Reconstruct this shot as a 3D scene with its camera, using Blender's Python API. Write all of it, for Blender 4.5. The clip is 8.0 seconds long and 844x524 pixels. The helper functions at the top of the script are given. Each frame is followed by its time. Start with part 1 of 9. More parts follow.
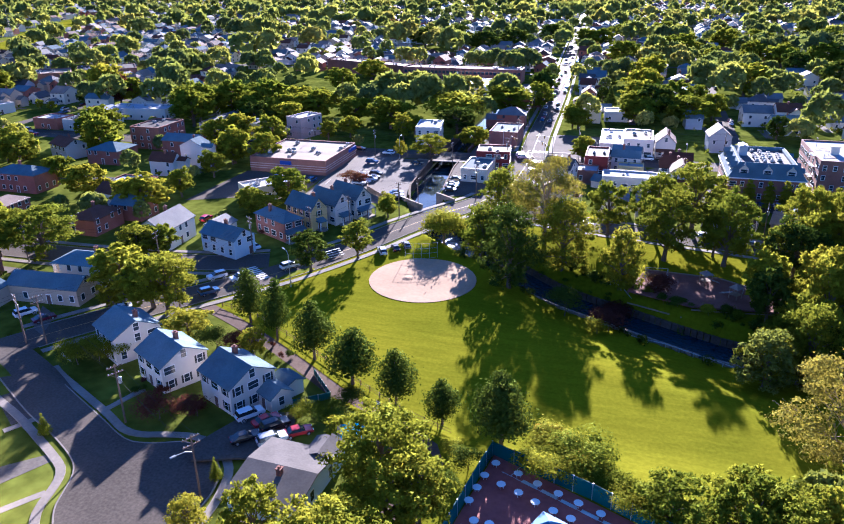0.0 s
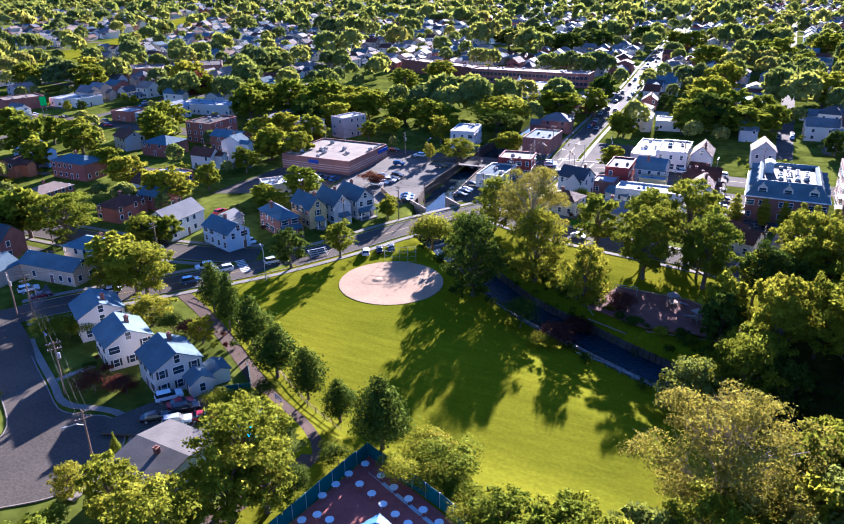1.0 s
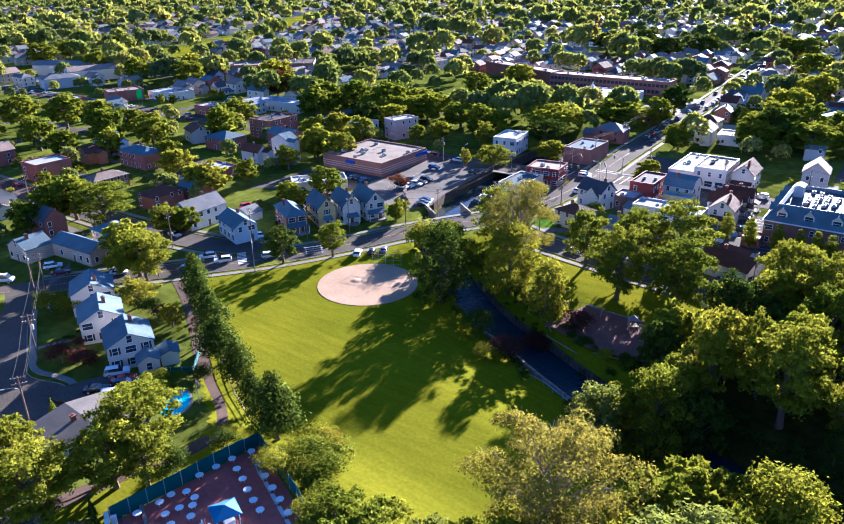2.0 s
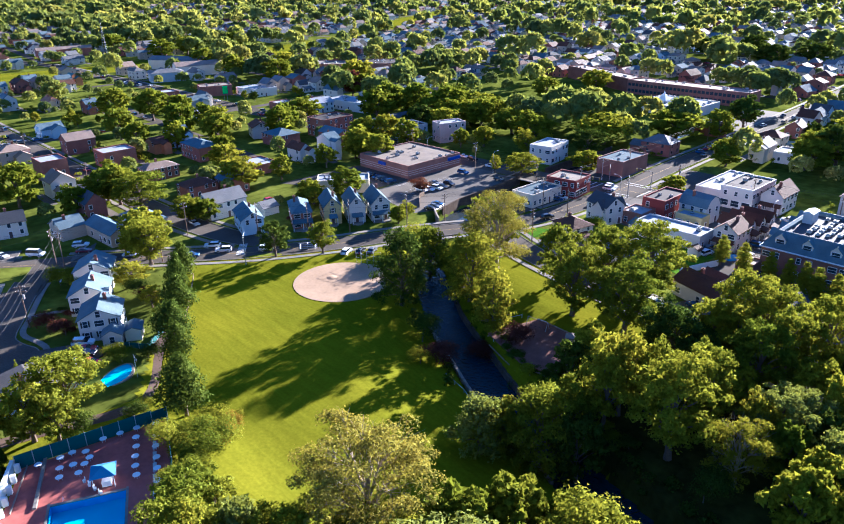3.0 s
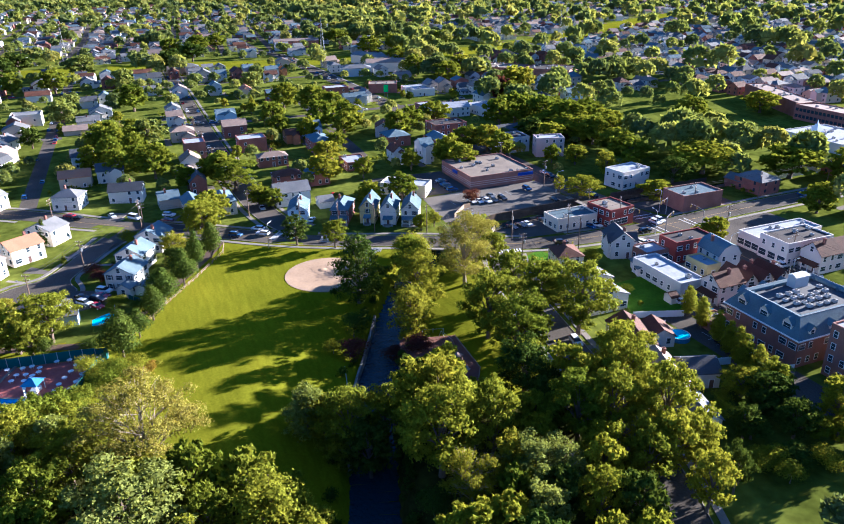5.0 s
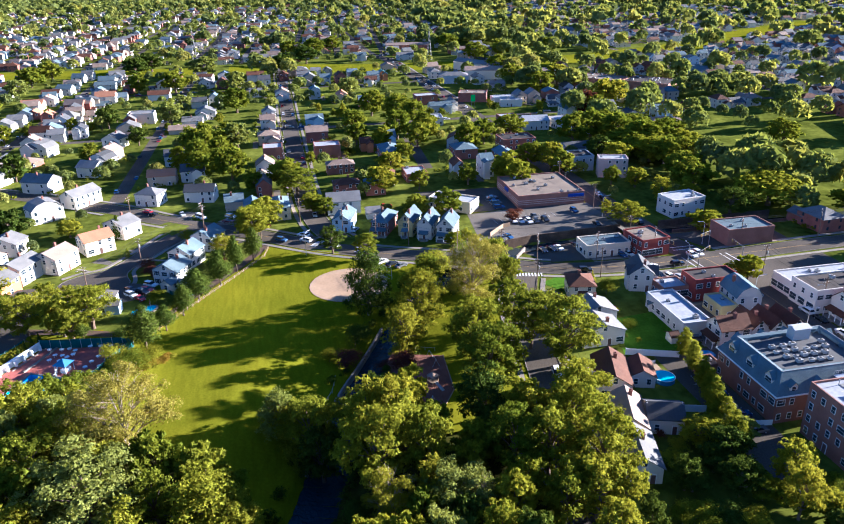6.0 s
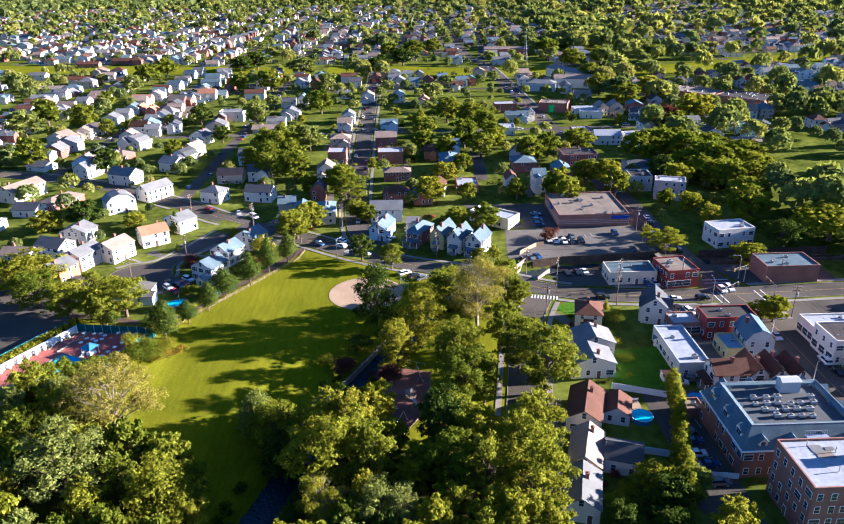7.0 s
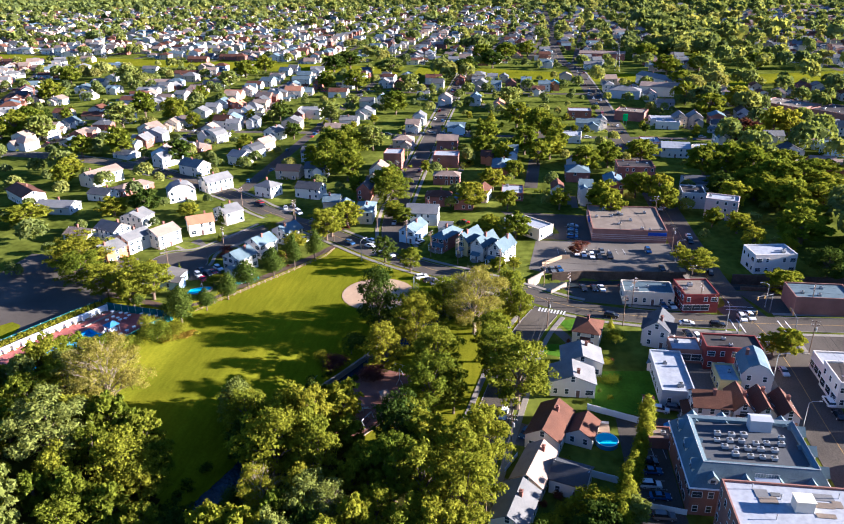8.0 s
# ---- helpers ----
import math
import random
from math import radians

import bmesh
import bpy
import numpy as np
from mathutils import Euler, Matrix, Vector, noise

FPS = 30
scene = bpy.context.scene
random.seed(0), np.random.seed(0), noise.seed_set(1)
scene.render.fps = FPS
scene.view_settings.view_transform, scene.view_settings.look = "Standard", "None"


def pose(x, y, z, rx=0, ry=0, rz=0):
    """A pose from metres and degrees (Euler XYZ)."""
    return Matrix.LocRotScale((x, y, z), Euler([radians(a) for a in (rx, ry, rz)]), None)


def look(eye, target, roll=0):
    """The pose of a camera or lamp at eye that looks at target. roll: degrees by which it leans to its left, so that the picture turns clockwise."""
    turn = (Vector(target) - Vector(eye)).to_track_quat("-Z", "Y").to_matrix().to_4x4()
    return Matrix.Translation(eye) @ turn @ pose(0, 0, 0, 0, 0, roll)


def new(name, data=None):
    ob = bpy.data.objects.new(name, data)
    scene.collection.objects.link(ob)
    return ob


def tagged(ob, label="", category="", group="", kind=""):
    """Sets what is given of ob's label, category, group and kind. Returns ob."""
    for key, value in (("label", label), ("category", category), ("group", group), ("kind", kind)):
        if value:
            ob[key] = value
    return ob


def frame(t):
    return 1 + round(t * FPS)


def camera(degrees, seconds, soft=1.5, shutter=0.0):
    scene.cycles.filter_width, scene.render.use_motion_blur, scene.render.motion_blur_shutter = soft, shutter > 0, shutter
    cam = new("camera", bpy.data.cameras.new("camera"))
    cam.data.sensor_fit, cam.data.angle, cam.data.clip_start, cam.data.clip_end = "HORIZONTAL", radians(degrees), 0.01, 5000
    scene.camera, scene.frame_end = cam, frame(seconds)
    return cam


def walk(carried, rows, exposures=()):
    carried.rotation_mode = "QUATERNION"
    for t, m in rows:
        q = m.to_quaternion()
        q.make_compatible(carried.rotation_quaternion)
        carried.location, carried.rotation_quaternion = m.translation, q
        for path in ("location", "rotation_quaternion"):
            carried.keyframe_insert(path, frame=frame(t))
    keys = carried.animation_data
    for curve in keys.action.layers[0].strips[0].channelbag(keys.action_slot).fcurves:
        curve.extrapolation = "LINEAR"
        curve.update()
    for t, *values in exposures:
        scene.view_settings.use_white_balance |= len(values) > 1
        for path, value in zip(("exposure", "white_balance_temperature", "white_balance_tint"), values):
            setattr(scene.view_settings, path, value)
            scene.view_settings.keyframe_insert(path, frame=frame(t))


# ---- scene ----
cam = camera(61.8, 8.0, soft=1.1)
PATH = [
    (0, (-0.983, -3.294, 66.554), (-1.471, -1.629, 65.83), -0.5),
    (0.5, (14.538, 0.226, 67.912), (13.921, 1.846, 67.186), -0.6),
    (1, (30.274, 5.048, 69.374), (29.522, 6.61, 68.646), -0.7),
    (1.5, (45.942, 11.351, 70.911), (45.053, 12.839, 70.182), -0.7),
    (3, (93.891, 40.365, 75.989), (92.629, 41.551, 75.257), -0.9),
    (3.5, (109.062, 52.931, 77.152), (107.698, 53.999, 76.421), -0.8),
    (4, (123.203, 66.256, 78.846), (121.748, 67.195, 78.114), -0.9),
    (5.5, (154.873, 107.851, 90.726), (153.221, 108.348, 89.981), -1.0),
    (6, (161.394, 122.815, 95.013), (159.701, 123.154, 94.269), -1.1),
    (6.5, (165.681, 137.765, 99.099), (163.966, 137.953, 98.353), -0.9),
    (7, (168.141, 152.851, 102.08), (166.416, 152.896, 101.333), -0.9),
    (7.5, (169.366, 168.613, 104.044), (167.644, 168.518, 103.297), -0.8),
    (8, (169.463, 184.62, 105.218), (167.755, 184.381, 104.472), -0.8),
]
walk(cam, [(t, look(eye, target, roll)) for t, eye, target, roll in PATH], [(0, 2.94, 4230, 29), (4, 2.87, 4200, 18), (8, 2.68, 4440, 19)])

# ---- light: low sun beyond the town, clear sky ----
SUN_ELEVATION, SUN_BEARING = radians(14.8), radians(-6.0)  # bearing from +y towards +x
world = bpy.data.worlds.new("sky")
scene.world = world
world.use_nodes = True
wn = world.node_tree.nodes
sky = wn.new("ShaderNodeTexSky")
sky.sky_type, sky.sun_disc = "NISHITA", False
sky.sun_elevation, sky.sun_rotation = SUN_ELEVATION, SUN_BEARING
sky.air_density, sky.dust_density, sky.ozone_density = 1.0, 0.4, 3.0
wn["Background"].inputs["Strength"].default_value = 0.0265
world.node_tree.links.new(sky.outputs[0], wn["Background"].inputs["Color"])
sun = new("sun", bpy.data.lights.new("sun", "SUN"))
sun.data.energy, sun.data.angle, sun.data.color = 5.0, radians(0.6), (1.0, 0.725, 0.41)
sun.matrix_world = look((0, 0, 300), (0 - math.sin(SUN_BEARING), -math.cos(SUN_BEARING), 300 - math.tan(SUN_ELEVATION)))

# ---- materials ----
def material(name, color, rough=0.8, vary=0.15, fine=4.0, coarse=0.12, bump=0.0, metal=0.0, per_object=0.0, tint=None, spec=0.3, emit=0.0, stripes=0.0):
    """A painted or mineral surface: a base colour with grain and stains at two scales, relief and a chance shift per thing."""
    m = bpy.data.materials.new(name)
    m.use_nodes = True
    nt = m.node_tree
    b = nt.nodes["Principled BSDF"]
    geo = nt.nodes.new("ShaderNodeNewGeometry")
    a, c = nt.nodes.new("ShaderNodeTexNoise"), nt.nodes.new("ShaderNodeTexNoise")
    a.inputs["Scale"].default_value, c.inputs["Scale"].default_value = fine, coarse
    a.inputs["Detail"].default_value, c.inputs["Detail"].default_value = 3.0, 4.0
    for n in (a, c):
        nt.links.new(geo.outputs["Position"], n.inputs["Vector"])
    mixed = nt.nodes.new("ShaderNodeMath")
    mixed.operation = "ADD"
    nt.links.new(a.outputs["Fac"], mixed.inputs[0]), nt.links.new(c.outputs["Fac"], mixed.inputs[1])
    ramp = nt.nodes.new("ShaderNodeMapRange")
    ramp.inputs["From Min"].default_value, ramp.inputs["From Max"].default_value = 0.6, 1.4
    ramp.inputs["To Min"].default_value, ramp.inputs["To Max"].default_value = 1 - vary, 1 + vary
    nt.links.new(mixed.outputs[0], ramp.inputs["Value"])
    last = ramp.outputs["Result"]
    if per_object:
        info = nt.nodes.new("ShaderNodeObjectInfo")
        shift = nt.nodes.new("ShaderNodeMapRange")
        shift.inputs["To Min"].default_value, shift.inputs["To Max"].default_value = 1 - per_object, 1 + per_object
        nt.links.new(info.outputs["Random"], shift.inputs["Value"])
        times = nt.nodes.new("ShaderNodeMath")
        times.operation = "MULTIPLY"
        nt.links.new(last, times.inputs[0]), nt.links.new(shift.outputs["Result"], times.inputs[1])
        last = times.outputs[0]
    base = nt.nodes.new("ShaderNodeMix")
    base.data_type = "RGBA"
    base.inputs[6].default_value, base.inputs[7].default_value = (*color, 1), (*(tint or color), 1)
    nt.links.new(c.outputs["Fac"], base.inputs[0])
    scaled = nt.nodes.new("ShaderNodeVectorMath")
    scaled.operation = "SCALE"
    nt.links.new(base.outputs[2], scaled.inputs[0]), nt.links.new(last, scaled.inputs["Scale"])
    nt.links.new(scaled.outputs[0], b.inputs["Base Color"])
    b.inputs["Roughness"].default_value, b.inputs["Metallic"].default_value = rough, metal
    b.inputs["Specular IOR Level"].default_value = spec
    if emit:
        b.inputs["Emission Color"].default_value, b.inputs["Emission Strength"].default_value = (*color, 1), emit
    if bump:
        relief = nt.nodes.new("ShaderNodeBump")
        relief.inputs["Strength"].default_value, relief.inputs["Distance"].default_value = bump, 0.05
        src = a.outputs["Fac"]
        if stripes:
            wave = nt.nodes.new("ShaderNodeTexWave")
            wave.bands_direction, wave.inputs["Scale"].default_value = "Z", stripes
            nt.links.new(geo.outputs["Position"], wave.inputs["Vector"])
            src = wave.outputs["Fac"]
        nt.links.new(src, relief.inputs["Height"]), nt.links.new(relief.outputs[0], b.inputs["Normal"])
    return m


def leaves(name, color, tint, glow=0.38):
    """Foliage: each leaf clump has its own shade, each tree its own, and light passes through."""
    m = bpy.data.materials.new(name)
    m.use_nodes = True
    nt = m.node_tree
    nt.nodes.remove(nt.nodes["Principled BSDF"])
    out = nt.nodes["Material Output"]
    geo, info = nt.nodes.new("ShaderNodeNewGeometry"), nt.nodes.new("ShaderNodeObjectInfo")
    patch = nt.nodes.new("ShaderNodeTexNoise")
    patch.inputs["Scale"].default_value = 0.09
    nt.links.new(geo.outputs["Position"], patch.inputs["Vector"])
    hue = nt.nodes.new("ShaderNodeMix")
    hue.data_type = "RGBA"
    hue.inputs[6].default_value, hue.inputs[7].default_value = (*color, 1), (*tint, 1)
    add = nt.nodes.new("ShaderNodeMath")
    add.operation = "MULTIPLY_ADD"
    add.inputs[1].default_value = 0.6
    nt.links.new(info.outputs["Random"], add.inputs[0])
    spread = nt.nodes.new("ShaderNodeMapRange")
    spread.inputs["From Min"].default_value, spread.inputs["From Max"].default_value = 0.3, 0.7
    spread.inputs["To Min"].default_value, spread.inputs["To Max"].default_value = -0.1, 0.5
    nt.links.new(patch.outputs["Fac"], spread.inputs["Value"]), nt.links.new(spread.outputs["Result"], add.inputs[2])
    nt.links.new(add.outputs[0], hue.inputs[0])
    shade = nt.nodes.new("ShaderNodeMapRange")
    shade.inputs["To Min"].default_value, shade.inputs["To Max"].default_value = 0.78, 1.26
    nt.links.new(geo.outputs["Random Per Island"], shade.inputs["Value"])
    col = nt.nodes.new("ShaderNodeVectorMath")
    col.operation = "SCALE"
    nt.links.new(hue.outputs[2], col.inputs[0]), nt.links.new(shade.outputs["Result"], col.inputs["Scale"])
    diff, thru, gloss = nt.nodes.new("ShaderNodeBsdfDiffuse"), nt.nodes.new("ShaderNodeBsdfTranslucent"), nt.nodes.new("ShaderNodeBsdfGlossy")
    gloss.inputs["Roughness"].default_value = 0.45
    gloss.inputs["Color"].default_value = (0.5, 0.6, 0.08, 1)
    warm = nt.nodes.new("ShaderNodeVectorMath")
    warm.operation = "MULTIPLY"
    warm.inputs[1].default_value = (1.25, 1.18, 0.5)
    nt.links.new(col.outputs[0], diff.inputs["Color"])
    nt.links.new(col.outputs[0], warm.inputs[0]), nt.links.new(warm.outputs[0], thru.inputs["Color"])
    mix, mix2 = nt.nodes.new("ShaderNodeMixShader"), nt.nodes.new("ShaderNodeMixShader")
    mix.inputs[0].default_value, mix2.inputs[0].default_value = glow, 0.012
    nt.links.new(diff.outputs[0], mix.inputs[1]), nt.links.new(thru.outputs[0], mix.inputs[2])
    nt.links.new(mix.outputs[0], mix2.inputs[1]), nt.links.new(gloss.outputs[0], mix2.inputs[2])
    nt.links.new(mix2.outputs[0], out.inputs["Surface"])
    return m


def grass_material():
    """Mown lawn: broad worn and lush patches, faint mowing streaks and a fine blade texture."""
    m = material("grass", (0.102, 0.126, 0.0012), 1.0, 0.26, 1.6, 0.035, bump=0.5, tint=(0.186, 0.17, 0.0012), spec=0.0)
    nt = m.node_tree
    b = nt.nodes["Principled BSDF"]
    was = b.inputs["Base Color"].links[0].from_socket
    geo = nt.nodes.new("ShaderNodeNewGeometry")
    stretch, streak = nt.nodes.new("ShaderNodeMapping"), nt.nodes.new("ShaderNodeTexNoise")
    stretch.inputs["Rotation"].default_value = (0, 0, math.radians(32))
    stretch.inputs["Scale"].default_value = (0.12, 0.9, 1)
    streak.inputs["Scale"].default_value, streak.inputs["Detail"].default_value, streak.inputs["Distortion"].default_value = 0.9, 5.0, 0.6
    level, out = nt.nodes.new("ShaderNodeMapRange"), nt.nodes.new("ShaderNodeVectorMath")
    level.inputs["From Min"].default_value, level.inputs["From Max"].default_value = 0.3, 0.7
    level.inputs["To Min"].default_value, level.inputs["To Max"].default_value = 0.88, 1.13
    out.operation = "SCALE"
    nt.links.new(geo.outputs["Position"], stretch.inputs["Vector"]), nt.links.new(stretch.outputs[0], streak.inputs["Vector"])
    nt.links.new(streak.outputs["Fac"], level.inputs["Value"]), nt.links.new(level.outputs["Result"], out.inputs["Scale"])
    nt.links.new(was, out.inputs[0]), nt.links.new(out.outputs[0], b.inputs["Base Color"])
    return m


def glass_material(name="window_glass", color=(0.03, 0.045, 0.06)):
    m = bpy.data.materials.new(name)
    m.use_nodes = True
    b = m.node_tree.nodes["Principled BSDF"]
    b.inputs["Base Color"].default_value, b.inputs["Roughness"].default_value = (*color, 1), 0.08
    b.inputs["Specular IOR Level"].default_value = 0.6
    return m


def water_material(name, color, rough=0.06, ripple=0.25, scale=1.2):
    m = bpy.data.materials.new(name)
    m.use_nodes = True
    nt = m.node_tree
    b = nt.nodes["Principled BSDF"]
    b.inputs["Base Color"].default_value, b.inputs["Roughness"].default_value = (*color, 1), rough
    b.inputs["IOR"].default_value = 1.33
    geo, n, bump = nt.nodes.new("ShaderNodeNewGeometry"), nt.nodes.new("ShaderNodeTexNoise"), nt.nodes.new("ShaderNodeBump")
    n.inputs["Scale"].default_value, n.inputs["Detail"].default_value = scale, 4.0
    bump.inputs["Strength"].default_value, bump.inputs["Distance"].default_value = ripple, 0.1 if ripple < 0.9 else 0.35
    nt.links.new(geo.outputs["Position"], n.inputs["Vector"]), nt.links.new(n.outputs["Fac"], bump.inputs["Height"])
    nt.links.new(bump.outputs[0], b.inputs["Normal"])
    return m


GRASS = grass_material()
LAWN = material("garden_lawn", (0.05, 0.125, 0.006), 1.0, 0.3, 1.2, 0.15, bump=0.4, tint=(0.09, 0.165, 0.01), spec=0.0)
ASPHALT = material("asphalt", (0.06, 0.055, 0.048), 0.92, 0.42, 2.5, 0.05, bump=0.25, tint=(0.112, 0.096, 0.078), spec=0.025)
ASPHALT_OLD = material("worn_asphalt", (0.108, 0.098, 0.085), 0.88, 0.3, 2.0, 0.06, bump=0.2, tint=(0.155, 0.138, 0.117), spec=0.04)
YARD = material("garden_ground", (0.045, 0.066, 0.006), 1.0, 0.6, 0.35, 0.06, bump=0.5, tint=(0.14, 0.152, 0.02), spec=0.0)
PATH_EARTH = material("trodden_earth_path", (0.075, 0.05, 0.038), 0.95, 0.3, 2.0, 0.15, bump=0.3, tint=(0.12, 0.085, 0.062), spec=0.1)
# very dark brown to green ground inside WOOD_RINGS
WOOD_FLOOR = material("dark_wood_floor", (0.03, 0.028, 0.010), 1.0, 0.5, 0.7, 0.12, bump=0.6, tint=(0.05, 0.055, 0.006), spec=0.0)
CONCRETE = material("concrete", (0.19, 0.172, 0.148), 0.88, 0.22, 2.0, 0.15, bump=0.15, tint=(0.26, 0.232, 0.195), spec=0.04)
PAINT_LINE = material("road_paint", (0.52, 0.52, 0.5), 0.7, 0.2, 5.0, 0.5)
PAINT_YELLOW = material("yellow_road_paint", (0.34, 0.22, 0.06), 0.7, 0.2, 5.0, 0.5)
CLAY = material("infield_clay", (0.32, 0.225, 0.14), 0.95, 0.16, 1.2, 0.12, bump=0.2, tint=(0.4, 0.29, 0.185), spec=0.05)
MULCH = material("wood_chip_mulch", (0.13, 0.055, 0.035), 0.95, 0.3, 3.0, 0.3, bump=0.4, tint=(0.2, 0.09, 0.06))
EARTH = material("bare_earth", (0.1, 0.075, 0.05), 0.95, 0.3, 2.0, 0.2, bump=0.4, tint=(0.14, 0.11, 0.06))
STONE = material("wall_stone", (0.2, 0.165, 0.13), 0.9, 0.3, 1.5, 0.3, bump=0.4, tint=(0.28, 0.235, 0.18))
# brown stained channel concrete; also the park bank's stones, darkened to stand for shade
STAINED_SHADED_WALL = material("stained_shaded_wall", (0.075, 0.055, 0.042), 0.9, 0.35, 1.5, 0.3, bump=0.4, tint=(0.12, 0.09, 0.065), spec=0.05)
CREEK = water_material("creek_water", (0.015, 0.03, 0.045), 0.17, 1.0, 1.2)
POOL = water_material("pool_water", (0.06, 0.42, 0.58), 0.06, 0.1, 2.5)
CALM = water_material("channel_water", (0.03, 0.04, 0.045), 0.05, 0.06, 0.8)
POOL_PAINT = material("pool_paint", (0.03, 0.24, 0.55), 0.5, 0.12, 1.0, 0.2, tint=(0.05, 0.34, 0.66))
DECK_RED = material("red_deck_paint", (0.28, 0.075, 0.06), 0.75, 0.25, 1.2, 0.16, bump=0.1, tint=(0.36, 0.12, 0.09))

WALLS = {
    "white": material("white_siding", (0.63, 0.585, 0.52), 0.6, 0.05, 1.5, 0.25, bump=0.12, per_object=0.04, stripes=14.0),
    "cream": material("cream_siding", (0.66, 0.58, 0.45), 0.65, 0.07, 1.5, 0.25, bump=0.12, per_object=0.06, stripes=14.0),
    "grey": material("grey_siding", (0.42, 0.43, 0.44), 0.65, 0.08, 1.5, 0.25, bump=0.12, per_object=0.1, stripes=14.0),
    "tan": material("tan_siding", (0.45, 0.37, 0.28), 0.7, 0.08, 1.5, 0.25, bump=0.12, per_object=0.08, stripes=14.0),
    "yellow": material("yellow_siding", (0.56, 0.45, 0.2), 0.65, 0.06, 1.5, 0.25, bump=0.12, stripes=14.0),
    "blue": material("pale_blue_siding", (0.5, 0.6, 0.68), 0.65, 0.06, 1.5, 0.25, bump=0.12, stripes=14.0),
    "brick": material("red_brick", (0.22, 0.085, 0.06), 0.85, 0.22, 5.0, 0.3, bump=0.25, per_object=0.12, tint=(0.28, 0.12, 0.085)),
    "brown_brick": material("brown_brick", (0.22, 0.1, 0.072), 0.85, 0.2, 5.0, 0.3, bump=0.25, per_object=0.1, tint=(0.28, 0.145, 0.105)),
    "red": material("red_painted_brick", (0.2, 0.035, 0.028), 0.8, 0.15, 5.0, 0.3, bump=0.2),
    "pink": material("faded_pink_stucco", (0.5, 0.4, 0.36), 0.8, 0.1, 2.0, 0.3, bump=0.2),
    "orange": material("orange_brown_siding", (0.4, 0.17, 0.07), 0.7, 0.1, 1.5, 0.3, bump=0.1),
}
ROOFS = {
    "slate": material("slate_blue_shingle", (0.1, 0.14, 0.165), 0.92, 0.2, 3.0, 0.3, bump=0.25, per_object=0.2, tint=(0.132, 0.172, 0.195), stripes=10.0, spec=0.05),
    "pale": material("pale_weathered_shingle", (0.11, 0.104, 0.098), 0.95, 0.18, 3.0, 0.3, bump=0.2, tint=(0.15, 0.138, 0.128), spec=0.03),
    "grey": material("grey_shingle", (0.12, 0.125, 0.13), 0.85, 0.18, 3.0, 0.3, bump=0.25, per_object=0.25, tint=(0.175, 0.17, 0.165), stripes=10.0),
    "brown": material("brown_shingle", (0.07, 0.027, 0.014), 0.85, 0.2, 3.0, 0.3, bump=0.25, per_object=0.2, tint=(0.11, 0.044, 0.022), stripes=10.0),
    "tan": material("tan_shingle", (0.2, 0.15, 0.115), 0.85, 0.18, 3.0, 0.3, bump=0.25, per_object=0.2, tint=(0.27, 0.2, 0.155), stripes=10.0),
    "orange": material("orange_shingle", (0.36, 0.17, 0.09), 0.85, 0.18, 3.0, 0.3, bump=0.25, stripes=10.0),
    "dark": material("charcoal_shingle", (0.065, 0.068, 0.075), 0.85, 0.2, 3.0, 0.3, bump=0.25, per_object=0.2, stripes=10.0),
    "membrane": material("white_roof_membrane", (0.4, 0.415, 0.44), 0.85, 0.3, 0.8, 0.12, tint=(0.22, 0.235, 0.27), spec=0.08),
    "gravel": material("gravel_roof", (0.14, 0.112, 0.085), 0.9, 0.22, 3.0, 0.2, bump=0.3, tint=(0.2, 0.162, 0.122)),
    "tar": material("tar_roof", (0.04, 0.036, 0.036), 0.85, 0.25, 2.0, 0.2, bump=0.2, tint=(0.07, 0.06, 0.055), spec=0.1),
    "green": material("green_metal_roof", (0.06, 0.16, 0.15), 0.5, 0.12, 2.0, 0.2),
}
TRIM = material("white_trim", (0.8, 0.8, 0.78), 0.5, 0.04)
GLASS = glass_material()
CHIMNEY = material("chimney_brick", (0.2, 0.09, 0.065), 0.9, 0.2, 4.0, 0.5, bump=0.3)
WOOD = material("weathered_wood", (0.22, 0.15, 0.09), 0.85, 0.25, 3.0, 0.4, bump=0.3, tint=(0.3, 0.22, 0.14))
POLE_WOOD = material("pole_wood", (0.16, 0.11, 0.075), 0.9, 0.2, 3.0, 0.4, bump=0.3)
STEEL = material("galvanised_steel", (0.45, 0.46, 0.47), 0.45, 0.1, 3.0, 0.4, metal=0.7)
UNIT_METAL = material("unit_sheet_metal", (0.36, 0.36, 0.35), 0.6, 0.15, 3.0, 0.5)
PLASTIC = material("white_plastic", (0.8, 0.8, 0.8), 0.4, 0.04)
MESH_GREEN = material("green_windscreen", (0.012, 0.085, 0.085), 0.8, 0.12, 2.0, 0.4)
CANVAS_BLUE = material("blue_canvas", (0.05, 0.16, 0.32), 0.7, 0.1)
FASCIA_BLUE = material("blue_fascia", (0.02, 0.06, 0.35), 0.5, 0.08)
FASCIA_LIGHT = material("blue_tarpaulin", (0.05, 0.22, 0.5), 0.5, 0.15, 2.0, 0.5, bump=0.3)
RUBBER = material("tyre_rubber", (0.02, 0.02, 0.02), 0.8, 0.1)
BARK = material("bark", (0.13, 0.095, 0.065), 0.95, 0.3, 3.0, 0.4, bump=0.5)
BARK_PALE = material("pale_bark", (0.27, 0.215, 0.15), 0.9, 0.25, 1.5, 0.4, bump=0.3)
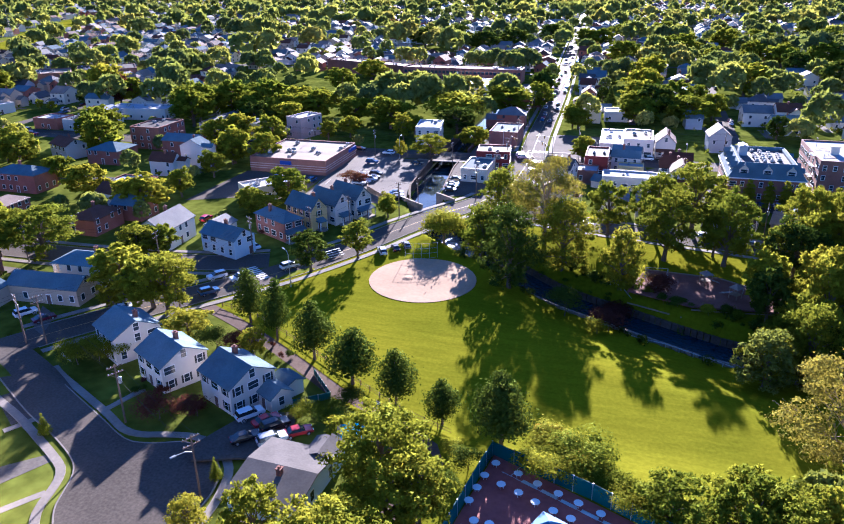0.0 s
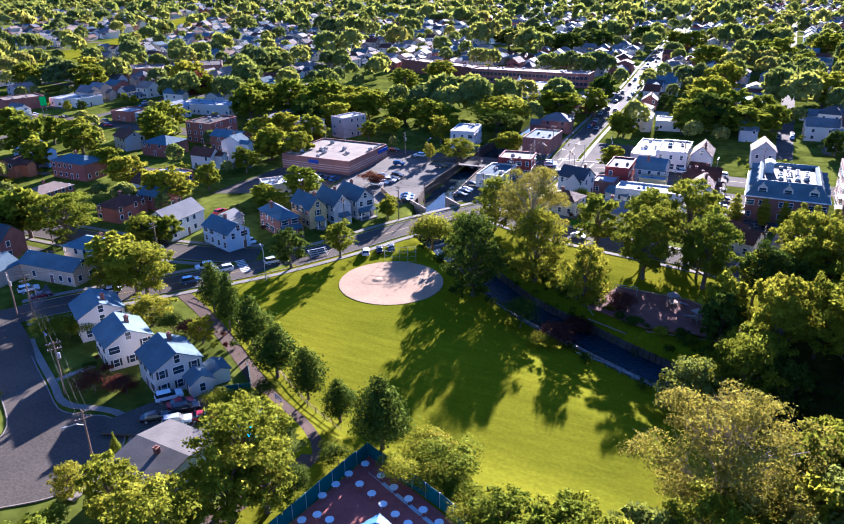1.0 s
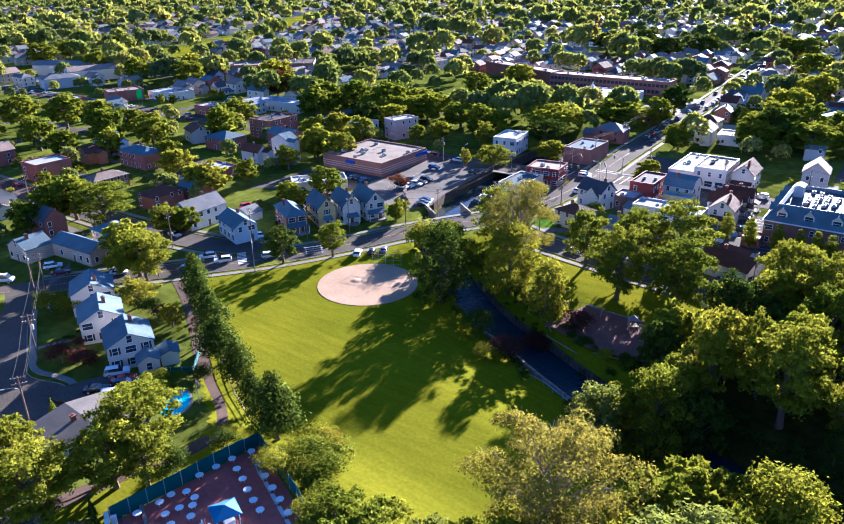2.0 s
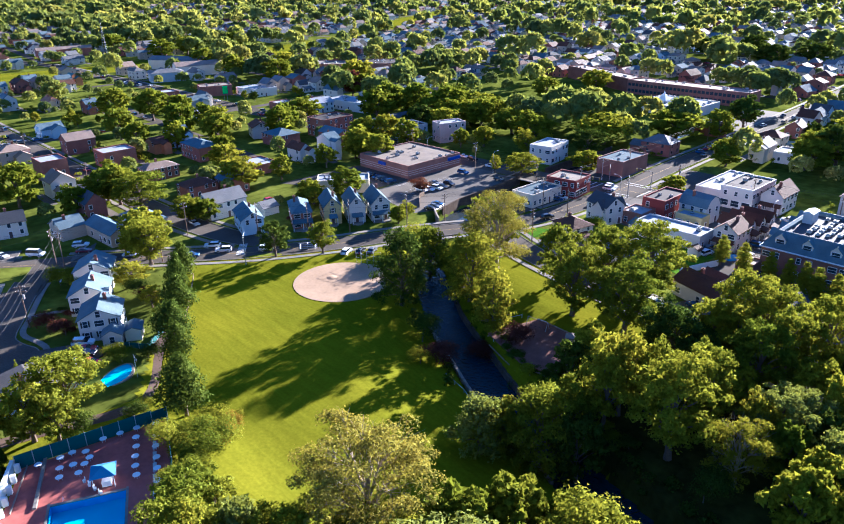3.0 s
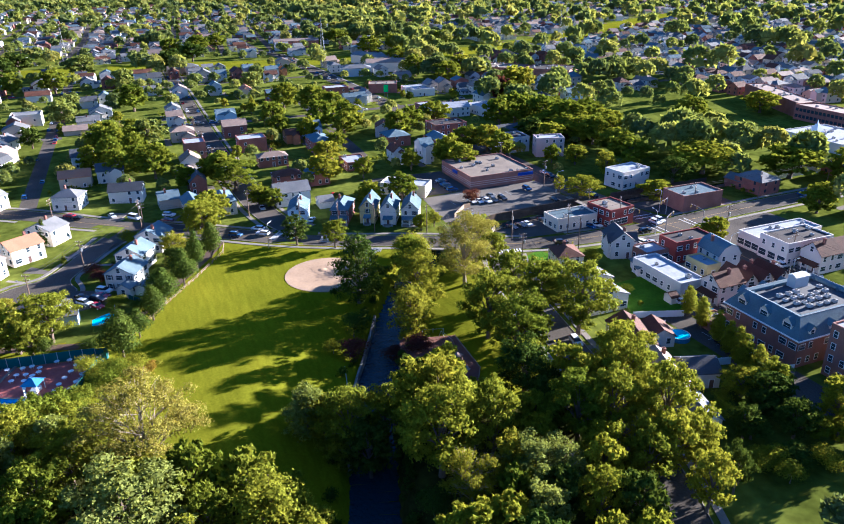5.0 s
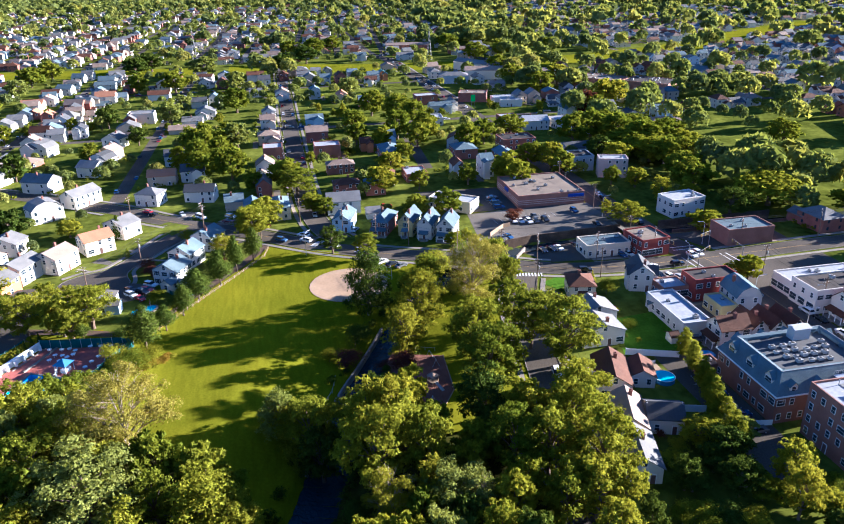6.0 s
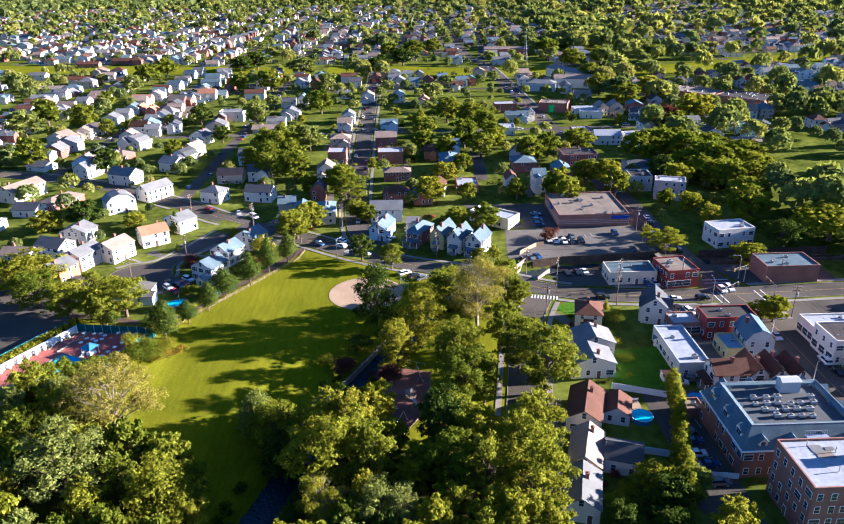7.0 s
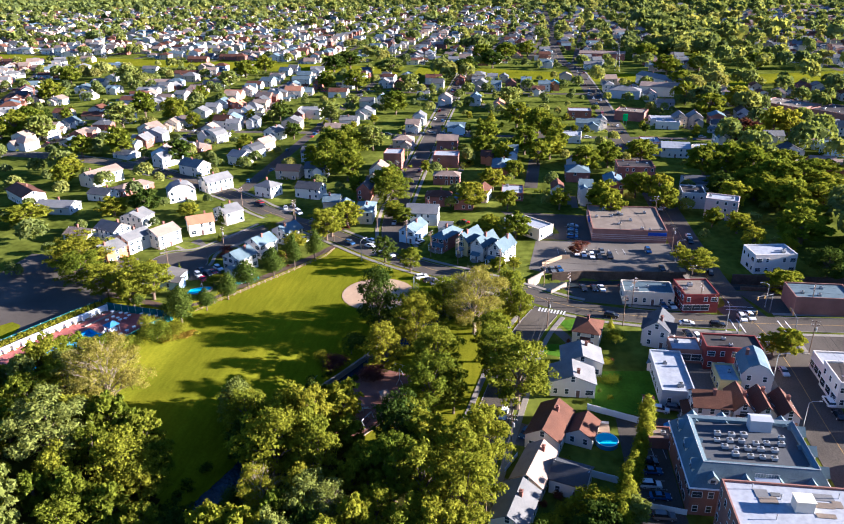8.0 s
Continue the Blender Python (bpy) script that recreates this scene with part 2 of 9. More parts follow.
LEAF = {
    "mid": leaves("leaf_green", (0.094, 0.124, 0.006), (0.18, 0.192, 0.008), 0.42),
    "light": leaves("leaf_light_green", (0.162, 0.18, 0.006), (0.248, 0.248, 0.009), 0.44),
    "dark": leaves("leaf_dark_green", (0.036, 0.06, 0.008), (0.068, 0.09, 0.01), 0.3),
    "gold": leaves("leaf_yellow_green", (0.185, 0.188, 0.006), (0.262, 0.252, 0.01), 0.46),
    "pale": leaves("leaf_pale_blossom", (0.18, 0.172, 0.022), (0.25, 0.218, 0.034), 0.38),
    "silver": leaves("leaf_grey_green", (0.145, 0.17, 0.028), (0.215, 0.238, 0.05), 0.4),
    # far copies of the leaf tones, paler and bluer: distance haze put into the colour
    "far": leaves("leaf_hazed_green", (0.115, 0.148, 0.036), (0.2, 0.218, 0.054), 0.44),
    "far_dark": leaves("leaf_hazed_dark_green", (0.07, 0.098, 0.034), (0.12, 0.145, 0.046), 0.4),
    "far_light": leaves("leaf_hazed_light_green", (0.165, 0.19, 0.042), (0.24, 0.25, 0.058), 0.45),
    "far_gold": leaves("leaf_hazed_yellow_green", (0.19, 0.192, 0.044), (0.26, 0.25, 0.06), 0.45),
    "maroon": leaves("leaf_maroon", (0.07, 0.022, 0.022), (0.1, 0.036, 0.028), 0.3),
    "rust": leaves("leaf_rust", (0.22, 0.16, 0.012), (0.31, 0.19, 0.018), 0.42),
}

# ---- building tools ----
from mathutils.geometry import tessellate_polygon


class Geo:
    """Collects vertices and faces of one mesh."""

    def __init__(self):
        self.v, self.f, self.m = [], [], []

    def face(self, pts, m=0):
        n = len(self.v)
        self.v += [tuple(p) for p in pts]
        self.f.append(tuple(range(n, n + len(pts))))
        self.m.append(m)

    def box(self, x, y, z, sx, sy, sz, m=0, turn=0.0):
        """A box whose base centre is x, y, z."""
        c, s = math.cos(turn), math.sin(turn)
        ring = [(x + a * sx / 2 * c - b * sy / 2 * s, y + a * sx / 2 * s + b * sy / 2 * c) for a, b in ((-1, -1), (1, -1), (1, 1), (-1, 1))]
        self.prism(ring, z, z + sz, m)

    def prism(self, ring, z0, z1, m=0, top=None):
        """A closed upright prism over a ring that runs anticlockwise; top: another ring for its upper end."""
        n, k = len(ring), len(self.v)
        top = top or ring
        self.v += [(p[0], p[1], z0) for p in ring] + [(p[0], p[1], z1) for p in top]
        self.f += [tuple(range(k + n - 1, k - 1, -1)), tuple(range(k + n, k + 2 * n))]
        self.f += [(k + i, k + (i + 1) % n, k + n + (i + 1) % n, k + n + i) for i in range(n)]
        self.m += [m] * (n + 2)

    def tube(self, a, b, r0, r1, n=6, m=0):
        """A tapered round bar from a to b."""
        a, b = Vector(a), Vector(b)
        way = (b - a).normalized()
        side = way.cross(Vector((0, 0, 1)) if abs(way.z) < 0.9 else Vector((1, 0, 0))).normalized()
        up = way.cross(side)
        k = len(self.v)
        for p, r in ((a, r0), (b, r1)):
            self.v += [tuple(p + (side * math.cos(i * math.tau / n) + up * math.sin(i * math.tau / n)) * r) for i in range(n)]
        self.f += [(k + i, k + (i + 1) % n, k + n + (i + 1) % n, k + n + i) for i in range(n)]
        self.f += [tuple(range(k + n - 1, k - 1, -1)), tuple(range(k + n, k + 2 * n))]
        self.m += [m] * (n + 2)

    def mesh(self, name, mats):
        me = bpy.data.meshes.new(name)
        me.from_pydata(self.v, [], self.f)
        for a in mats:
            me.materials.append(a)
        me.polygons.foreach_set("material_index", self.m)
        me.update()
        return me


def part(name, geo, mats, parent=None, label="", at=None):
    """Links a mesh (a Geo or ready mesh data) as one object under a thing or a part."""
    mats = mats if isinstance(mats, (list, tuple)) else [mats]
    ob = new(name, geo.mesh(name, mats) if isinstance(geo, Geo) else geo)
    if name in ("wall", "roof", "wing", "wing_roof"):
        bm = bmesh.new()
        bm.from_mesh(ob.data)
        bmesh.ops.remove_doubles(bm, verts=bm.verts, dist=1e-4)
        bm.to_mesh(ob.data)
        bm.free()
    ob.parent = parent
    if at is not None:
        ob.matrix_basis = at
    return tagged(ob, label)


def holder(name, m, label, category, group="", kind=""):
    ob = new(name)
    ob.empty_display_size = 0.5
    ob.matrix_basis = m
    return tagged(ob, label, category, group, kind)


def smooth(v):
    v = min(1.0, max(0.0, v))
    return v * v * (3 - 2 * v)


# the creek's middle line, and its walled channel by the car park
CREEK_LINE = [(-64.9, 394.8), (-65.8, 310.2), (-64.9, 239.7), (-62.0, 208.7), (-57.3, 193.6), (-47, 174), (-36, 164.5), (-26, 157), (-16, 150.5), (-5, 145), (3, 141), (10, 137.2), (20, 132.3), (40, 126), (55, 121), (84.6, 107), (128, 85)]


def from_line(x, y, line):
    """Distance from a polyline, and whether the place lies to its left (1) or right (-1)."""
    best, side = 1e9, 1
    for (ax, ay), (bx, by) in zip(line, line[1:]):
        dx, dy = bx - ax, by - ay
        k = min(1.0, max(0.0, ((x - ax) * dx + (y - ay) * dy) / (dx * dx + dy * dy)))
        d = math.hypot(x - ax - k * dx, y - ay - k * dy)
        if d < best:
            best, side = d, 1 if dx * (y - ay) - dy * (x - ax) > 0 else -1
    return best, side


def creek_depth(x, y):
    """How far the creek's bed lies below the town: deep beside the park, shallower by the bridge."""
    return 3.2 + 3.3 * smooth((x + 40) / 34) if y < 188 else 3.2


def ground_z(x, y):
    """The land's height: flat, a low rise towards the swim club, and the creek's valley, walled on its far side."""
    z = (0.6 + 1.0 * smooth((x + 52.6) / 13)) * smooth((90 - y) / 15) if y < 90 and x < 56 else 0.0
    px, py = (x + 5.9) * 0.9135 - (y - 56.4) * 0.4067, (x + 5.9) * 0.4067 + (y - 56.4) * 0.9135
    if -0.9 < px < 25.9 and -0.9 < py < 11.9:  # the swimming pool's pit
        z -= 2.6
    if -76 < x < 140 and 56 < y < 400:
        d, side = from_line(x, y, CREEK_LINE)
        deep = creek_depth(x, y)
        slope = smooth((x + 34) / 26) if y < 188 else 0.0
        if d < 4.4:
            z -= deep
        elif side > 0 or y > 188:
            z -= deep * (1 - smooth((d - 4.4) / 1.5))
        else:
            z -= (deep - 4.4 * slope) * (1 - smooth((d - 4.4) / 1.6)) + 4.4 * slope * (1 - smooth((d - 5.0) / 24))
        if side > 0 and y < 188:
            z -= 1.2 * slope * (1 - smooth((d - 5) / 18))
    return z


taken = []  # footprints (x, y, radius) of what has been placed


def free(x, y, r):
    return all((x - a) ** 2 + (y - b) ** 2 > (r + c) ** 2 for a, b, c in taken)

# ---- ground, roads and water ----
def spaced(lo, hi, step, out, far):
    """Grid lines: close between lo and hi, then wider and wider out to +-far."""
    mid = [lo + i * step for i in range(int((hi - lo) / step) + 1)]
    left, right, gap, x = [], [], step, lo
    while x > -far:
        gap *= out
        x -= gap
        left.append(x)
    gap, x = step, mid[-1]
    while x < far:
        gap *= out
        x += gap
        right.append(x)
    return left[::-1] + mid + right


PARK_RING = [(-84, 116), (-60, 155), (-35, 190), (50, 176), (110, 152), (150, 60), (90, -10), (-10, -20), (-28, 40), (-25, 78), (-42, 88)]


def inside(x, y, ring):
    hit = False
    for (ax, ay), (bx, by) in zip(ring, ring[1:] + ring[:1]):
        if (ay > y) != (by > y) and x < (bx - ax) * (y - ay) / (by - ay) + ax:
            hit = not hit
    return hit


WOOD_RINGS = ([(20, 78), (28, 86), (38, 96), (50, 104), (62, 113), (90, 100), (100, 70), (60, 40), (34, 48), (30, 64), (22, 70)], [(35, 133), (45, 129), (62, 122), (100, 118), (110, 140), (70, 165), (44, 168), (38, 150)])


def build_ground():
    xs, ys = spaced(-90, 126, 1.25, 1.35, 4200), spaced(41, 325, 1.25, 1.35, 4200)
    verts = [(x, y, ground_z(x, y) + 0.05 * noise.noise((x * 0.05, y * 0.05, 0)) * (abs(x) < 300)) for y in ys for x in xs]
    n = len(xs)
    faces = [(j * n + i, j * n + i + 1, (j + 1) * n + i + 1, (j + 1) * n + i) for j in range(len(ys) - 1) for i in range(n - 1)]
    me = bpy.data.meshes.new("ground")
    me.from_pydata(verts, [], faces)
    me.materials.append(GRASS), me.materials.append(YARD), me.materials.append(WOOD_FLOOR)
    centre = [(xs[i] + xs[i + 1], ys[j] + ys[j + 1]) for j in range(len(ys) - 1) for i in range(n - 1)]
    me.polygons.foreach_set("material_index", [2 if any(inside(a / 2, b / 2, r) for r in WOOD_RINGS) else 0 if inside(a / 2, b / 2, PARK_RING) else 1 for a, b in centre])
    me.polygons.foreach_set("use_smooth", [True] * len(faces))
    tagged(new("ground", me), "mown green grass over flat ground", "ground", kind="structure")


def land_z(x, y):
    """The land without the creek's cut, for bridges and roads."""
    return (0.6 + 1.0 * smooth((x + 52.6) / 13)) * smooth((90 - y) / 15) if y < 90 and x < 56 else 0.0


def curve_through(pts, step=4.0):
    """A smooth line through the given places."""
    pts = [Vector((*p, 0)) for p in pts]
    pts = [2 * pts[0] - pts[1]] + pts + [2 * pts[-1] - pts[-2]]
    out = []
    for a, b, c, d in zip(pts, pts[1:], pts[2:], pts[3:]):
        n = max(1, int((c - b).length / step))
        for i in range(n):
            t = i / n
            out.append(0.5 * (2 * b + (c - a) * t + (2 * a - 5 * b + 4 * c - d) * t * t + (3 * b - a - 3 * c + d) * t ** 3))
    out.append(pts[-2])
    return [(p.x, p.y) for p in out]


def ribbon(line, inner, outer, lift, drop, geo=None, m=0):
    """A slab along a line between two side offsets (to the left positive), lift above the land and drop deep."""
    geo = geo or Geo()
    rows = []
    for i, (x, y) in enumerate(line):
        ax, ay = line[max(0, i - 1)]
        bx, by = line[min(len(line) - 1, i + 1)]
        l = math.hypot(bx - ax, by - ay) or 1
        nx, ny = -(by - ay) / l, (bx - ax) / l
        z = land_z(x, y) + lift
        p, q = (x + nx * inner, y + ny * inner), (x + nx * outer, y + ny * outer)
        rows.append([(*p, z - drop), (*p, z), (*q, z), (*q, z - drop)])
    for a, b in zip(rows, rows[1:]):
        for i in range(3):
            geo.face((a[i], b[i], b[i + 1], a[i + 1]), m)
    return geo


def open_stretches(way, off, width):
    """The stretches of a road's edge that no other road crosses."""
    out, run = [], []
    for i, (x, y) in enumerate(way):
        ax, ay = way[max(0, i - 1)]
        bx, by = way[min(len(way) - 1, i + 1)]
        l = math.hypot(bx - ax, by - ay) or 1
        px, py = x - (by - ay) / l * off, y + (bx - ax) / l * off
        crossed = any(from_line(px, py, line)[0] < w / 2 + 1.2 for line, w in HAND_WIDTHS if not (from_line(x, y, line)[0] < 0.5 and abs(w - width) < 0.01 and from_line(*way[len(way) // 2], line)[0] < 0.5))
        if crossed or math.hypot(px + 62, py - 59.7) < 12:
            if len(run) > 1:
                out.append(run)
            run = []
        else:
            run.append((x, y))
    return out + ([run] if len(run) > 1 else [])


def road(name, pts, width, walks=True, label="dark asphalt road between concrete kerbs", mat=None, line=None, step=3.0, lift=0.03, verge=1.2):
    way = curve_through(pts, step)
    h = width / 2
    tagged(part(name, ribbon(way, h, -h, lift, 0.35), mat or ASPHALT), label, "road", kind="structure")
    if walks:
        for s, stretch in ((s, q) for s in (1, -1) for q in open_stretches(way, s * (h + 1.0), width)):
            kerb = ribbon(stretch, h + 0.18, h, 0.14, 0.4) if s > 0 else ribbon(stretch, -h, -h - 0.18, 0.14, 0.4)
            tagged(part("kerb", kerb, CONCRETE), "pale concrete kerb beside the road", "kerb", kind="structure")
            a, b = h + 0.2 + verge, h + 1.7 + verge
            walk_strip = ribbon(stretch, b, a, 0.12, 0.3) if s > 0 else ribbon(stretch, -a, -b, 0.12, 0.3)
            tagged(part("pavement", walk_strip, CONCRETE), "pale concrete pavement along the road", "pavement", kind="structure")
    if line:
        tagged(part("road_line", ribbon(way, 0.07, -0.07, lift + 0.015, 0.01), line), "painted centre line on the road", "road marking", kind="structure")
    return way


LOT_TOPS = []


def stand_z(x, y):
    """The height of whatever paving lies at a place."""
    return max([land_z(x, y)] + [z for ring, z in LOT_TOPS if inside(x, y, ring)])


def lot(name, ring, mat, lift=0.02, label="", category="ground", drop=0.3):
    """A paved or planted patch of any outline (anticlockwise)."""
    g = Geo()
    z = max(land_z(x, y) for x, y in ring) + lift
    g.prism(ring, z - drop, z)
    LOT_TOPS.append((ring, z))
    return tagged(part(name, g, mat), label, category, kind="structure")


def round_ring(x, y, rx, ry, n=40, wobble=0.0):
    return [(x + rx * math.cos(a) * (1 + wobble * math.sin(3 * a + 1)), y + ry * math.sin(a) * (1 + wobble * math.cos(2 * a))) for a in (i * math.tau / n for i in range(n))]


build_ground()
PARK_STREET = [(-208.7, -141.0), (-197.4, -65.8), (-176.7, -7.5), (-141.0, 48.9), (-120.3, 73.3), (-107.2, 94.9), (-93.1, 113.7), (-77.1, 134.4), (-65.8, 154.2), (-58.3, 171.1), (-49.8, 187.1), (-40.4, 204.0), (-35.7, 225.6), (-34.8, 258.5), (-36.7, 300.8), (-41.4, 437.1), (-53.6, 658.0), (-77.1, 1165.6)]
ROAD_A = [(-37.6, 196.5), (-23.5, 190.8), (-9.4, 187.1), (9.4, 183.8), (28.2, 180.5), (52.6, 175.8), (79.0, 167.3), (112.8, 150.4)]
MAIN_STREET = [(122.2, 262.3), (29.1, 261.3), (-9.4, 261.8), (-31.0, 260.4), (-52.6, 254.7), (-84.6, 252.4), (-156.0, 251.0), (-286.7, 248.2), (-564.0, 239.7), (-690.9, 225.6), (-1391.2, 227.5)]
SECOND_STREET = [(-82.7, 141.0), (-94.0, 136.3), (-117.5, 132.5), (-159.8, 130.7), (-282.0, 129.7), (-376.0, 129.7), (-582.8, 129.7)]
CUL_DE_SAC = [(-112.8, 86.5), (-97.8, 79.0), (-86.5, 71.9), (-75.2, 64.9), (-65.8, 60.6)]
HAND_WIDTHS = [(PARK_STREET, 9.0), (MAIN_STREET, 12.5), (ROAD_A, 8.5), (SECOND_STREET, 9.01), (CUL_DE_SAC, 10.5)]
road("road", PARK_STREET, 9.0, line=PAINT_YELLOW)
road("road", MAIN_STREET, 12.5, line=PAINT_YELLOW, lift=0.034, verge=0.1)
road("road", ROAD_A, 8.5, lift=0.038)
road("road", SECOND_STREET, 9.01, lift=0.042)
road("road", CUL_DE_SAC[:3], 10.5, False, lift=0.046)
EDGE_WEST = curve_through([(-102.4, 78.3), (-90.1, 71.4), (-81.7, 67.5), (-74.4, 63.4), (-71.5, 60.5), (-70.0, 56.9), (-68.5, 53.5), (-64.5, 49.6), (-57.5, 48.4)], 1.2)
EDGE_EAST = curve_through([(-95.3, 82.5), (-87.6, 78.3), (-76.5, 72.6), (-71.4, 69.9), (-68.2, 68.9), (-64.4, 69.5), (-60.6, 70.9), (-57.2, 70.6), (-54.0, 68.9), (-51.5, 66.1), (-50.6, 62.9), (-50.3, 59.7), (-51.5, 54.0), (-57.0, 48.6)], 1.2)
lot("road", EDGE_WEST + EDGE_EAST[::-1], ASPHALT, 0.052, "round asphalt turning circle at the road's end", "road")
for edge, side in ((EDGE_WEST, -1), (EDGE_EAST, 1)):
    tagged(part("kerb", ribbon(edge, 0.2 * (side > 0), -0.2 * (side < 0), 0.17, 0.4), CONCRETE), "pale concrete kerb round the turning circle", "kerb", kind="structure")
for line in ([(-103.5, 75.5), (-96.6, 72.5), (-89.9, 69.6), (-81.8, 65.4), (-77.2, 62.9), (-74.2, 61.0), (-72.6, 58.7), (-71.7, 55.9), (-70.6, 52.6), (-67.6, 48.6)], [(-96.5, 84.6), (-92.8, 82.3), (-83.8, 77.7), (-76.6, 74.1), (-71.5, 71.3), (-68.0, 70.9), (-64.2, 71.9), (-59.8, 72.6), (-55.4, 71.4), (-51.8, 68.7), (-50.0, 65.9), (-49.0, 62.1), (-48.6, 59.1), (-48.4, 54.0)]):
    tagged(part("pavement", ribbon(curve_through(line, 1.2), 0.65, -0.65, 0.15, 0.35), CONCRETE), "narrow pale concrete pavement round the turning circle", "pavement", kind="structure")
lot("driveway", [(-56.4, 66.7), (-43.2, 71.4), (-47.0, 81.8), (-54.5, 79.0), (-58.3, 69.6)], ASPHALT, 0.03, "dark asphalt shared driveway", "driveway")
lot("car_park", [(-97.8, 193.6), (-69.0, 190.6), (-65.2, 199.2), (-67.7, 210.0), (-69.8, 238.0), (-70.1, 246.3), (-99.6, 246.3), (-99.6, 216.2)], ASPHALT_OLD, 0.02, "worn sunlit asphalt car park", "car park")
lot("car_park", [(-53.2, 202.4), (-44.2, 208.7), (-40.4, 246.3), (-59.2, 246.3), (-59.1, 238.0), (-56.3, 212.0)], ASPHALT, 0.022, "dark asphalt car park beside the creek", "car park")
lot("car_park", [(-131.6, 178.6), (-99.6, 193.6), (-99.6, 216.2), (-129.7, 215.3)], ASPHALT, 0.021, "dark asphalt yard behind the shops", "car park")
lot("car_park", [(-58.3, 259.4), (-42.3, 266.0), (-42.3, 298.9), (-58.3, 298.9)], ASPHALT, 0.021, "asphalt forecourt of the corner shop", "car park")
lot("car_park", [(18.8, 211.5), (31.0, 211.5), (31.0, 246.3), (18.8, 246.3)], ASPHALT, 0.022, "dark asphalt parking yard", "car park")
lot("car_park", [(31.0, 211.5), (70.5, 211.5), (70.5, 221.8), (31.0, 221.8)], ASPHALT, 0.0225, "dark asphalt parking yard behind the flats", "car park")
lot("car_park", [(52.6, 211.4), (60.5, 210.2), (72.5, 221.5), (72.5, 229.0), (70.6, 229.0), (70.6, 221.9), (52.6, 221.9)], ASPHALT, 0.026, "dark asphalt parking yard beside the brick flats", "car park")
lot("car_park", [(-29.1, 229.4), (12.2, 225.6), (18.8, 235.0), (18.8, 255.7), (-29.1, 255.7)], ASPHALT_OLD, 0.0215, "patched asphalt yard between shops", "car park")
lot("car_park", [(-29.1, 267.0), (11.3, 267.0), (11.3, 300.8), (-29.1, 300.8)], ASPHALT, 0.021, "asphalt yard beside the white shops", "car park")
lot("ball_field", round_ring(-42.8, 139.8, 12.4, 12.4, 64), CLAY, 0.09, "pale clay infield in the mown grass", "ball field")
lot("playground_bed", [(2.8, 145.7), (16.0, 141.0), (34.8, 142.9), (35.2, 150.4), (22.6, 157.9), (6.6, 158.9)], MULCH, 0.03, "red-brown wood chip playground bed", "playground")
road("path", [(-84.6, 114.7), (-71.4, 108.1), (-54.5, 97.8), (-40.4, 88.4), (-28.2, 81.8), (-22.6, 75.2), (-26.3, 62.0), (-30.1, 47.0)], 3.0, False, "trodden brown path beside the fence", PATH_EARTH)

CREEK_WAY = curve_through(CREEK_LINE, 3.0)
water, calm = Geo(), Geo()
for (ax, ay), (bx, by) in zip(CREEK_WAY, CREEK_WAY[1:]):
    l = math.hypot(bx - ax, by - ay)
    nx, ny = -(by - ay) / l * 4.9, (bx - ax) / l * 4.9
    za, zb = 0.55 - creek_depth(ax, ay), 0.55 - creek_depth(bx, by)
    (calm if ay > 186 else water).face([(ax - nx, ay - ny, za), (bx - nx, by - ny, zb), (bx + nx, by + ny, zb), (ax + nx, ay + ny, za)])
tagged(part("water", water, CREEK), "dark shallow creek water with small ripples", "water", kind="structure")
tagged(part("water", calm, CALM), "calm water in the walled channel", "water", kind="structure")

# ---- buildings ----
def make_window_mesh(w, h, name, pane=GLASS, frame_mat=TRIM):
    g = Geo()
    g.box(0, -0.02, 0, w + 0.22, 0.08, h + 0.22, 0)
    p = Geo()
    p.box(0, -0.065, 0.11, w, 0.03, h / 2 - 0.04, 0)
    p.box(0, -0.065, 0.11 + h / 2 + 0.04, w, 0.03, h / 2 - 0.04, 0)
    return g.mesh(name, [frame_mat]), p.mesh("pane", [pane])


WINDOW = make_window_mesh(0.95, 1.45, "window")
WIDE_WINDOW = make_window_mesh(1.9, 1.35, "window")
SHOP_WINDOW = make_window_mesh(2.6, 1.9, "window")
g = Geo()
g.box(0, -0.02, 0, 1.2, 0.08, 1.6, 0)
g.box(0, -0.065, 0.12, 0.95, 0.03, 1.36, 1)
PLAIN_WINDOW = g.mesh("window", [TRIM, GLASS])
DOOR_MESH = Geo()
DOOR_MESH.box(0, -0.02, 0, 1.25, 0.1, 2.25, 0)
DOOR_MESH.box(0, -0.06, 0.02, 0.95, 0.08, 2.08, 1)
DOOR_MESH.box(0.35, -0.12, 1.0, 0.06, 0.06, 0.12, 2)
DOOR_PAINT = material("dark_door_paint", (0.12, 0.07, 0.06), 0.5, 0.1)
DOOR_MESH = DOOR_MESH.mesh("door", [TRIM, DOOR_PAINT, STEEL])
SHUTTERS = {}
for shade, tone in (("black", (0.03, 0.035, 0.03)), ("maroon", (0.16, 0.03, 0.04)), ("green", (0.03, 0.09, 0.05))):
    g = Geo()
    g.box(0, -0.02, 0.1, 0.36, 0.07, 1.47, 0)
    for k in range(6):
        g.box(0, -0.06, 0.2 + k * 0.22, 0.28, 0.03, 0.12, 0)
    SHUTTERS[shade] = g.mesh("shutter", [material(shade + "_shutter_paint", tone, 0.6, 0.08)])


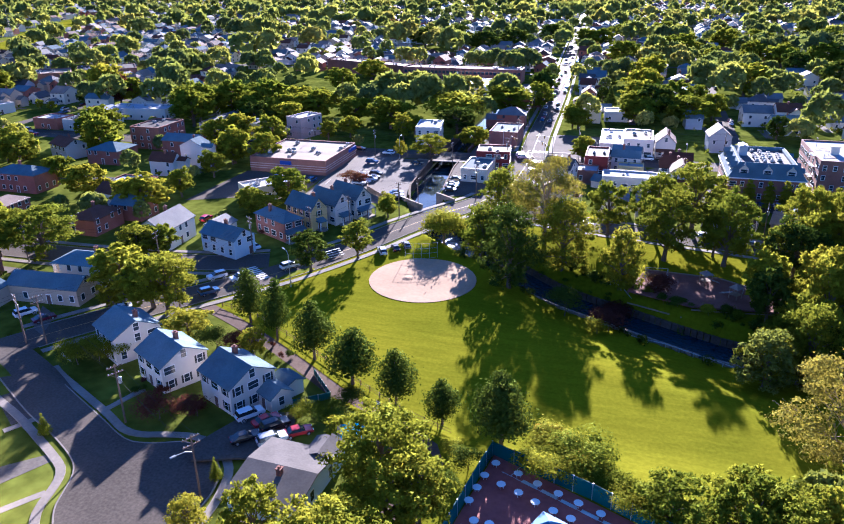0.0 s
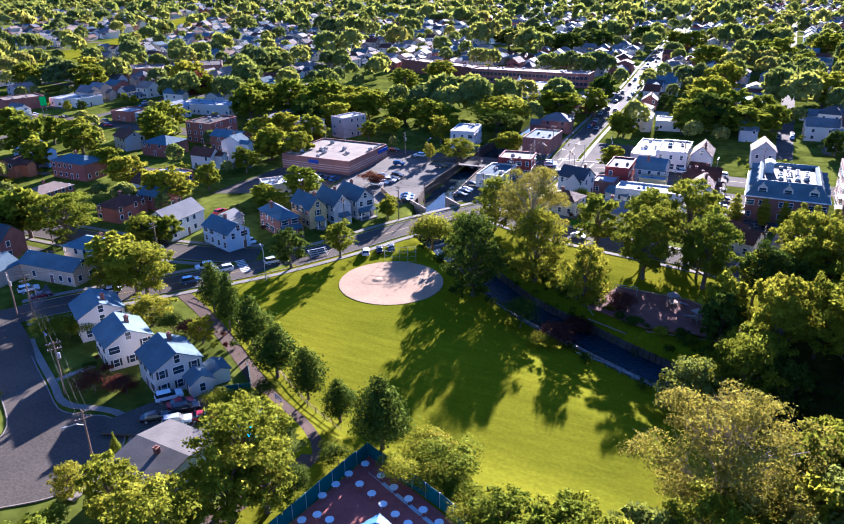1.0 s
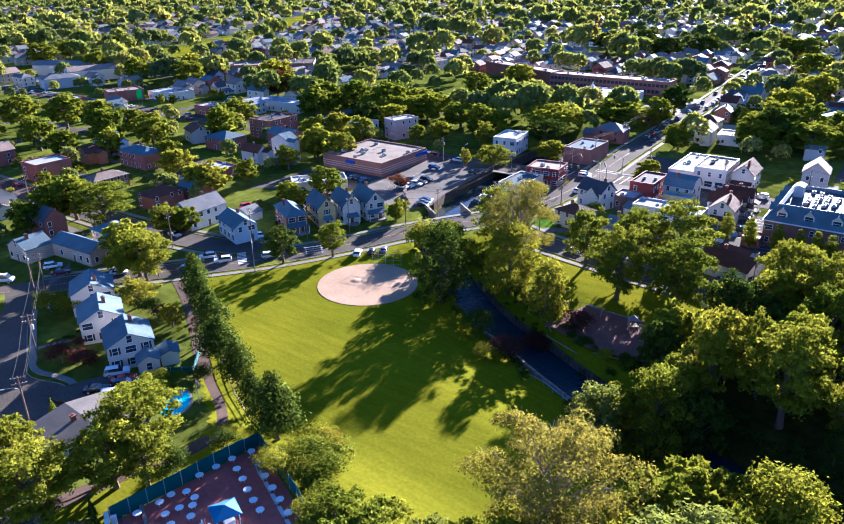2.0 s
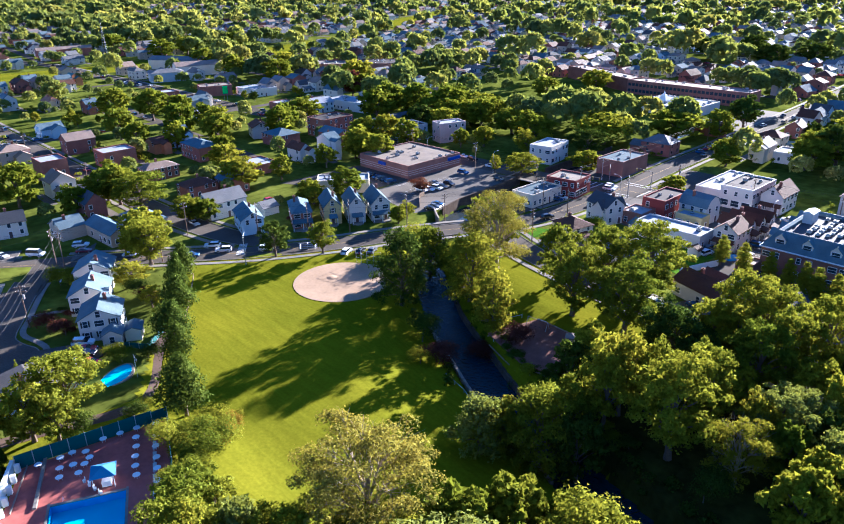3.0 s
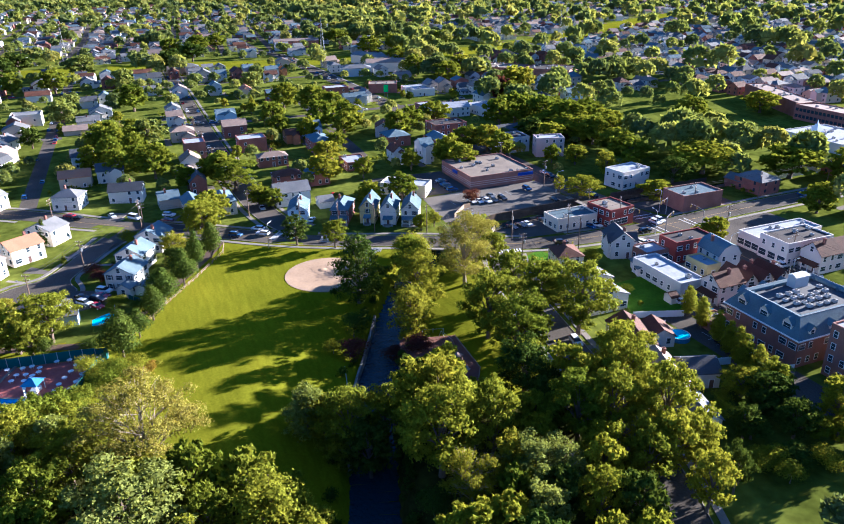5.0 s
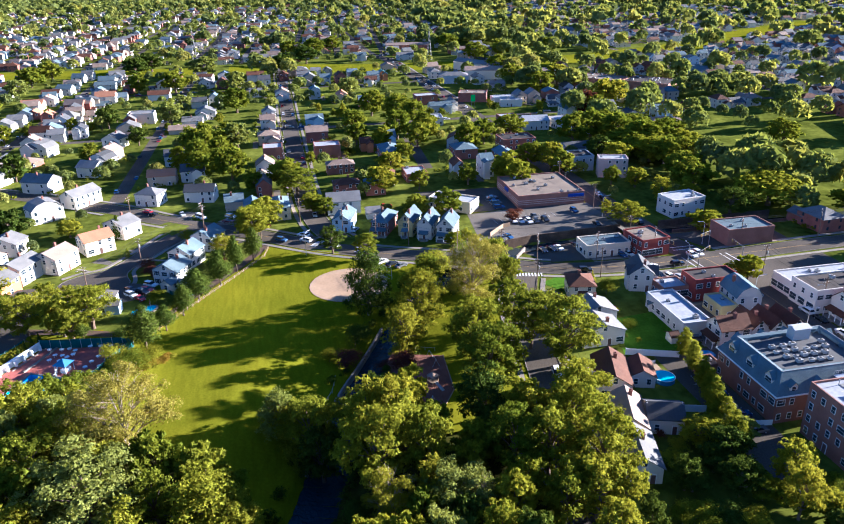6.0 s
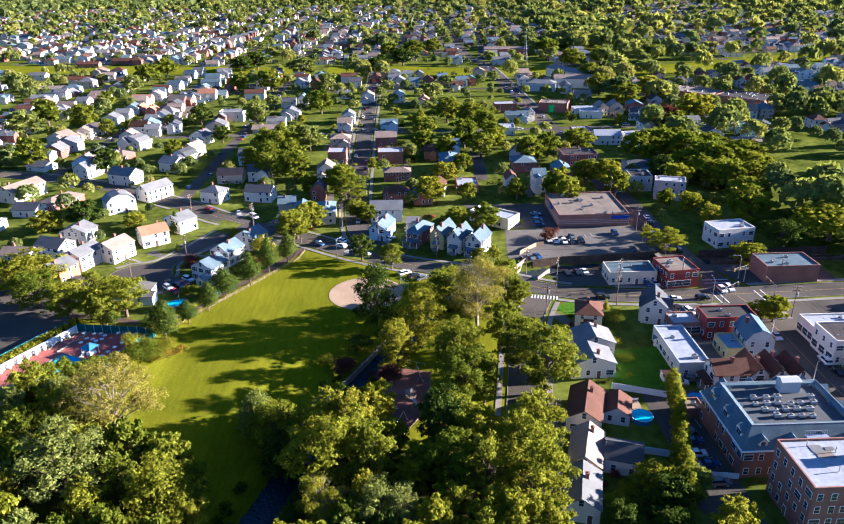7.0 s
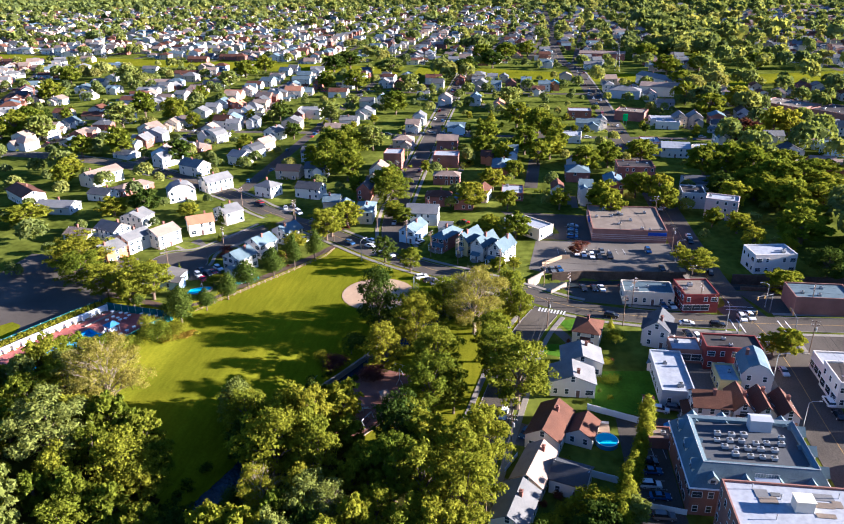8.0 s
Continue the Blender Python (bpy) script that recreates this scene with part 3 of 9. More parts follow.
def wall_shell(w, d, eave, kind, rise, overhang=0.35):
    """Walls with their gables, and the roof's slab, for a plan w by d."""
    wall, roof = Geo(), Geo()
    x, y, t = w / 2, d / 2, 0.18
    ring = [(-x, -y), (x, -y), (x, y), (-x, y)]
    if kind == "flat":
        k = 0.3
        inner = [(-x + k, -y + k), (x - k, -y + k), (x - k, y - k), (-x + k, y - k)]
        levels = [[(*p, -0.6) for p in ring], [(*p, eave + 0.4) for p in ring], [(*p, eave + 0.4) for p in inner], [(*p, eave - 0.35) for p in inner]]
        wall.v = [p for level in levels for p in level]
        wall.f = [(4 * n + i, 4 * n + (i + 1) % 4, 4 * n + 4 + (i + 1) % 4, 4 * n + 4 + i) for n in range(3) for i in range(4)] + [(12, 13, 14, 15)]
        wall.m = [0] * len(wall.f)
        roof.prism([(-x + 0.3, -y + 0.3), (x - 0.3, -y + 0.3), (x - 0.3, y - 0.3), (-x + 0.3, y - 0.3)], eave - 0.35, eave - 0.05)
        return wall, roof
    o = overhang
    if kind == "gx":  # ridge along x
        wall.prism(ring, -0.6, eave)
        for sx in (-1, 1):
            a, b, c = (sx * x, -y, eave), (sx * x, y, eave), (sx * x, 0, eave + rise)
            wall.face((a, b, c) if sx > 0 else (b, a, c))
        s = rise / y
        for sy in (-1, 1):
            lo, hi = (sy * (y + o), eave - o * s), (0, eave + rise)
            pts = [(-x - o, *lo), (x + o, *lo), (x + o, *hi), (-x - o, *hi)]
            up = [(p[0], p[1], p[2] + t) for p in pts]
            if sy > 0:
                pts, up = [pts[1], pts[0], pts[3], pts[2]], [up[1], up[0], up[3], up[2]]
            roof.face(up), roof.face(pts[::-1])
            for i in range(4):
                j = (i + 1) % 4
                roof.face((pts[i], pts[j], up[j], up[i]))
    elif kind == "gy":
        w2, r2 = wall_shell(d, w, eave, "gx", rise, o)
        wall.v, wall.f, wall.m = [(-b, a, c) for a, b, c in w2.v], w2.f, w2.m
        roof.v, roof.f, roof.m = [(-b, a, c) for a, b, c in r2.v], r2.f, r2.m
    elif kind == "hip":
        wall.prism(ring, -0.6, eave)
        rx, ry = (max(0.2, x - y), 0.0) if x >= y else (0.0, max(0.2, y - x))
        lo = [(a * (x + o), b * (y + o), eave - 0.1) for a, b in ((-1, -1), (1, -1), (1, 1), (-1, 1))]
        if x >= y:
            p, q = (-rx, 0, eave + rise), (rx, 0, eave + rise)
            faces = [(lo[0], lo[1], q, p), (lo[1], lo[2], q), (lo[2], lo[3], p, q), (lo[3], lo[0], p)]
        else:
            p, q = (0, -ry, eave + rise), (0, ry, eave + rise)
            faces = [(lo[0], lo[1], p), (lo[1], lo[2], q, p), (lo[2], lo[3], q), (lo[3], lo[0], p, q)]
        roof.box(0, 0, eave - 0.22, w + 2 * o, d + 2 * o, 0.14)
        for f in faces:
            roof.face(f)
    elif kind == "gambrel":
        wall.prism(ring, -0.6, eave)
        prof = [(-x - o * 0.4, eave - 0.2), (-x * 0.62, eave + rise * 0.66), (0, eave + rise), (x * 0.62, eave + rise * 0.66), (x + o * 0.4, eave - 0.2)]
        for sy in (-1, 1):
            pts = [(a, sy * y, b) for a, b in prof]
            wall.face(pts[::-1] if sy < 0 else pts)
        for a, b in zip(prof, prof[1:]):
            q = [(a[0], -y - o, a[1]), (b[0], -y - o, b[1]), (b[0], y + o, b[1]), (a[0], y + o, a[1])]
            up = [(p[0], p[1], p[2] + t) for p in q]
            roof.face(up[::-1]), roof.face(q)
            for i in range(4):
                j = (i + 1) % 4
                roof.face((up[i], up[j], q[j], q[i]))
    return wall, roof


def put_windows(house, rng, w, d, eave, storeys, wide=0.2, shutter=None, skip=0.12, shop=False, gable=None, rise=0.0, base=0.0, plain=False):
    """Windows in rows on all four walls, each with its panes, and shutters where asked."""
    for side in range(4):
        length, off = (w, d / 2) if side % 2 == 0 else (d, w / 2)
        count = max(1, int((length - 0.8) / 2.5))
        turn = pose(0, 0, 0, 0, 0, 90 * side)
        for s in range(storeys):
            for i in range(count):
                if rng.random() < skip:
                    continue
                along = (i + 0.5 - count / 2) * (length / count)
                kind = SHOP_WINDOW if shop and s == 0 and side == 0 else WIDE_WINDOW if rng.random() < wide and length / count > 2.6 else WINDOW
                z = base + 0.85 + s * (eave - base) / storeys * 1.0
                if side == 0 and s == 0 and i == count // 2 and not shop:
                    part("door", DOOR_MESH, [], house, "panelled front door", pose(along, -d / 2, base + 0.05))
                    continue
                m = turn @ pose(along, -off, z)
                if plain:
                    part("window", PLAIN_WINDOW, [], house, at=m)
                    continue
                ob = part("window", kind[0], [], house, at=m)
                part("pane", kind[1], [], ob)
                if shutter and kind is WINDOW:
                    for s2 in (-0.78, 0.78):
                        part("shutter", SHUTTERS[shutter], [], house, at=m @ pose(s2, 0, 0))
        if gable and rise > 1.8 and side % 2 == (0 if gable == "gy" else 1):
            ob = part("window", WINDOW[0], [], house, at=turn @ pose(0, -off, eave + 0.25))
            part("pane", WINDOW[1], [], ob)


def chimney(house, x, y, z0, z1, size=0.7):
    g = Geo()
    g.box(x, y, z0, size, size, z1 - z0)
    g.box(x, y, z1, size + 0.16, size + 0.16, 0.15)
    g.box(x, y, z1 + 0.15, 0.3, 0.3, 0.25)
    part("chimney", g, CHIMNEY, house, "red brick chimney")


def porch(house, w, y, depth, z, roof_mat, x=0.0):
    """A roofed porch on posts against the front wall."""
    r = Geo()
    r.face([(x - w / 2, y, z + 0.75), (x - w / 2, y - depth, z), (x + w / 2, y - depth, z), (x + w / 2, y, z + 0.75)])
    r.prism([(x - w / 2, y - depth), (x + w / 2, y - depth), (x + w / 2, y), (x - w / 2, y)], z - 0.18, z - 0.01)
    part("porch_roof", r, roof_mat, house)
    f = Geo()
    f.box(x, y - depth / 2, -0.3, w, depth, 0.65)
    for k in range(3):
        f.box(x, y - depth - 0.15 - 0.28 * k, -0.3, 1.6, 0.3, 0.5 - 0.16 * k)
    part("porch_floor", f, CONCRETE, house)
    n = max(2, int(w / 2.2) + 1)
    for i in range(n):
        g = Geo()
        g.box(x + (i / (n - 1) - 0.5) * (w - 0.3), y - depth + 0.15, 0.3, 0.18, 0.18, z - 0.45)
        part("porch_post", g, TRIM, house)


def dormer(house, x, y, z, w, h, wall, roof, turn=0.0, depth=2.4):
    """A gabled dormer with a window, its front at x, y facing -y before the turn."""
    g = Geo()
    g.prism([(-w / 2, 0), (w / 2, 0), (w / 2, depth), (-w / 2, depth)], 0, h)
    g.face([(-w / 2, 0, h), (w / 2, 0, h), (0, 0, h + w * 0.5)])
    m = pose(x, y, z, 0, 0, turn)
    ob = part("dormer", g, wall, house, at=m)
    r = Geo()
    for s in (-1, 1):
        a = [(s * (w / 2 + 0.25), -0.3, h - 0.2), (0, -0.3, h + w * 0.5 + 0.08), (0, depth + 1.2, h + w * 0.5 + 0.08), (s * (w / 2 + 0.25), depth + 0.6, h - 0.2)]
        r.face(a if s > 0 else a[::-1])
        b = [(p[0], p[1], p[2] - 0.12) for p in a]
        r.face(b[::-1] if s > 0 else b)
        r.face((a[0], a[1], b[1], b[0]))
    part("dormer_roof", r, roof, ob)
    part("window", WINDOW[0] if w < 2.4 else WIDE_WINDOW[0], [], ob, at=pose(0, 0, max(0.05, h - 1.75)))
    part("pane", WINDOW[1] if w < 2.4 else WIDE_WINDOW[1], [], ob, at=pose(0, 0, max(0.05, h - 1.75)))


HOUSE_WORD = {"white": "white-sided", "cream": "cream-sided", "grey": "grey-sided", "tan": "tan-sided", "yellow": "yellow-sided", "blue": "pale blue", "brick": "red brick", "brown_brick": "brown brick", "red": "red-painted brick", "pink": "faded pink stucco", "orange": "orange-brown"}
ROOF_WORD = {"slate": "slate-blue shingle roof", "grey": "grey shingle roof", "brown": "brown shingle roof", "tan": "tan shingle roof", "orange": "orange shingle roof", "dark": "charcoal shingle roof", "pale": "pale weathered shingle roof", "membrane": "white membrane roof", "gravel": "pale gravel roof", "tar": "dark tar roof", "green": "green metal roof"}
SHAPE_WORD = {"gx": "gabled", "gy": "front-gabled", "hip": "hipped", "flat": "flat-roofed", "gambrel": "gambrel-roofed"}


def house(x, y, turn, w, d, eave, kind="gx", rise=2.4, wall="white", roof="grey", storeys=2, name="house", label="", stack=True, porch_w=0.0, shutter=None, shop=False, windows=True, category="house"):
    rng = random.Random(int(x * 31 + y * 17))
    word = label or f"{SHAPE_WORD[kind]} {HOUSE_WORD[wall]} {'shop' if shop else 'house'} with a {ROOF_WORD[roof]}"
    ob = holder(name, pose(x, y, land_z(x, y), 0, 0, turn), word, category)
    body, top = wall_shell(w, d, eave, kind, rise)
    part("wall", body, WALLS[wall], ob)
    part("roof", top, ROOFS[roof], ob)
    if windows:
        put_windows(ob, rng, w, d, eave, storeys, shutter=shutter, shop=shop, gable=kind if kind in ("gx", "gy") else None, rise=rise, plain=x < -100 or y > 290, skip=0.12 if x > -100 else 0.38)
    if kind == "flat":
        for _ in range(int(w * d / 70) + 1):
            rooftop_unit(ob, rng.uniform(-w / 2 + 1.5, w / 2 - 1.5), rng.uniform(-d / 2 + 1.5, d / 2 - 1.5), eave - 0.05, rng.uniform(0.8, 1.5), rng)
    elif stack and rise > 0:
        u = rng.uniform(-0.3, 0.3)
        cx, cy = (u * w, 0.12 * d) if kind != "gy" else (0.12 * w, u * d)
        chimney(ob, cx, cy, eave + rise * 0.5, eave + rise + 0.8)
    if porch_w:
        porch(ob, porch_w, -d / 2, 2.0, 2.7, ROOFS[roof])
    taken.append((x, y, 0.5 * math.hypot(w, d) * 0.85))
    return ob


def rooftop_unit(ob, x, y, z, size, rng=random):
    """An air conditioning unit on curbs with its round fan grille."""
    g = Geo()
    for s in (-1, 1):
        g.box(x + s * size * 0.35, y, z, 0.12, size, 0.2, 1)
    g.box(x, y, z + 0.2, size, size * 0.8, size * 0.6, 0)
    g.prism([(x + size * 0.3 * math.cos(a), y + size * 0.3 * math.sin(a)) for a in (i * math.tau / 10 for i in range(10))], z + 0.2 + size * 0.6, z + 0.28 + size * 0.6, 1)
    part("rooftop_unit", g, [UNIT_METAL, RUBBER], ob, "grey air conditioning unit")

# the shops and houses round the park, the corner, the car park and the cul-de-sac
house(-18.6, 207.5, 77, 7.7, 9.2, 5.0, "hip", 1.8, "cream", "brown", 2, porch_w=3)
corner_house = house(-20.6, 227.9, 72, 7.0, 9.4, 5.9, "gy", 2.7, "white", "dark", 2, label="tall white cross-gabled house with a dark slate roof")
cross_wall, cross_roof = wall_shell(9.0, 4.3, 5.3, "gx", 2.1)
part("wall", cross_wall, WALLS["white"], corner_house, at=pose(0.4, -1.4, 0))
part("roof", cross_roof, ROOFS["dark"], corner_house, at=pose(0.4, -1.4, 0))
house(-5.9, 226.2, 68, 5.2, 7.5, 2.4, "gy", 1.4, "white", "slate", 1, "garage", "small white gabled garage with a dark roof", False, windows=False, category="garage")
house(-2.5, 204.4, 90, 10.8, 8.1, 4.3, "gy", 2.1, "white", "grey", 1)
house(7.9, 201.3, 90, 11.5, 8.1, 4.3, "gy", 2.1, "white", "grey", 1)
house(3.1, 227.3, 90, 8.2, 20.2, 4.3, "flat", 0, "grey", "membrane", 1, "shop", "long low shop with a pale flat roof", category="shop")
house(-12.2, 233.6, 90, 8.3, 7.2, 3.9, "flat", 0, "brown_brick", "membrane", 1, "shop", shop=True, category="shop")
house(-9.7, 245.2, 90, 14.7, 7.7, 6.8, "flat", 0, "red", "tar", 2, "shop", "red-painted brick corner shop with a dark parapet roof", category="shop")
house(0.2, 248.7, 84, 7.7, 9.4, 5.6, "gambrel", 3.2, "white", "slate", 2, stack=True)
house(1.7, 241.6, 90, 5.3, 8.6, 3.8, "flat", 0, "yellow", "membrane", 1, "annex", "yellow-walled annex with a flat roof", category="annex")
house(-6.0, 280.1, 0, 8.6, 26.3, 4.9, "flat", 0, "white", "membrane", 1, "shop", "low white shop with a white flat roof", shop=True, category="shop")
house(3.9, 275.4, 0, 10.6, 18.3, 7.1, "flat", 0, "white", "tar", 2, "shop", "two-storey white shop with a recessed dark roof", shop=True, category="shop")
house(13.7, 276.5, 0, 7.0, 12.2, 5.8, "gy", 3.2, "white", "brown", 2, porch_w=6.8, label="white Victorian house with a brown gable and porch")
house(17.5, 233.5, 0, 6.8, 8.5, 5.6, "gy", 2.6, "white", "brown", 2, porch_w=6)
for k, tone in enumerate(("white", "cream", "white")):
    house(15.6 + 0.8 * k, 241.0 + 4.9 * k, 90, 4.6, 9.2, 4.7, "gy", 2.3, tone, "brown", 2, label=f"narrow {tone} gabled house with a brown roof", porch_w=3.6)
house(28.8, 195.0, 72, 8.0, 13.2, 3.9, "gy", 2.4, "white", "brown", 1)
house(28.5, 202.7, 162, 7.5, 6.1, 3.0, "gx", 1.8, "white", "brown", 1, "extension", "low brown-roofed wing of the house", False, category="extension")
house(44.8, 191.2, 72, 6.8, 12.2, 3.9, "gy", 2.3, "tan", "tan", 1)
house(46.2, 198.9, 72, 7.5, 7.2, 3.8, "gx", 1.9, "white", "dark", 1, "extension", "white wing with a charcoal roof", False, category="extension")
house(57.3, 187.1, 75, 7.5, 11.3, 3.8, "gy", 2.2, "white", "grey", 1)
house(28.5, 220.2, 90, 5.5, 4.7, 2.6, "flat", 0, "brown_brick", "tan", 1, "garage", "brick garage row with a tan flat roof", windows=False, category="garage")
house(-79.0, 276.2, 99, 15.0, 9.9, 7.0, "flat", 0, "white", "membrane", 2, "apartment_house", "white two-storey building with a stepped white roof", category="building")
house(-134.0, 273.1, 72, 13.2, 8.0, 8.6, "flat", 0, "pink", "membrane", 3, "apartment_house", "faded pink three-storey flats", category="building")
house(-174.1, 274.5, 90, 18.8, 13.2, 4.9, "gx", 1.9, "grey", "dark", 1, "hall", "long grey hall with a dark roof", False, category="building")
store = house(-114.2, 230.1, 0, 29.1, 28.7, 4.9, "flat", 0, "brown_brick", "gravel", 1, "supermarket", "large brick shop with a pale flat roof", windows=False, category="shop")
house(-107.1, 190.4, 140, 8.8, 18.8, 4.5, "flat", 0, "cream", "membrane", 1, "shop", "cream shop with a red parapet and white roof", category="shop")
house(-48.5, 229.0, 90, 16.0, 8.9, 4.3, "flat", 0, "cream", "slate", 1, "shop", "low pale-walled shop with a dark flat roof", category="shop")
house(-45.9, 243.6, 97, 10.8, 11.7, 6.2, "flat", 0, "red", "gravel", 2, "shop", "red-painted two-storey corner shop", shop=True, category="shop")
house(-47.9, 282.0, 90, 17.9, 11.3, 5.8, "flat", 0, "brown_brick", "slate", 2, "shop", "brick corner shop with a blue-grey flat roof", windows=False, category="shop")
house(-84.6, 167.7, 62, 5.5, 11.3, 5.9, "gy", 3.0, "yellow", "slate", 2, porch_w=2.6, shutter="green", label="yellow front-gabled house with dark shutters")
house(-80.1, 173.8, 62, 5.5, 11.3, 5.9, "gy", 3.0, "white", "slate", 2, porch_w=3.5)
house(-76.5, 180.5, 64, 6.0, 11.3, 5.9, "gy", 3.0, "white", "slate", 2, porch_w=5.8)
house(-88.6, 158.7, 62, 6.0, 13.2, 5.5, "hip", 2.1, "brick", "slate", 2, porch_w=6.2)
house(-95.6, 144.2, 72, 6.8, 12.2, 4.9, "gy", 2.2, "blue", "slate", 2)
house(-114.6, 145.6, 90, 13.3, 8.5, 5.5, "gx", 2.8, "white", "grey", 2, label="large white house with a dormered grey roof")
house(-105.3, 156.5, 90, 5.6, 6.6, 2.6, "gx", 1.5, "white", "grey", 1, "garage", "small white garage with a grey roof", False, windows=False, category="garage")
house(-140.0, 149.6, 90, 11.6, 8.5, 4.7, "hip", 1.9, "brick", "brown", 2)
house(-172.9, 150.1, 90, 13.3, 7.5, 4.7, "hip", 1.7, "brick", "tan", 2)
house(-153.6, 183.2, 90, 10.2, 13.2, 3.6, "flat", 0, "brick", "membrane", 1, "shop", "low brick building with a bright white roof", category="shop")
house(-58.9, 84.9, -27, 8.9, 8.6, 5.4, "gx", 2.3, "white", "slate", 2, shutter="black")
house(-73.4, 87.8, -28, 8.9, 8.5, 5.4, "gx", 2.3, "white", "slate", 2, shutter="black")
house(-87.2, 94.0, -30, 8.6, 8.8, 5.4, "gx", 2.3, "white", "slate", 2)
house(-52.3, 84.5, -29, 4.4, 3.9, 2.8, "gx", 1.2, "white", "slate", 1, "extension", "small white side wing with a slate-blue roof", False, category="extension")
house(-51.9, 88.9, -29, 4.1, 3.4, 2.6, "gx", 0.7, "white", "slate", 1, "porch_room", "low screened porch room with a shed roof", False, windows=False, category="porch")
house(-40.4, 64.4, -93, 11.8, 9.9, 3.0, "gy", 1.0, "blue", "pale", 1, label="low ranch house with a broad pale roof")
house(-37.0, 70.6, -93, 4.0, 4.2, 3.0, "gx", 0.8, "blue", "pale", 1, "extension", "pale-roofed wing of the ranch house", False, windows=False, category="extension")
house(-118.7, 109.5, 4, 17.1, 6.8, 3.9, "gx", 1.9, "tan", "slate", 1, shutter="maroon", stack=False)
house(-130.7, 101.5, 4, 8.5, 7.5, 3.9, "gy", 2.3, "tan", "slate", 1, shutter="maroon")
house(-116.8, 119.9, 3, 14.5, 7.9, 5.3, "hip", 1.8, "cream", "slate", 2)
house(-145.2, 87.1, 80, 12.4, 8.5, 4.9, "gx", 2.3, "white", "dark", 2)
house(-143.5, 66.6, 69, 9.9, 8.5, 5.3, "hip", 2.1, "white", "grey", 2)
house(-106.7, 61.3, 143, 8.5, 10.3, 5.3, "gx", 2.1, "white", "grey", 2)
house(-77.9, 45.2, 153, 10.5, 9.4, 5.6, "gx", 2.1, "white", "tan", 2)
house(-71.9, 36.1, 157, 11.3, 8.5, 5.6, "gx", 1.9, "white", "grey", 2)
house(-59.7, 32.4, 70, 9.6, 9.0, 5.2, "gy", 2.2, "orange", "grey", 2)
house(-82.2, 21.4, 69, 11.3, 8.5, 4.7, "gx", 2.4, "white", "tan", 2)
house(-97.2, 24.1, 81, 10.9, 8.5, 4.7, "gy", 2.3, "white", "grey", 2)
house(-78.6, 9.8, 80, 11.4, 8.5, 3.2, "gx", 1.9, "white", "tan", 1)
house(-155.3, -26.3, 157, 18.5, 10.3, 5.6, "gx", 2.1, "white", "tan", 2)
house(-143.2, -3.6, 154, 18.3, 10.3, 3.0, "hip", 1.7, "brick", "tan", 1)
house(-132.8, 27.2, 124, 12.2, 8.5, 5.6, "gambrel", 3.0, "white", "grey", 2)
house(-130.3, -11.1, 80, 11.3, 8.5, 3.4, "gx", 2.1, "white", "dark", 1)
house(-111.1, -22.0, 90, 16.9, 9.4, 3.4, "gx", 1.9, "grey", "grey", 1)
house(-124.5, -47.0, 55, 20.7, 10.5, 4.7, "gx", 2.1, "white", "brown", 1, category="building")
house(-92.3, 54.7, 123, 10.3, 8.5, 5.3, "gx", 2.2, "cream", "orange", 2)
house(-150.4, 37.2, 145, 14.1, 8.5, 5.3, "gx", 2.3, "white", "grey", 2)
house(-185.8, 243.5, 0, 13.2, 17.9, 8.5, "flat", 0, "brick", "tar", 3, "apartment_house", "three-storey red brick flats", category="building")
house(-186.3, 215.4, 0, 13.4, 11.8, 5.3, "hip", 2.1, "brick", "slate", 2)
house(-165.2, 230.8, 0, 14.1, 8.4, 6.2, "gx", 1.9, "brick", "slate", 2)
house(-190.3, 176.9, 0, 16.9, 9.5, 6.2, "hip", 1.9, "brick", "slate", 2)
house(-207.3, 216.7, -20, 11.3, 8.5, 5.3, "gx", 2.3, "grey", "brown", 2)
house(-136.4, 161.7, 0, 9.4, 8.5, 4.7, "gx", 2.3, "brick", "slate", 2)
house(-148.0, 169.0, -10, 9.8, 7.2, 4.9, "gx", 2.2, "white", "brown", 2)

for z in (1.3, 2.1, 2.9):  # pale courses in the store's brick and its blue fascia
    for a, b, l, along in ((14.58, 0, 28.7, False), (0, -14.38, 29.1, True)):
        g = Geo()
        g.box(a, b, z, l if along else 0.08, 0.08 if along else l, 0.22)
        part("brick_course", g, WALLS["pink"], store, "pale brick course")
for a, b, w, d in ((14.75, 10.6, 0.5, 7.0), (-0.5, -14.55, 4.2, 0.5)):
    g = Geo()
    g.box(a, b, 3.15, w, d, 1.25)
    part("fascia", g, FASCIA_BLUE, store, "blue shop fascia")
house(13.6, 220.0, 90, 2.2, 3.0, 2.1, "gx", 0.9, "white", "brown", 1, "shed", "small white garden shed with a brown roof", False, windows=False, category="shed")

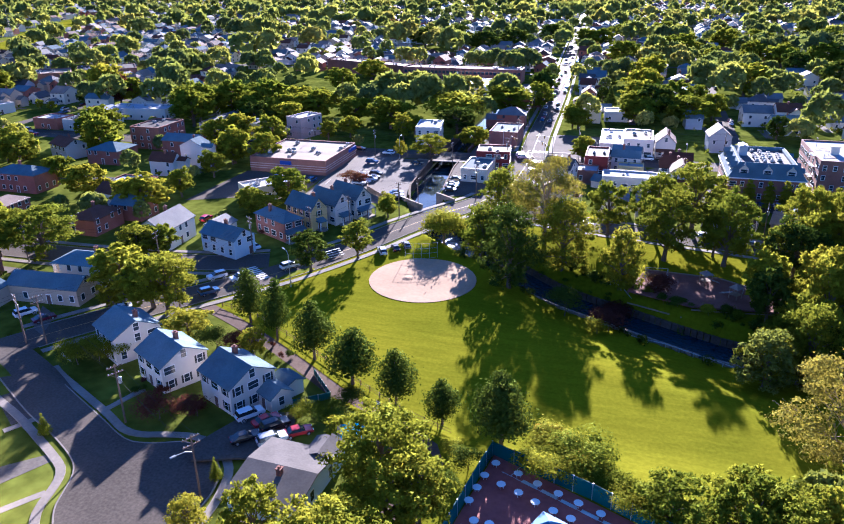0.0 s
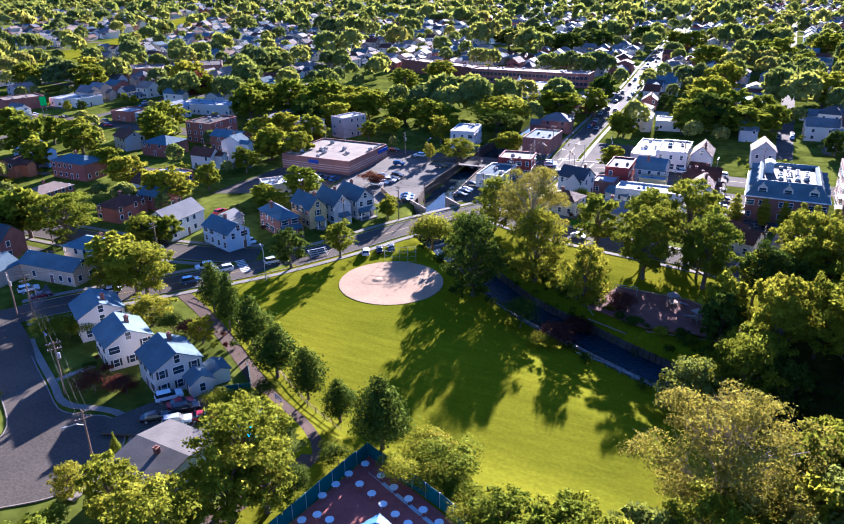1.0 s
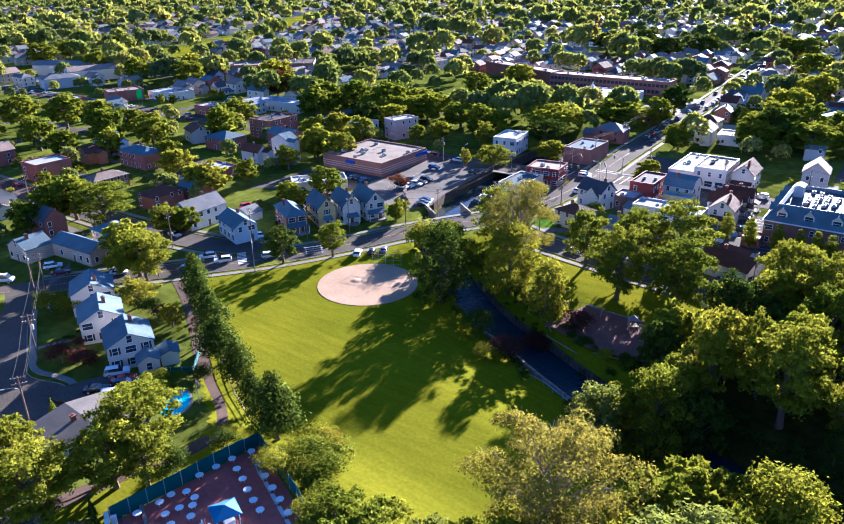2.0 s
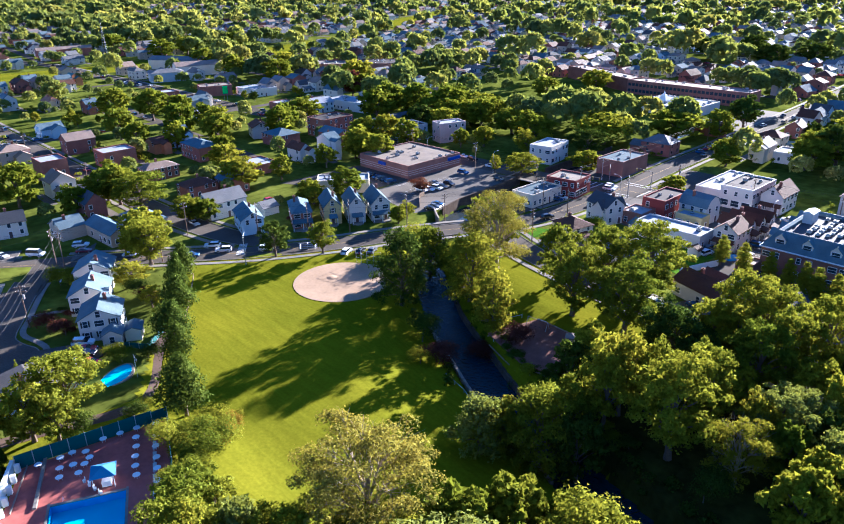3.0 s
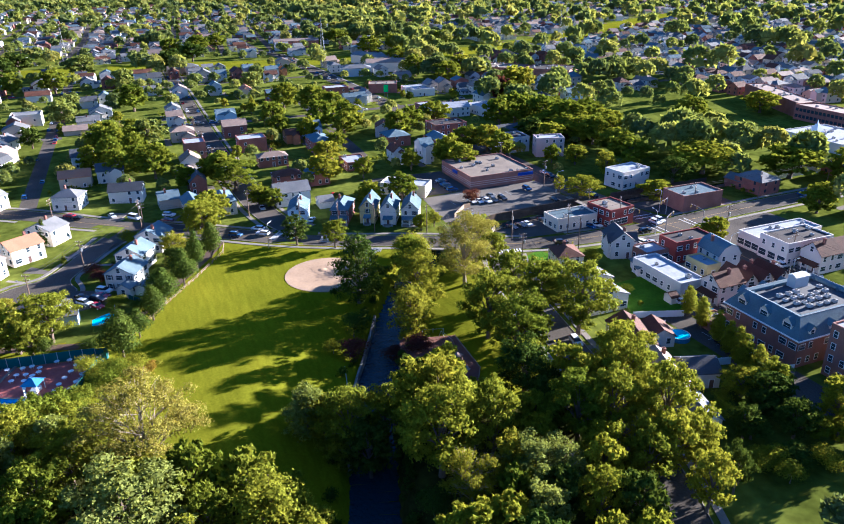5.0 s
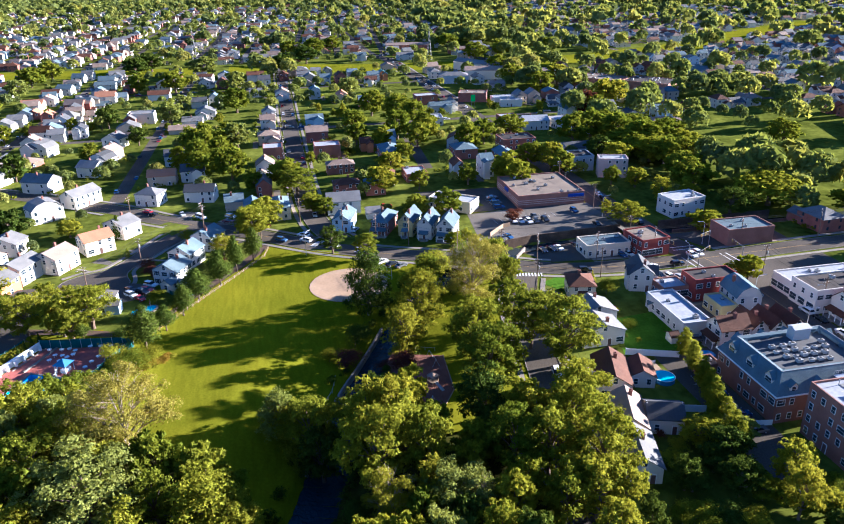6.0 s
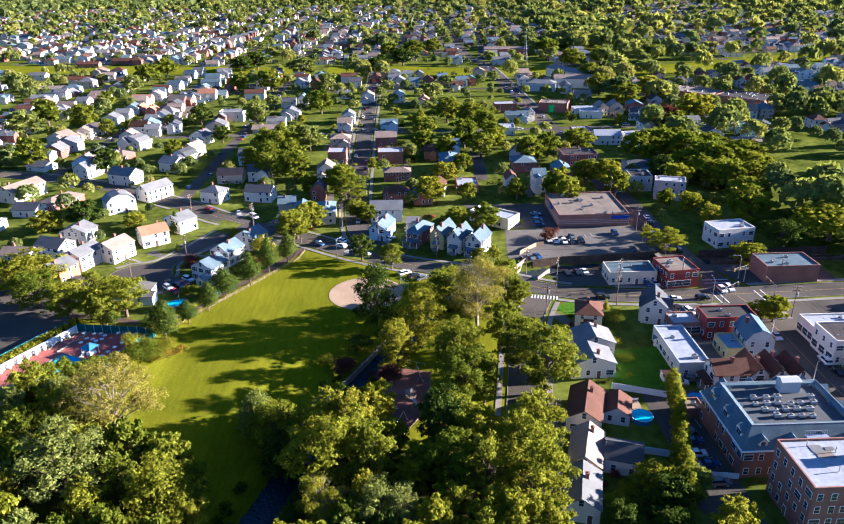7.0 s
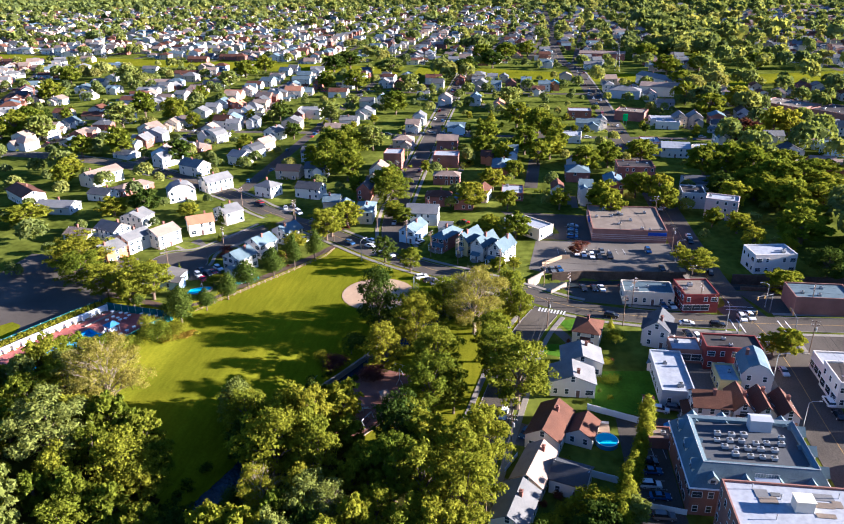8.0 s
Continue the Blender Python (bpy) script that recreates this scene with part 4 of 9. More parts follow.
# the mansard-roofed block of flats with its rooftop units, and the brick block beside it
def mansard_block():
    ob = holder("apartment_house", pose(41, 235.4, 0, 0, 0, 90), "three-storey brick flats under a grey mansard roof", "building")
    w, d, eave, top = 26.8, 21.2, 7.2, 11.5
    wall = Geo()
    wall.box(0, 0, -0.5, w, d, eave + 0.5)
    part("wall", wall, WALLS["brown_brick"], ob)
    lo = [(-w / 2 - 0.4, -d / 2 - 0.4), (w / 2 + 0.4, -d / 2 - 0.4), (w / 2 + 0.4, d / 2 + 0.4), (-w / 2 - 0.4, d / 2 + 0.4)]
    ridge = [(-11.1, -8), (11.1, -8), (11.1, 8), (-11.1, 8)]
    well = [(-10.2, -7.1), (10.2, -7.1), (10.2, 7.1), (-10.2, 7.1)]
    mid = [(p[0] + (q[0] - p[0]) * 0.76, p[1] + (q[1] - p[1]) * 0.76) for p, q in zip(lo, ridge)]
    floor = top - 1.03
    roof = Geo()
    roof.prism(lo, eave, floor, 0, mid)
    for i in range(4):
        k = (i + 1) % 4
        roof.face([(*mid[i], floor), (*mid[k], floor), (*ridge[k], top), (*ridge[i], top)])
        roof.face([(*ridge[i], top), (*ridge[k], top), (*well[k], top - 0.25), (*well[i], top - 0.25)])
        roof.face([(*well[i], top - 0.25), (*well[k], top - 0.25), (*well[k], floor), (*well[i], floor)])
    part("mansard_roof", roof, ROOFS["slate"], ob)
    deck = Geo()
    deck.box(0, 0, floor + 0.01, 20.38, 14.18, 0.06)
    part("roof_deck", deck, ROOFS["dark"], ob, "dark felt roof deck")
    capping = Geo()
    for i in range(4):
        p, q = ridge[i], ridge[(i + 1) % 4]
        capping.tube((*p, top), (*q, top), 0.08, 0.08, 6)
    part("ridge_capping", capping, UNIT_METAL, ob, "grey metal ridge capping")
    trim = Geo()
    for a, b, l, along in ((0, -d / 2 - 0.42, w + 1.2, 1), (0, d / 2 + 0.42, w + 1.2, 1), (-w / 2 - 0.42, 0, d + 0.8, 0), (w / 2 + 0.42, 0, d + 0.8, 0)):
        trim.box(a, b, eave - 0.25, l if along else 0.3, 0.3 if along else l, 0.3)
    part("gutter", trim, TRIM, ob)
    rng = random.Random(5)
    put_windows(ob, rng, w, d, eave, 2, wide=0.5, skip=0.2)
    for x in (-9.4, -3.1, 3.1, 9.4):
        dormer(ob, x, -d / 2 + 0.2, eave + 0.1, 1.9, 1.85, WALLS["cream"], ROOFS["slate"], depth=1.6)
        dormer(ob, x, d / 2 - 0.5, eave + 0.5, 2.6, 2.2, WALLS["cream"], ROOFS["slate"], 180)
    for y in (-6.6, 0, 6.6):
        dormer(ob, -w / 2 + 0.5, y, eave + 0.5, 2.6, 2.2, WALLS["cream"], ROOFS["slate"], -90)
        dormer(ob, w / 2 - 0.5, y, eave + 0.5, 2.6, 2.2, WALLS["cream"], ROOFS["slate"], 90)
    for row in range(4):
        for k in range(6):
            if (row, k) not in ((0, 0), (0, 5), (3, 3), (3, 4), (1, 5)):
                rooftop_unit(ob, -6.4 + k * 2.5 + 0.6 * (row % 2) + rng.uniform(-0.35, 0.35), -4.6 + row * 2.3 + rng.uniform(-0.3, 0.3), floor + 0.06, rng.uniform(0.95, 1.35), rng)
    pent = Geo()
    pent.box(3.4, 5.6, floor, 4.4, 2.4, 3.0)
    pent.prism([(1.0, 4.2), (5.8, 4.2), (5.8, 7.0), (1.0, 7.0)], floor + 3.0, floor + 3.5, 0, [(1.2, 5.5), (5.6, 5.5), (5.6, 5.7), (1.2, 5.7)])
    part("stair_house", pent, WALLS["grey"], ob, "grey stair house on the roof")
    taken.append((41, 235.4, 15))


def brick_block():
    ob = holder("apartment_house", pose(62.5, 240.6, 0), "four-storey brown brick flats with a white flat roof", "building")
    w, d, eave = 14.1, 29.1, 12.4
    wall, roof = wall_shell(w, d, eave, "flat", 0)
    part("wall", wall, WALLS["brown_brick"], ob)
    part("roof", roof, ROOFS["membrane"], ob)
    put_windows(ob, random.Random(3), w, d, eave - 0.6, 4, wide=0.35, skip=0.1)
    g = Geo()
    g.box(-1, -2, eave - 0.05, 2.4, 3.2, 2.3)
    g.box(-1, -2, eave + 2.25, 2.7, 3.5, 0.15)
    part("stair_house", g, WALLS["cream"], ob, "pale stair house on the roof")
    rng = random.Random(14)
    for k in range(9):
        pad = Geo()
        pad.box(rng.uniform(-5.5, 5.5), rng.uniform(-13, 9), eave + 0.02 + 0.004 * k, rng.uniform(0.9, 2.4), rng.uniform(1.2, 4.5), 0.02)
        part("roof_patch", pad, ROOFS["gravel" if k % 3 else "grey"], ob, "weathered grey repair on the roof")
    for x, y in ((-5.2, -9.5), (-3.0, -5.0), (2.5, -7.5), (4.5, 2.0), (-4.4, 5.5)):
        vent = Geo()
        vent.tube((x, y, eave - 0.05), (x, y, eave + 1.1), 0.09, 0.09, 8)
        vent.tube((x, y, eave + 1.1), (x, y, eave + 1.25), 0.17, 0.12, 8)
        part("vent_pipe", vent, STEEL, ob)
    for k in range(4):
        z = 3.3 * (k + 1) - 0.6
        f = Geo()
        f.box(-w / 2 - 0.6, -6, z, 1.2, 4.5, 0.1)
        for i in range(10):
            f.box(-w / 2 - 1.17, -8.2 + i * 0.49, z + 0.1, 0.04, 0.04, 0.95)
        f.box(-w / 2 - 1.17, -6, z + 1.05, 0.06, 4.5, 0.06)
        part("fire_escape", f, STEEL, ob, "steel fire escape landing")
    taken.append((62.5, 240.6, 16))


mansard_block()
brick_block()

# ---- trees ----
def leaf_cloud(lobes, count, size, seed, core=0.12, droop=0.0, sides=4):
    """Many small bent leaf clumps over a set of lobes (x, y, z, rx, rz); the outline stays uneven and open."""
    rng = np.random.RandomState(seed)
    lobes = np.array(lobes, float)
    weight = lobes[:, 3] ** 1.7
    pick = rng.choice(len(lobes), count, p=weight / weight.sum())
    way = rng.normal(size=(count, 3))
    way /= np.linalg.norm(way, axis=1)[:, None]
    way[:, 2] = np.where(way[:, 2] < -0.25, -way[:, 2] * 0.7, way[:, 2])
    inner = rng.rand(count) < core
    depth = np.where(inner, rng.uniform(0.2, 0.6, count), 0.75 + 0.38 * rng.rand(count) + (rng.rand(count) < 0.06) * 0.35)
    lob = lobes[pick]
    at = lob[:, :3] + way * np.stack([lob[:, 3], lob[:, 3], lob[:, 4]], 1) * depth[:, None]
    at[:, 2] -= droop * rng.rand(count) * (depth > 0.8)
    normal = way + rng.normal(size=(count, 3)) * 0.4
    normal /= np.linalg.norm(normal, axis=1)[:, None]
    u = np.cross(normal, rng.normal(size=(count, 3)))
    u /= np.linalg.norm(u, axis=1)[:, None]
    v = np.cross(normal, u)
    s = (size * rng.uniform(0.55, 1.4, count) * np.where(inner, 1.9, 1.0))[:, None]
    bend = normal * s * 0.3
    corners = np.stack([at - u * s * 0.66, at - v * s * 0.42 - bend, at + u * s * 0.66, at + v * s * 0.42 - bend], 1)
    if sides == 3:
        corners = np.stack([at - u * s * 0.8 - v * s * 0.4, at + u * s * 0.8 - v * s * 0.4, at + v * s * 0.75 - bend], 1)
    return corners.reshape(-1, 3)


def quads_mesh(name, verts, mats, k=4):
    """A mesh of loose leaf clumps with k corners each."""
    n = len(verts) // k
    me = bpy.data.meshes.new(name)
    me.vertices.add(k * n), me.loops.add(k * n), me.polygons.add(n)
    me.vertices.foreach_set("co", np.asarray(verts, np.float32).ravel())
    me.loops.foreach_set("vertex_index", np.arange(k * n, dtype=np.int32))
    me.polygons.foreach_set("loop_start", np.arange(0, k * n, k, dtype=np.int32))
    for a in mats:
        me.materials.append(a)
    me.update()
    me.validate()
    return me


def crown_lobes(kind, rng):
    """Lobes of a crown for a tree ten metres high and eight wide."""
    if kind == "column":  # narrow, egg-shaped
        return [(rng.uniform(-0.5, 0.5), rng.uniform(-0.5, 0.5), z, r, 1.3) for z, r in ((2.6, 2.2), (3.8, 2.7), (5.0, 2.6), (6.2, 2.2), (7.4, 1.6), (8.5, 0.95))]
    if kind == "cone":
        return [(0, 0, z, max(0.5, (10 - z) * 0.36), 1.1) for z in (1.4, 2.6, 3.8, 5.0, 6.2, 7.4, 8.6, 9.3)]
    if kind == "poplar":
        return [(rng.uniform(-0.3, 0.3), rng.uniform(-0.3, 0.3), z, r, 1.0) for z, r in ((1.5, 1.2), (3, 1.6), (4.5, 1.7), (6, 1.5), (7.5, 1.2), (9, 0.7))]
    if kind == "shrub":
        return [(rng.uniform(-2.4, 2.4), rng.uniform(-2.4, 2.4), rng.uniform(2.5, 6.5), rng.uniform(1.8, 2.8), rng.uniform(1.8, 3.0)) for _ in range(7)]
    if kind == "willow":
        return [(0, 0, 6.6, 2.8, 2.6)] + [(2.3 * math.cos(a), 2.3 * math.sin(a), rng.uniform(4.6, 6.0), 1.8, 2.8) for a in (i * math.tau / 7 for i in range(7))]
    out = []
    if kind == "full":  # boughs over an egg that reaches down to the grass
        for i in range(26):
            z, a = 0.9 + 7.9 * (i + 0.5) / 26, i * 2.4 + rng.uniform(-0.3, 0.3)
            flat = 2.75 * min(1.0, (z / 2.0) ** 0.4, ((9.5 - z) / 4.2) ** 0.6) * rng.uniform(0.8, 1.12)
            for k in range(6):
                b, s = rng.uniform(0, math.tau), rng.uniform(0.4, 0.8)
                out.append((flat * math.cos(a) + 0.9 * math.cos(b), flat * math.sin(a) + 0.9 * math.sin(b), max(0.7, z + rng.uniform(-0.6, 0.7)), s, s * 0.85))
            out.append((flat * math.cos(a) * 0.7, flat * math.sin(a) * 0.7, z, 1.3, 1.2))
        return out
    count, centre, tall = 17, 4.8, 3.4
    for i in range(count):  # boughs over a rounded dome, each a heap of leaf puffs
        zz = 0.97 - 1.78 * (i + 0.5) / count
        flat, a = math.sqrt(1 - zz * zz), i * 2.4 + rng.uniform(-0.3, 0.3)
        q, r = rng.uniform(0.78, 1.14), rng.uniform(1.0, 1.6)
        bx, by, bz = 2.75 * flat * math.cos(a) * q, 2.75 * flat * math.sin(a) * q, centre + tall * zz * rng.uniform(0.8, 1.12)
        for k in range(8):
            up, b = rng.uniform(-0.25, 1.0), rng.uniform(0, math.tau)
            f, rr = math.sqrt(1 - up * up), r * rng.uniform(0.6, 1.0)
            s = rng.uniform(0.34, 0.72)
            out.append((bx + rr * f * math.cos(b) * 0.95, by + rr * f * math.sin(b) * 0.95, bz + rr * up * 0.8, s, s * rng.uniform(0.65, 0.95)))
        out.append((bx * 0.8, by * 0.8, bz - 0.3, r * 0.75, r * 0.7))
    return out


def trunk_mesh(kind, lobes, rng, bark):
    g = Geo()
    top = {"column": 7.5, "cone": 8.5, "poplar": 7.5, "shrub": 3.0}.get(kind, 5.6)
    r = {"shrub": 0.12, "poplar": 0.16, "cone": 0.18, "column": 0.2, "open": 0.22}.get(kind, 0.28)
    lean = (rng.uniform(-0.2, 0.2), rng.uniform(-0.2, 0.2))
    g.tube((0, 0, -0.6), (0, 0, 0.5), r * 1.5, r, 8)
    g.tube((0, 0, 0.5), (lean[0], lean[1], top * 0.5), r, r * 0.75, 8)
    g.tube((lean[0], lean[1], top * 0.5), (lean[0], lean[1], top), r * 0.75, r * 0.25, 7)
    for x, y, z, a, _ in (lobes[8::9] if len(lobes) > 60 else lobes[:6]):
        z0 = min(top * 0.85, max(top * 0.25, z * 0.55))
        mid = (x * 0.5, y * 0.5, z0 + (z - z0) * 0.65)
        g.tube((lean[0], lean[1], z0), mid, r * 0.4, r * 0.25, 5)
        g.tube(mid, (x, y, z), r * 0.25, r * 0.07, 5)
        if kind == "open":
            for _ in range(5):
                q = (x + rng.uniform(-1.3, 1.3), y + rng.uniform(-1.3, 1.3), z + rng.uniform(0.1, 1.2))
                h = tuple((u + 2 * w) / 3 for u, w in zip(mid, q))
                g.tube(mid, q, r * 0.15, r * 0.04, 4)
                for _ in range(4):
                    g.tube(h, (q[0] + rng.uniform(-0.7, 0.7), q[1] + rng.uniform(-0.7, 0.7), q[2] + rng.uniform(-0.3, 0.6)), r * 0.06, r * 0.02, 3)
    return g.mesh("trunk", [bark])


TREE_WORDS = {"broad": "broad leafy {} tree", "full": "dense {} tree leafy to the ground", "open": "open pale-limbed {} tree", "column": "narrow egg-shaped {} tree", "cone": "dense conical {} tree", "poplar": "slim upright {} poplar", "shrub": "rounded {} shrub", "willow": "drooping {} willow"}
LEAF_WORDS = {"mid": "green", "light": "light green", "dark": "dark green", "gold": "yellow-green", "pale": "pale blossoming", "silver": "grey-green", "maroon": "maroon-leaved", "rust": "rust-coloured", "far": "green", "far_dark": "dark green", "far_light": "light green", "far_gold": "yellow-green"}
TREE_FORMS = {}


def tree_form(kind, leaf, variant, level):
    """The shared meshes of one form; level 0 is the closest."""
    key = (kind, leaf, variant, level)
    if key not in TREE_FORMS:
        rng = random.Random(sum(map(ord, kind)) + variant * 7)
        lobes = crown_lobes(kind, rng)
        count, size = {-1: (8600, 0.19), 0: (4300, 0.27), 1: (2700, 0.37), 2: (1500, 0.47)}[level]
        if kind in ("column", "cone", "poplar"):
            count, size = int(count * 0.9), size * 0.95
        if kind == "shrub":
            count, size = int(count * 0.65), size * 0.95
        if kind == "open":
            count, size = int(count * 2.5), size * 0.5
        seed = variant * 13 + sum(map(ord, kind + leaf))
        crown = leaf_cloud(lobes, count, size, seed, 0.04 if kind == "open" else 0.13, 1.6 if kind == "willow" else 0.0, 3 if level > 0 else 4)
        bark = BARK_PALE if kind == "open" else BARK
        TREE_FORMS[key] = (quads_mesh("crown", crown, [LEAF[leaf]], 3 if level > 0 else 4), trunk_mesh(kind, lobes, rng, bark))
    return TREE_FORMS[key]


def tree(x, y, height, width, kind="broad", leaf="mid", level=0, place="on the grass", name=None):
    rng = random.Random(int(x * 13.7 + y * 7.3))
    level = -1 if level == 0 and width > 13.5 and kind in ("broad", "open", "full") else level
    crown, trunk = tree_form(kind, leaf, rng.randrange(3), level)
    base = {"column": 5.6, "cone": 6.4, "poplar": 3.6, "willow": 7.6, "shrub": 8.0, "open": 8.4}.get(kind, 8.2)
    top = 9.6
    m = pose(x, y, ground_z(x, y), 0, 0, rng.uniform(0, 360)) @ Matrix.Diagonal((width / base, width / base, height / top, 1))
    ob = holder(name or ("shrub" if kind == "shrub" else "tree"), m, f"{TREE_WORDS[kind].format(LEAF_WORDS[leaf])} {place}", "shrub" if kind == "shrub" else "tree")
    part("trunk", trunk, [], ob)
    part("crown", crown, [], ob)
    taken.append((x, y, width * 0.3))
    return ob

# trees and shrubs of the park, the gardens and the streets
tree(-70.6, 109.8, 11.9, 6.6, "column", "dark")
tree(-61.9, 104.5, 13.4, 5.5, "column", "dark")
tree(-52.0, 99.8, 11.9, 7.8, "column", "dark")
tree(-42.2, 93.9, 11.1, 9.1, "column", "dark")
tree(-33.0, 90.2, 10.0, 6.9, "column", "dark")
tree(-24.2, 86.5, 8.1, 5.9, "column", "dark")
tree(-14.2, 82.6, 12.6, 8.9, "column", "dark")
tree(-69.7, 137.2, 11.2, 10.5, "broad", "dark")
tree(-61.9, 148.0, 10.7, 9.4, "broad", "mid")
tree(-36.0, 36.7, 13.7, 19.7, "broad", "mid")
tree(-27.5, 66.8, 15.1, 15.8, "broad", "light")
tree(-21.2, 63.1, 11.4, 10.2, "broad", "mid")
tree(33.0, 86.0, 24.0, 23.5, "open", "pale")
tree(22.6, 64.6, 15.0, 13.6, "broad", "mid")
tree(31.8, 73.6, 14.7, 14.2, "broad", "light")
tree(36.7, 81.7, 11.0, 12.6, "broad", "mid")
tree(52.3, 82.7, 17.9, 21.6, "broad", "silver")
tree(41.3, 70.3, 15.8, 13.4, "broad", "mid")
tree(57.6, 73.1, 14.7, 7.7, "broad", "gold")
tree(57.6, 103.4, 16.8, 16.9, "full", "light")
tree(53.6, 94.3, 13.7, 9.2, "broad", "mid")
tree(62.1, 91.3, 14.7, 9.7, "broad", "light")
tree(-2.4, 80.5, 5.6, 9.3, "shrub", "mid")
tree(-7.8, 76.5, 5.6, 6.4, "shrub", "light")
tree(-5.8, 83.0, 3.8, 9.5, "shrub", "gold")
tree(27.0, 116.6, 11.5, 11.5, "full", "silver")
tree(34.9, 123.1, 18.0, 14.6, "full", "mid")
tree(35.1, 130.7, 18.4, 14.6, "broad", "mid")
tree(39.5, 140.1, 19.8, 13.0, "broad", "gold")
tree(52.0, 135.3, 21.0, 17.9, "broad", "light")
tree(52.8, 145.3, 18.4, 10.8, "broad", "mid")
tree(41.3, 125.0, 15.8, 11.5, "broad", "dark")
tree(64.6, 147.8, 14.7, 14.4, "broad", "silver")
tree(62.8, 136.0, 13.7, 12.2, "open", "gold")
tree(61.0, 129.8, 8.5, 6.7, "shrub", "dark")
tree(-23.4, 143.6, 20.0, 15.0, "full", "dark")
tree(-9.9, 137.7, 7.5, 9.2, "shrub", "dark")
tree(-45.0, 168.0, 12.0, 12.0, "willow", "light")
tree(-33.6, 163.0, 15.0, 12.0, "full", "mid")
tree(-19.0, 174.0, 23.8, 22.2, "open", "pale")
tree(-12.6, 156.6, 18.0, 16.5, "full", "gold")
tree(1.2, 149.6, 14.5, 11.5, "full", "gold")
tree(-32.8, 184.4, 15.8, 13.3, "full", "mid")
tree(-26.8, 187.3, 13.1, 9.3, "broad", "mid")
tree(11.0, 166.0, 19.5, 16.5, "broad", "mid")
tree(-3.0, 180.1, 17.1, 13.3, "broad", "mid")
tree(18.5, 187.3, 21.0, 19.4, "broad", "mid")
tree(8.6, 182.3, 19.8, 14.1, "broad", "mid")
tree(24.6, 166.0, 19.5, 16.0, "broad", "mid")
tree(22.6, 171.5, 15.8, 8.7, "broad", "mid")
tree(35.1, 162.0, 14.5, 9.5, "broad", "mid")
tree(43.6, 167.5, 15.8, 11.6, "broad", "light")
tree(55.1, 162.2, 18.4, 14.3, "broad", "mid")
tree(44.9, 180.0, 19.8, 15.4, "broad", "light")
tree(61.1, 177.3, 19.8, 15.0, "broad", "light")
tree(66.2, 169.6, 13.7, 10.0, "broad", "light")
tree(68.8, 178.5, 13.7, 8.8, "broad", "light")
tree(64.9, 160.3, 13.7, 10.0, "broad", "light")
tree(49.0, 150.6, 5.6, 7.3, "shrub", "dark")
tree(2.5, 144.8, 5.6, 8.7, "shrub", "maroon")
tree(-0.4, 133.7, 4.7, 9.6, "shrub", "maroon")
tree(-2.6, 130.1, 3.8, 4.8, "shrub", "gold")
tree(28.1, 119.4, 11.9, 11.8, "broad", "gold")
tree(39.6, 135.1, 18.4, 11.5, "broad", "light")
tree(38.4, 160.7, 15.8, 14.9, "broad", "dark")
tree(46.9, 169.9, 15.8, 12.6, "broad", "gold")
tree(8.5, 147.1, 5.6, 8.1, "shrub", "maroon")
tree(-3.9, 75.5, 3.8, 4.0, "shrub", "light")
tree(4.1, 71.8, 4.7, 5.2, "shrub", "light")
tree(9.1, 71.4, 7.8, 10.4, "broad", "mid")
tree(17.0, 71.5, 10.1, 10.2, "broad", "light")
tree(-17.5, 75.2, 3.8, 4.9, "shrub", "dark")
tree(-20.5, 77.8, 2.8, 3.4, "shrub", "light")
tree(-89.6, 109.4, 15.1, 15.6, "broad", "light")
tree(-114.2, 133.2, 10.1, 11.2, "broad", "light")
tree(-134.1, 165.2, 12.4, 15.7, "broad", "gold", 1)
tree(-138.9, 128.1, 15.1, 21.0, "broad", "mid")
tree(-99.1, 185.7, 11.3, 13.6, "broad", "mid", 1)
tree(-106.1, 174.8, 7.9, 9.7, "broad", "light", 1)
tree(-19.1, 66.5, 7.5, 4.5, "shrub", "dark")
tree(-27.4, 49.8, 13.9, 15.7, "broad", "light")
tree(-38.6, 53.4, 11.4, 8.5, "broad", "light")
tree(-49.3, 55.2, 5.4, 5.6, "full", "gold")
tree(-89.9, 88.4, 6.0, 6.5, "shrub", "mid")
tree(-92.9, 86.4, 6.0, 6.4, "shrub", "mid")
tree(-87.3, 90.1, 6.0, 6.0, "shrub", "mid")
tree(-78.6, 99.6, 7.6, 11.0, "broad", "gold")
tree(-71.7, 98.8, 5.6, 6.7, "shrub", "dark")
tree(-66.7, 97.9, 4.7, 6.6, "shrub", "maroon")
tree(-63.5, 98.1, 6.4, 6.1, "broad", "light")
tree(-67.8, 75.4, 4.4, 6.8, "shrub", "maroon")
tree(-62.4, 77.6, 4.2, 6.4, "shrub", "maroon")
tree(-82.2, 66.9, 3.8, 2.2, "cone", "mid")
tree(-51.1, 64.7, 3.8, 2.0, "cone", "mid")
tree(-103.6, 108.4, 5.0, 5.1, "broad", "gold")
tree(-41.4, 81.8, 3.8, 5.6, "shrub", "mid")
tree(-40.8, 87.0, 3.8, 5.8, "shrub", "dark")
tree(-46.0, 81.7, 2.8, 4.7, "shrub", "light")
tree(-220.2, 252.3, 13.6, 20.6, "broad", "mid", 1)
tree(-162.8, 173.6, 12.4, 14.9, "broad", "gold", 1)
tree(-183.1, 183.5, 11.3, 11.9, "broad", "mid", 1)
tree(-157.4, 240.4, 13.6, 14.1, "broad", "mid", 1)
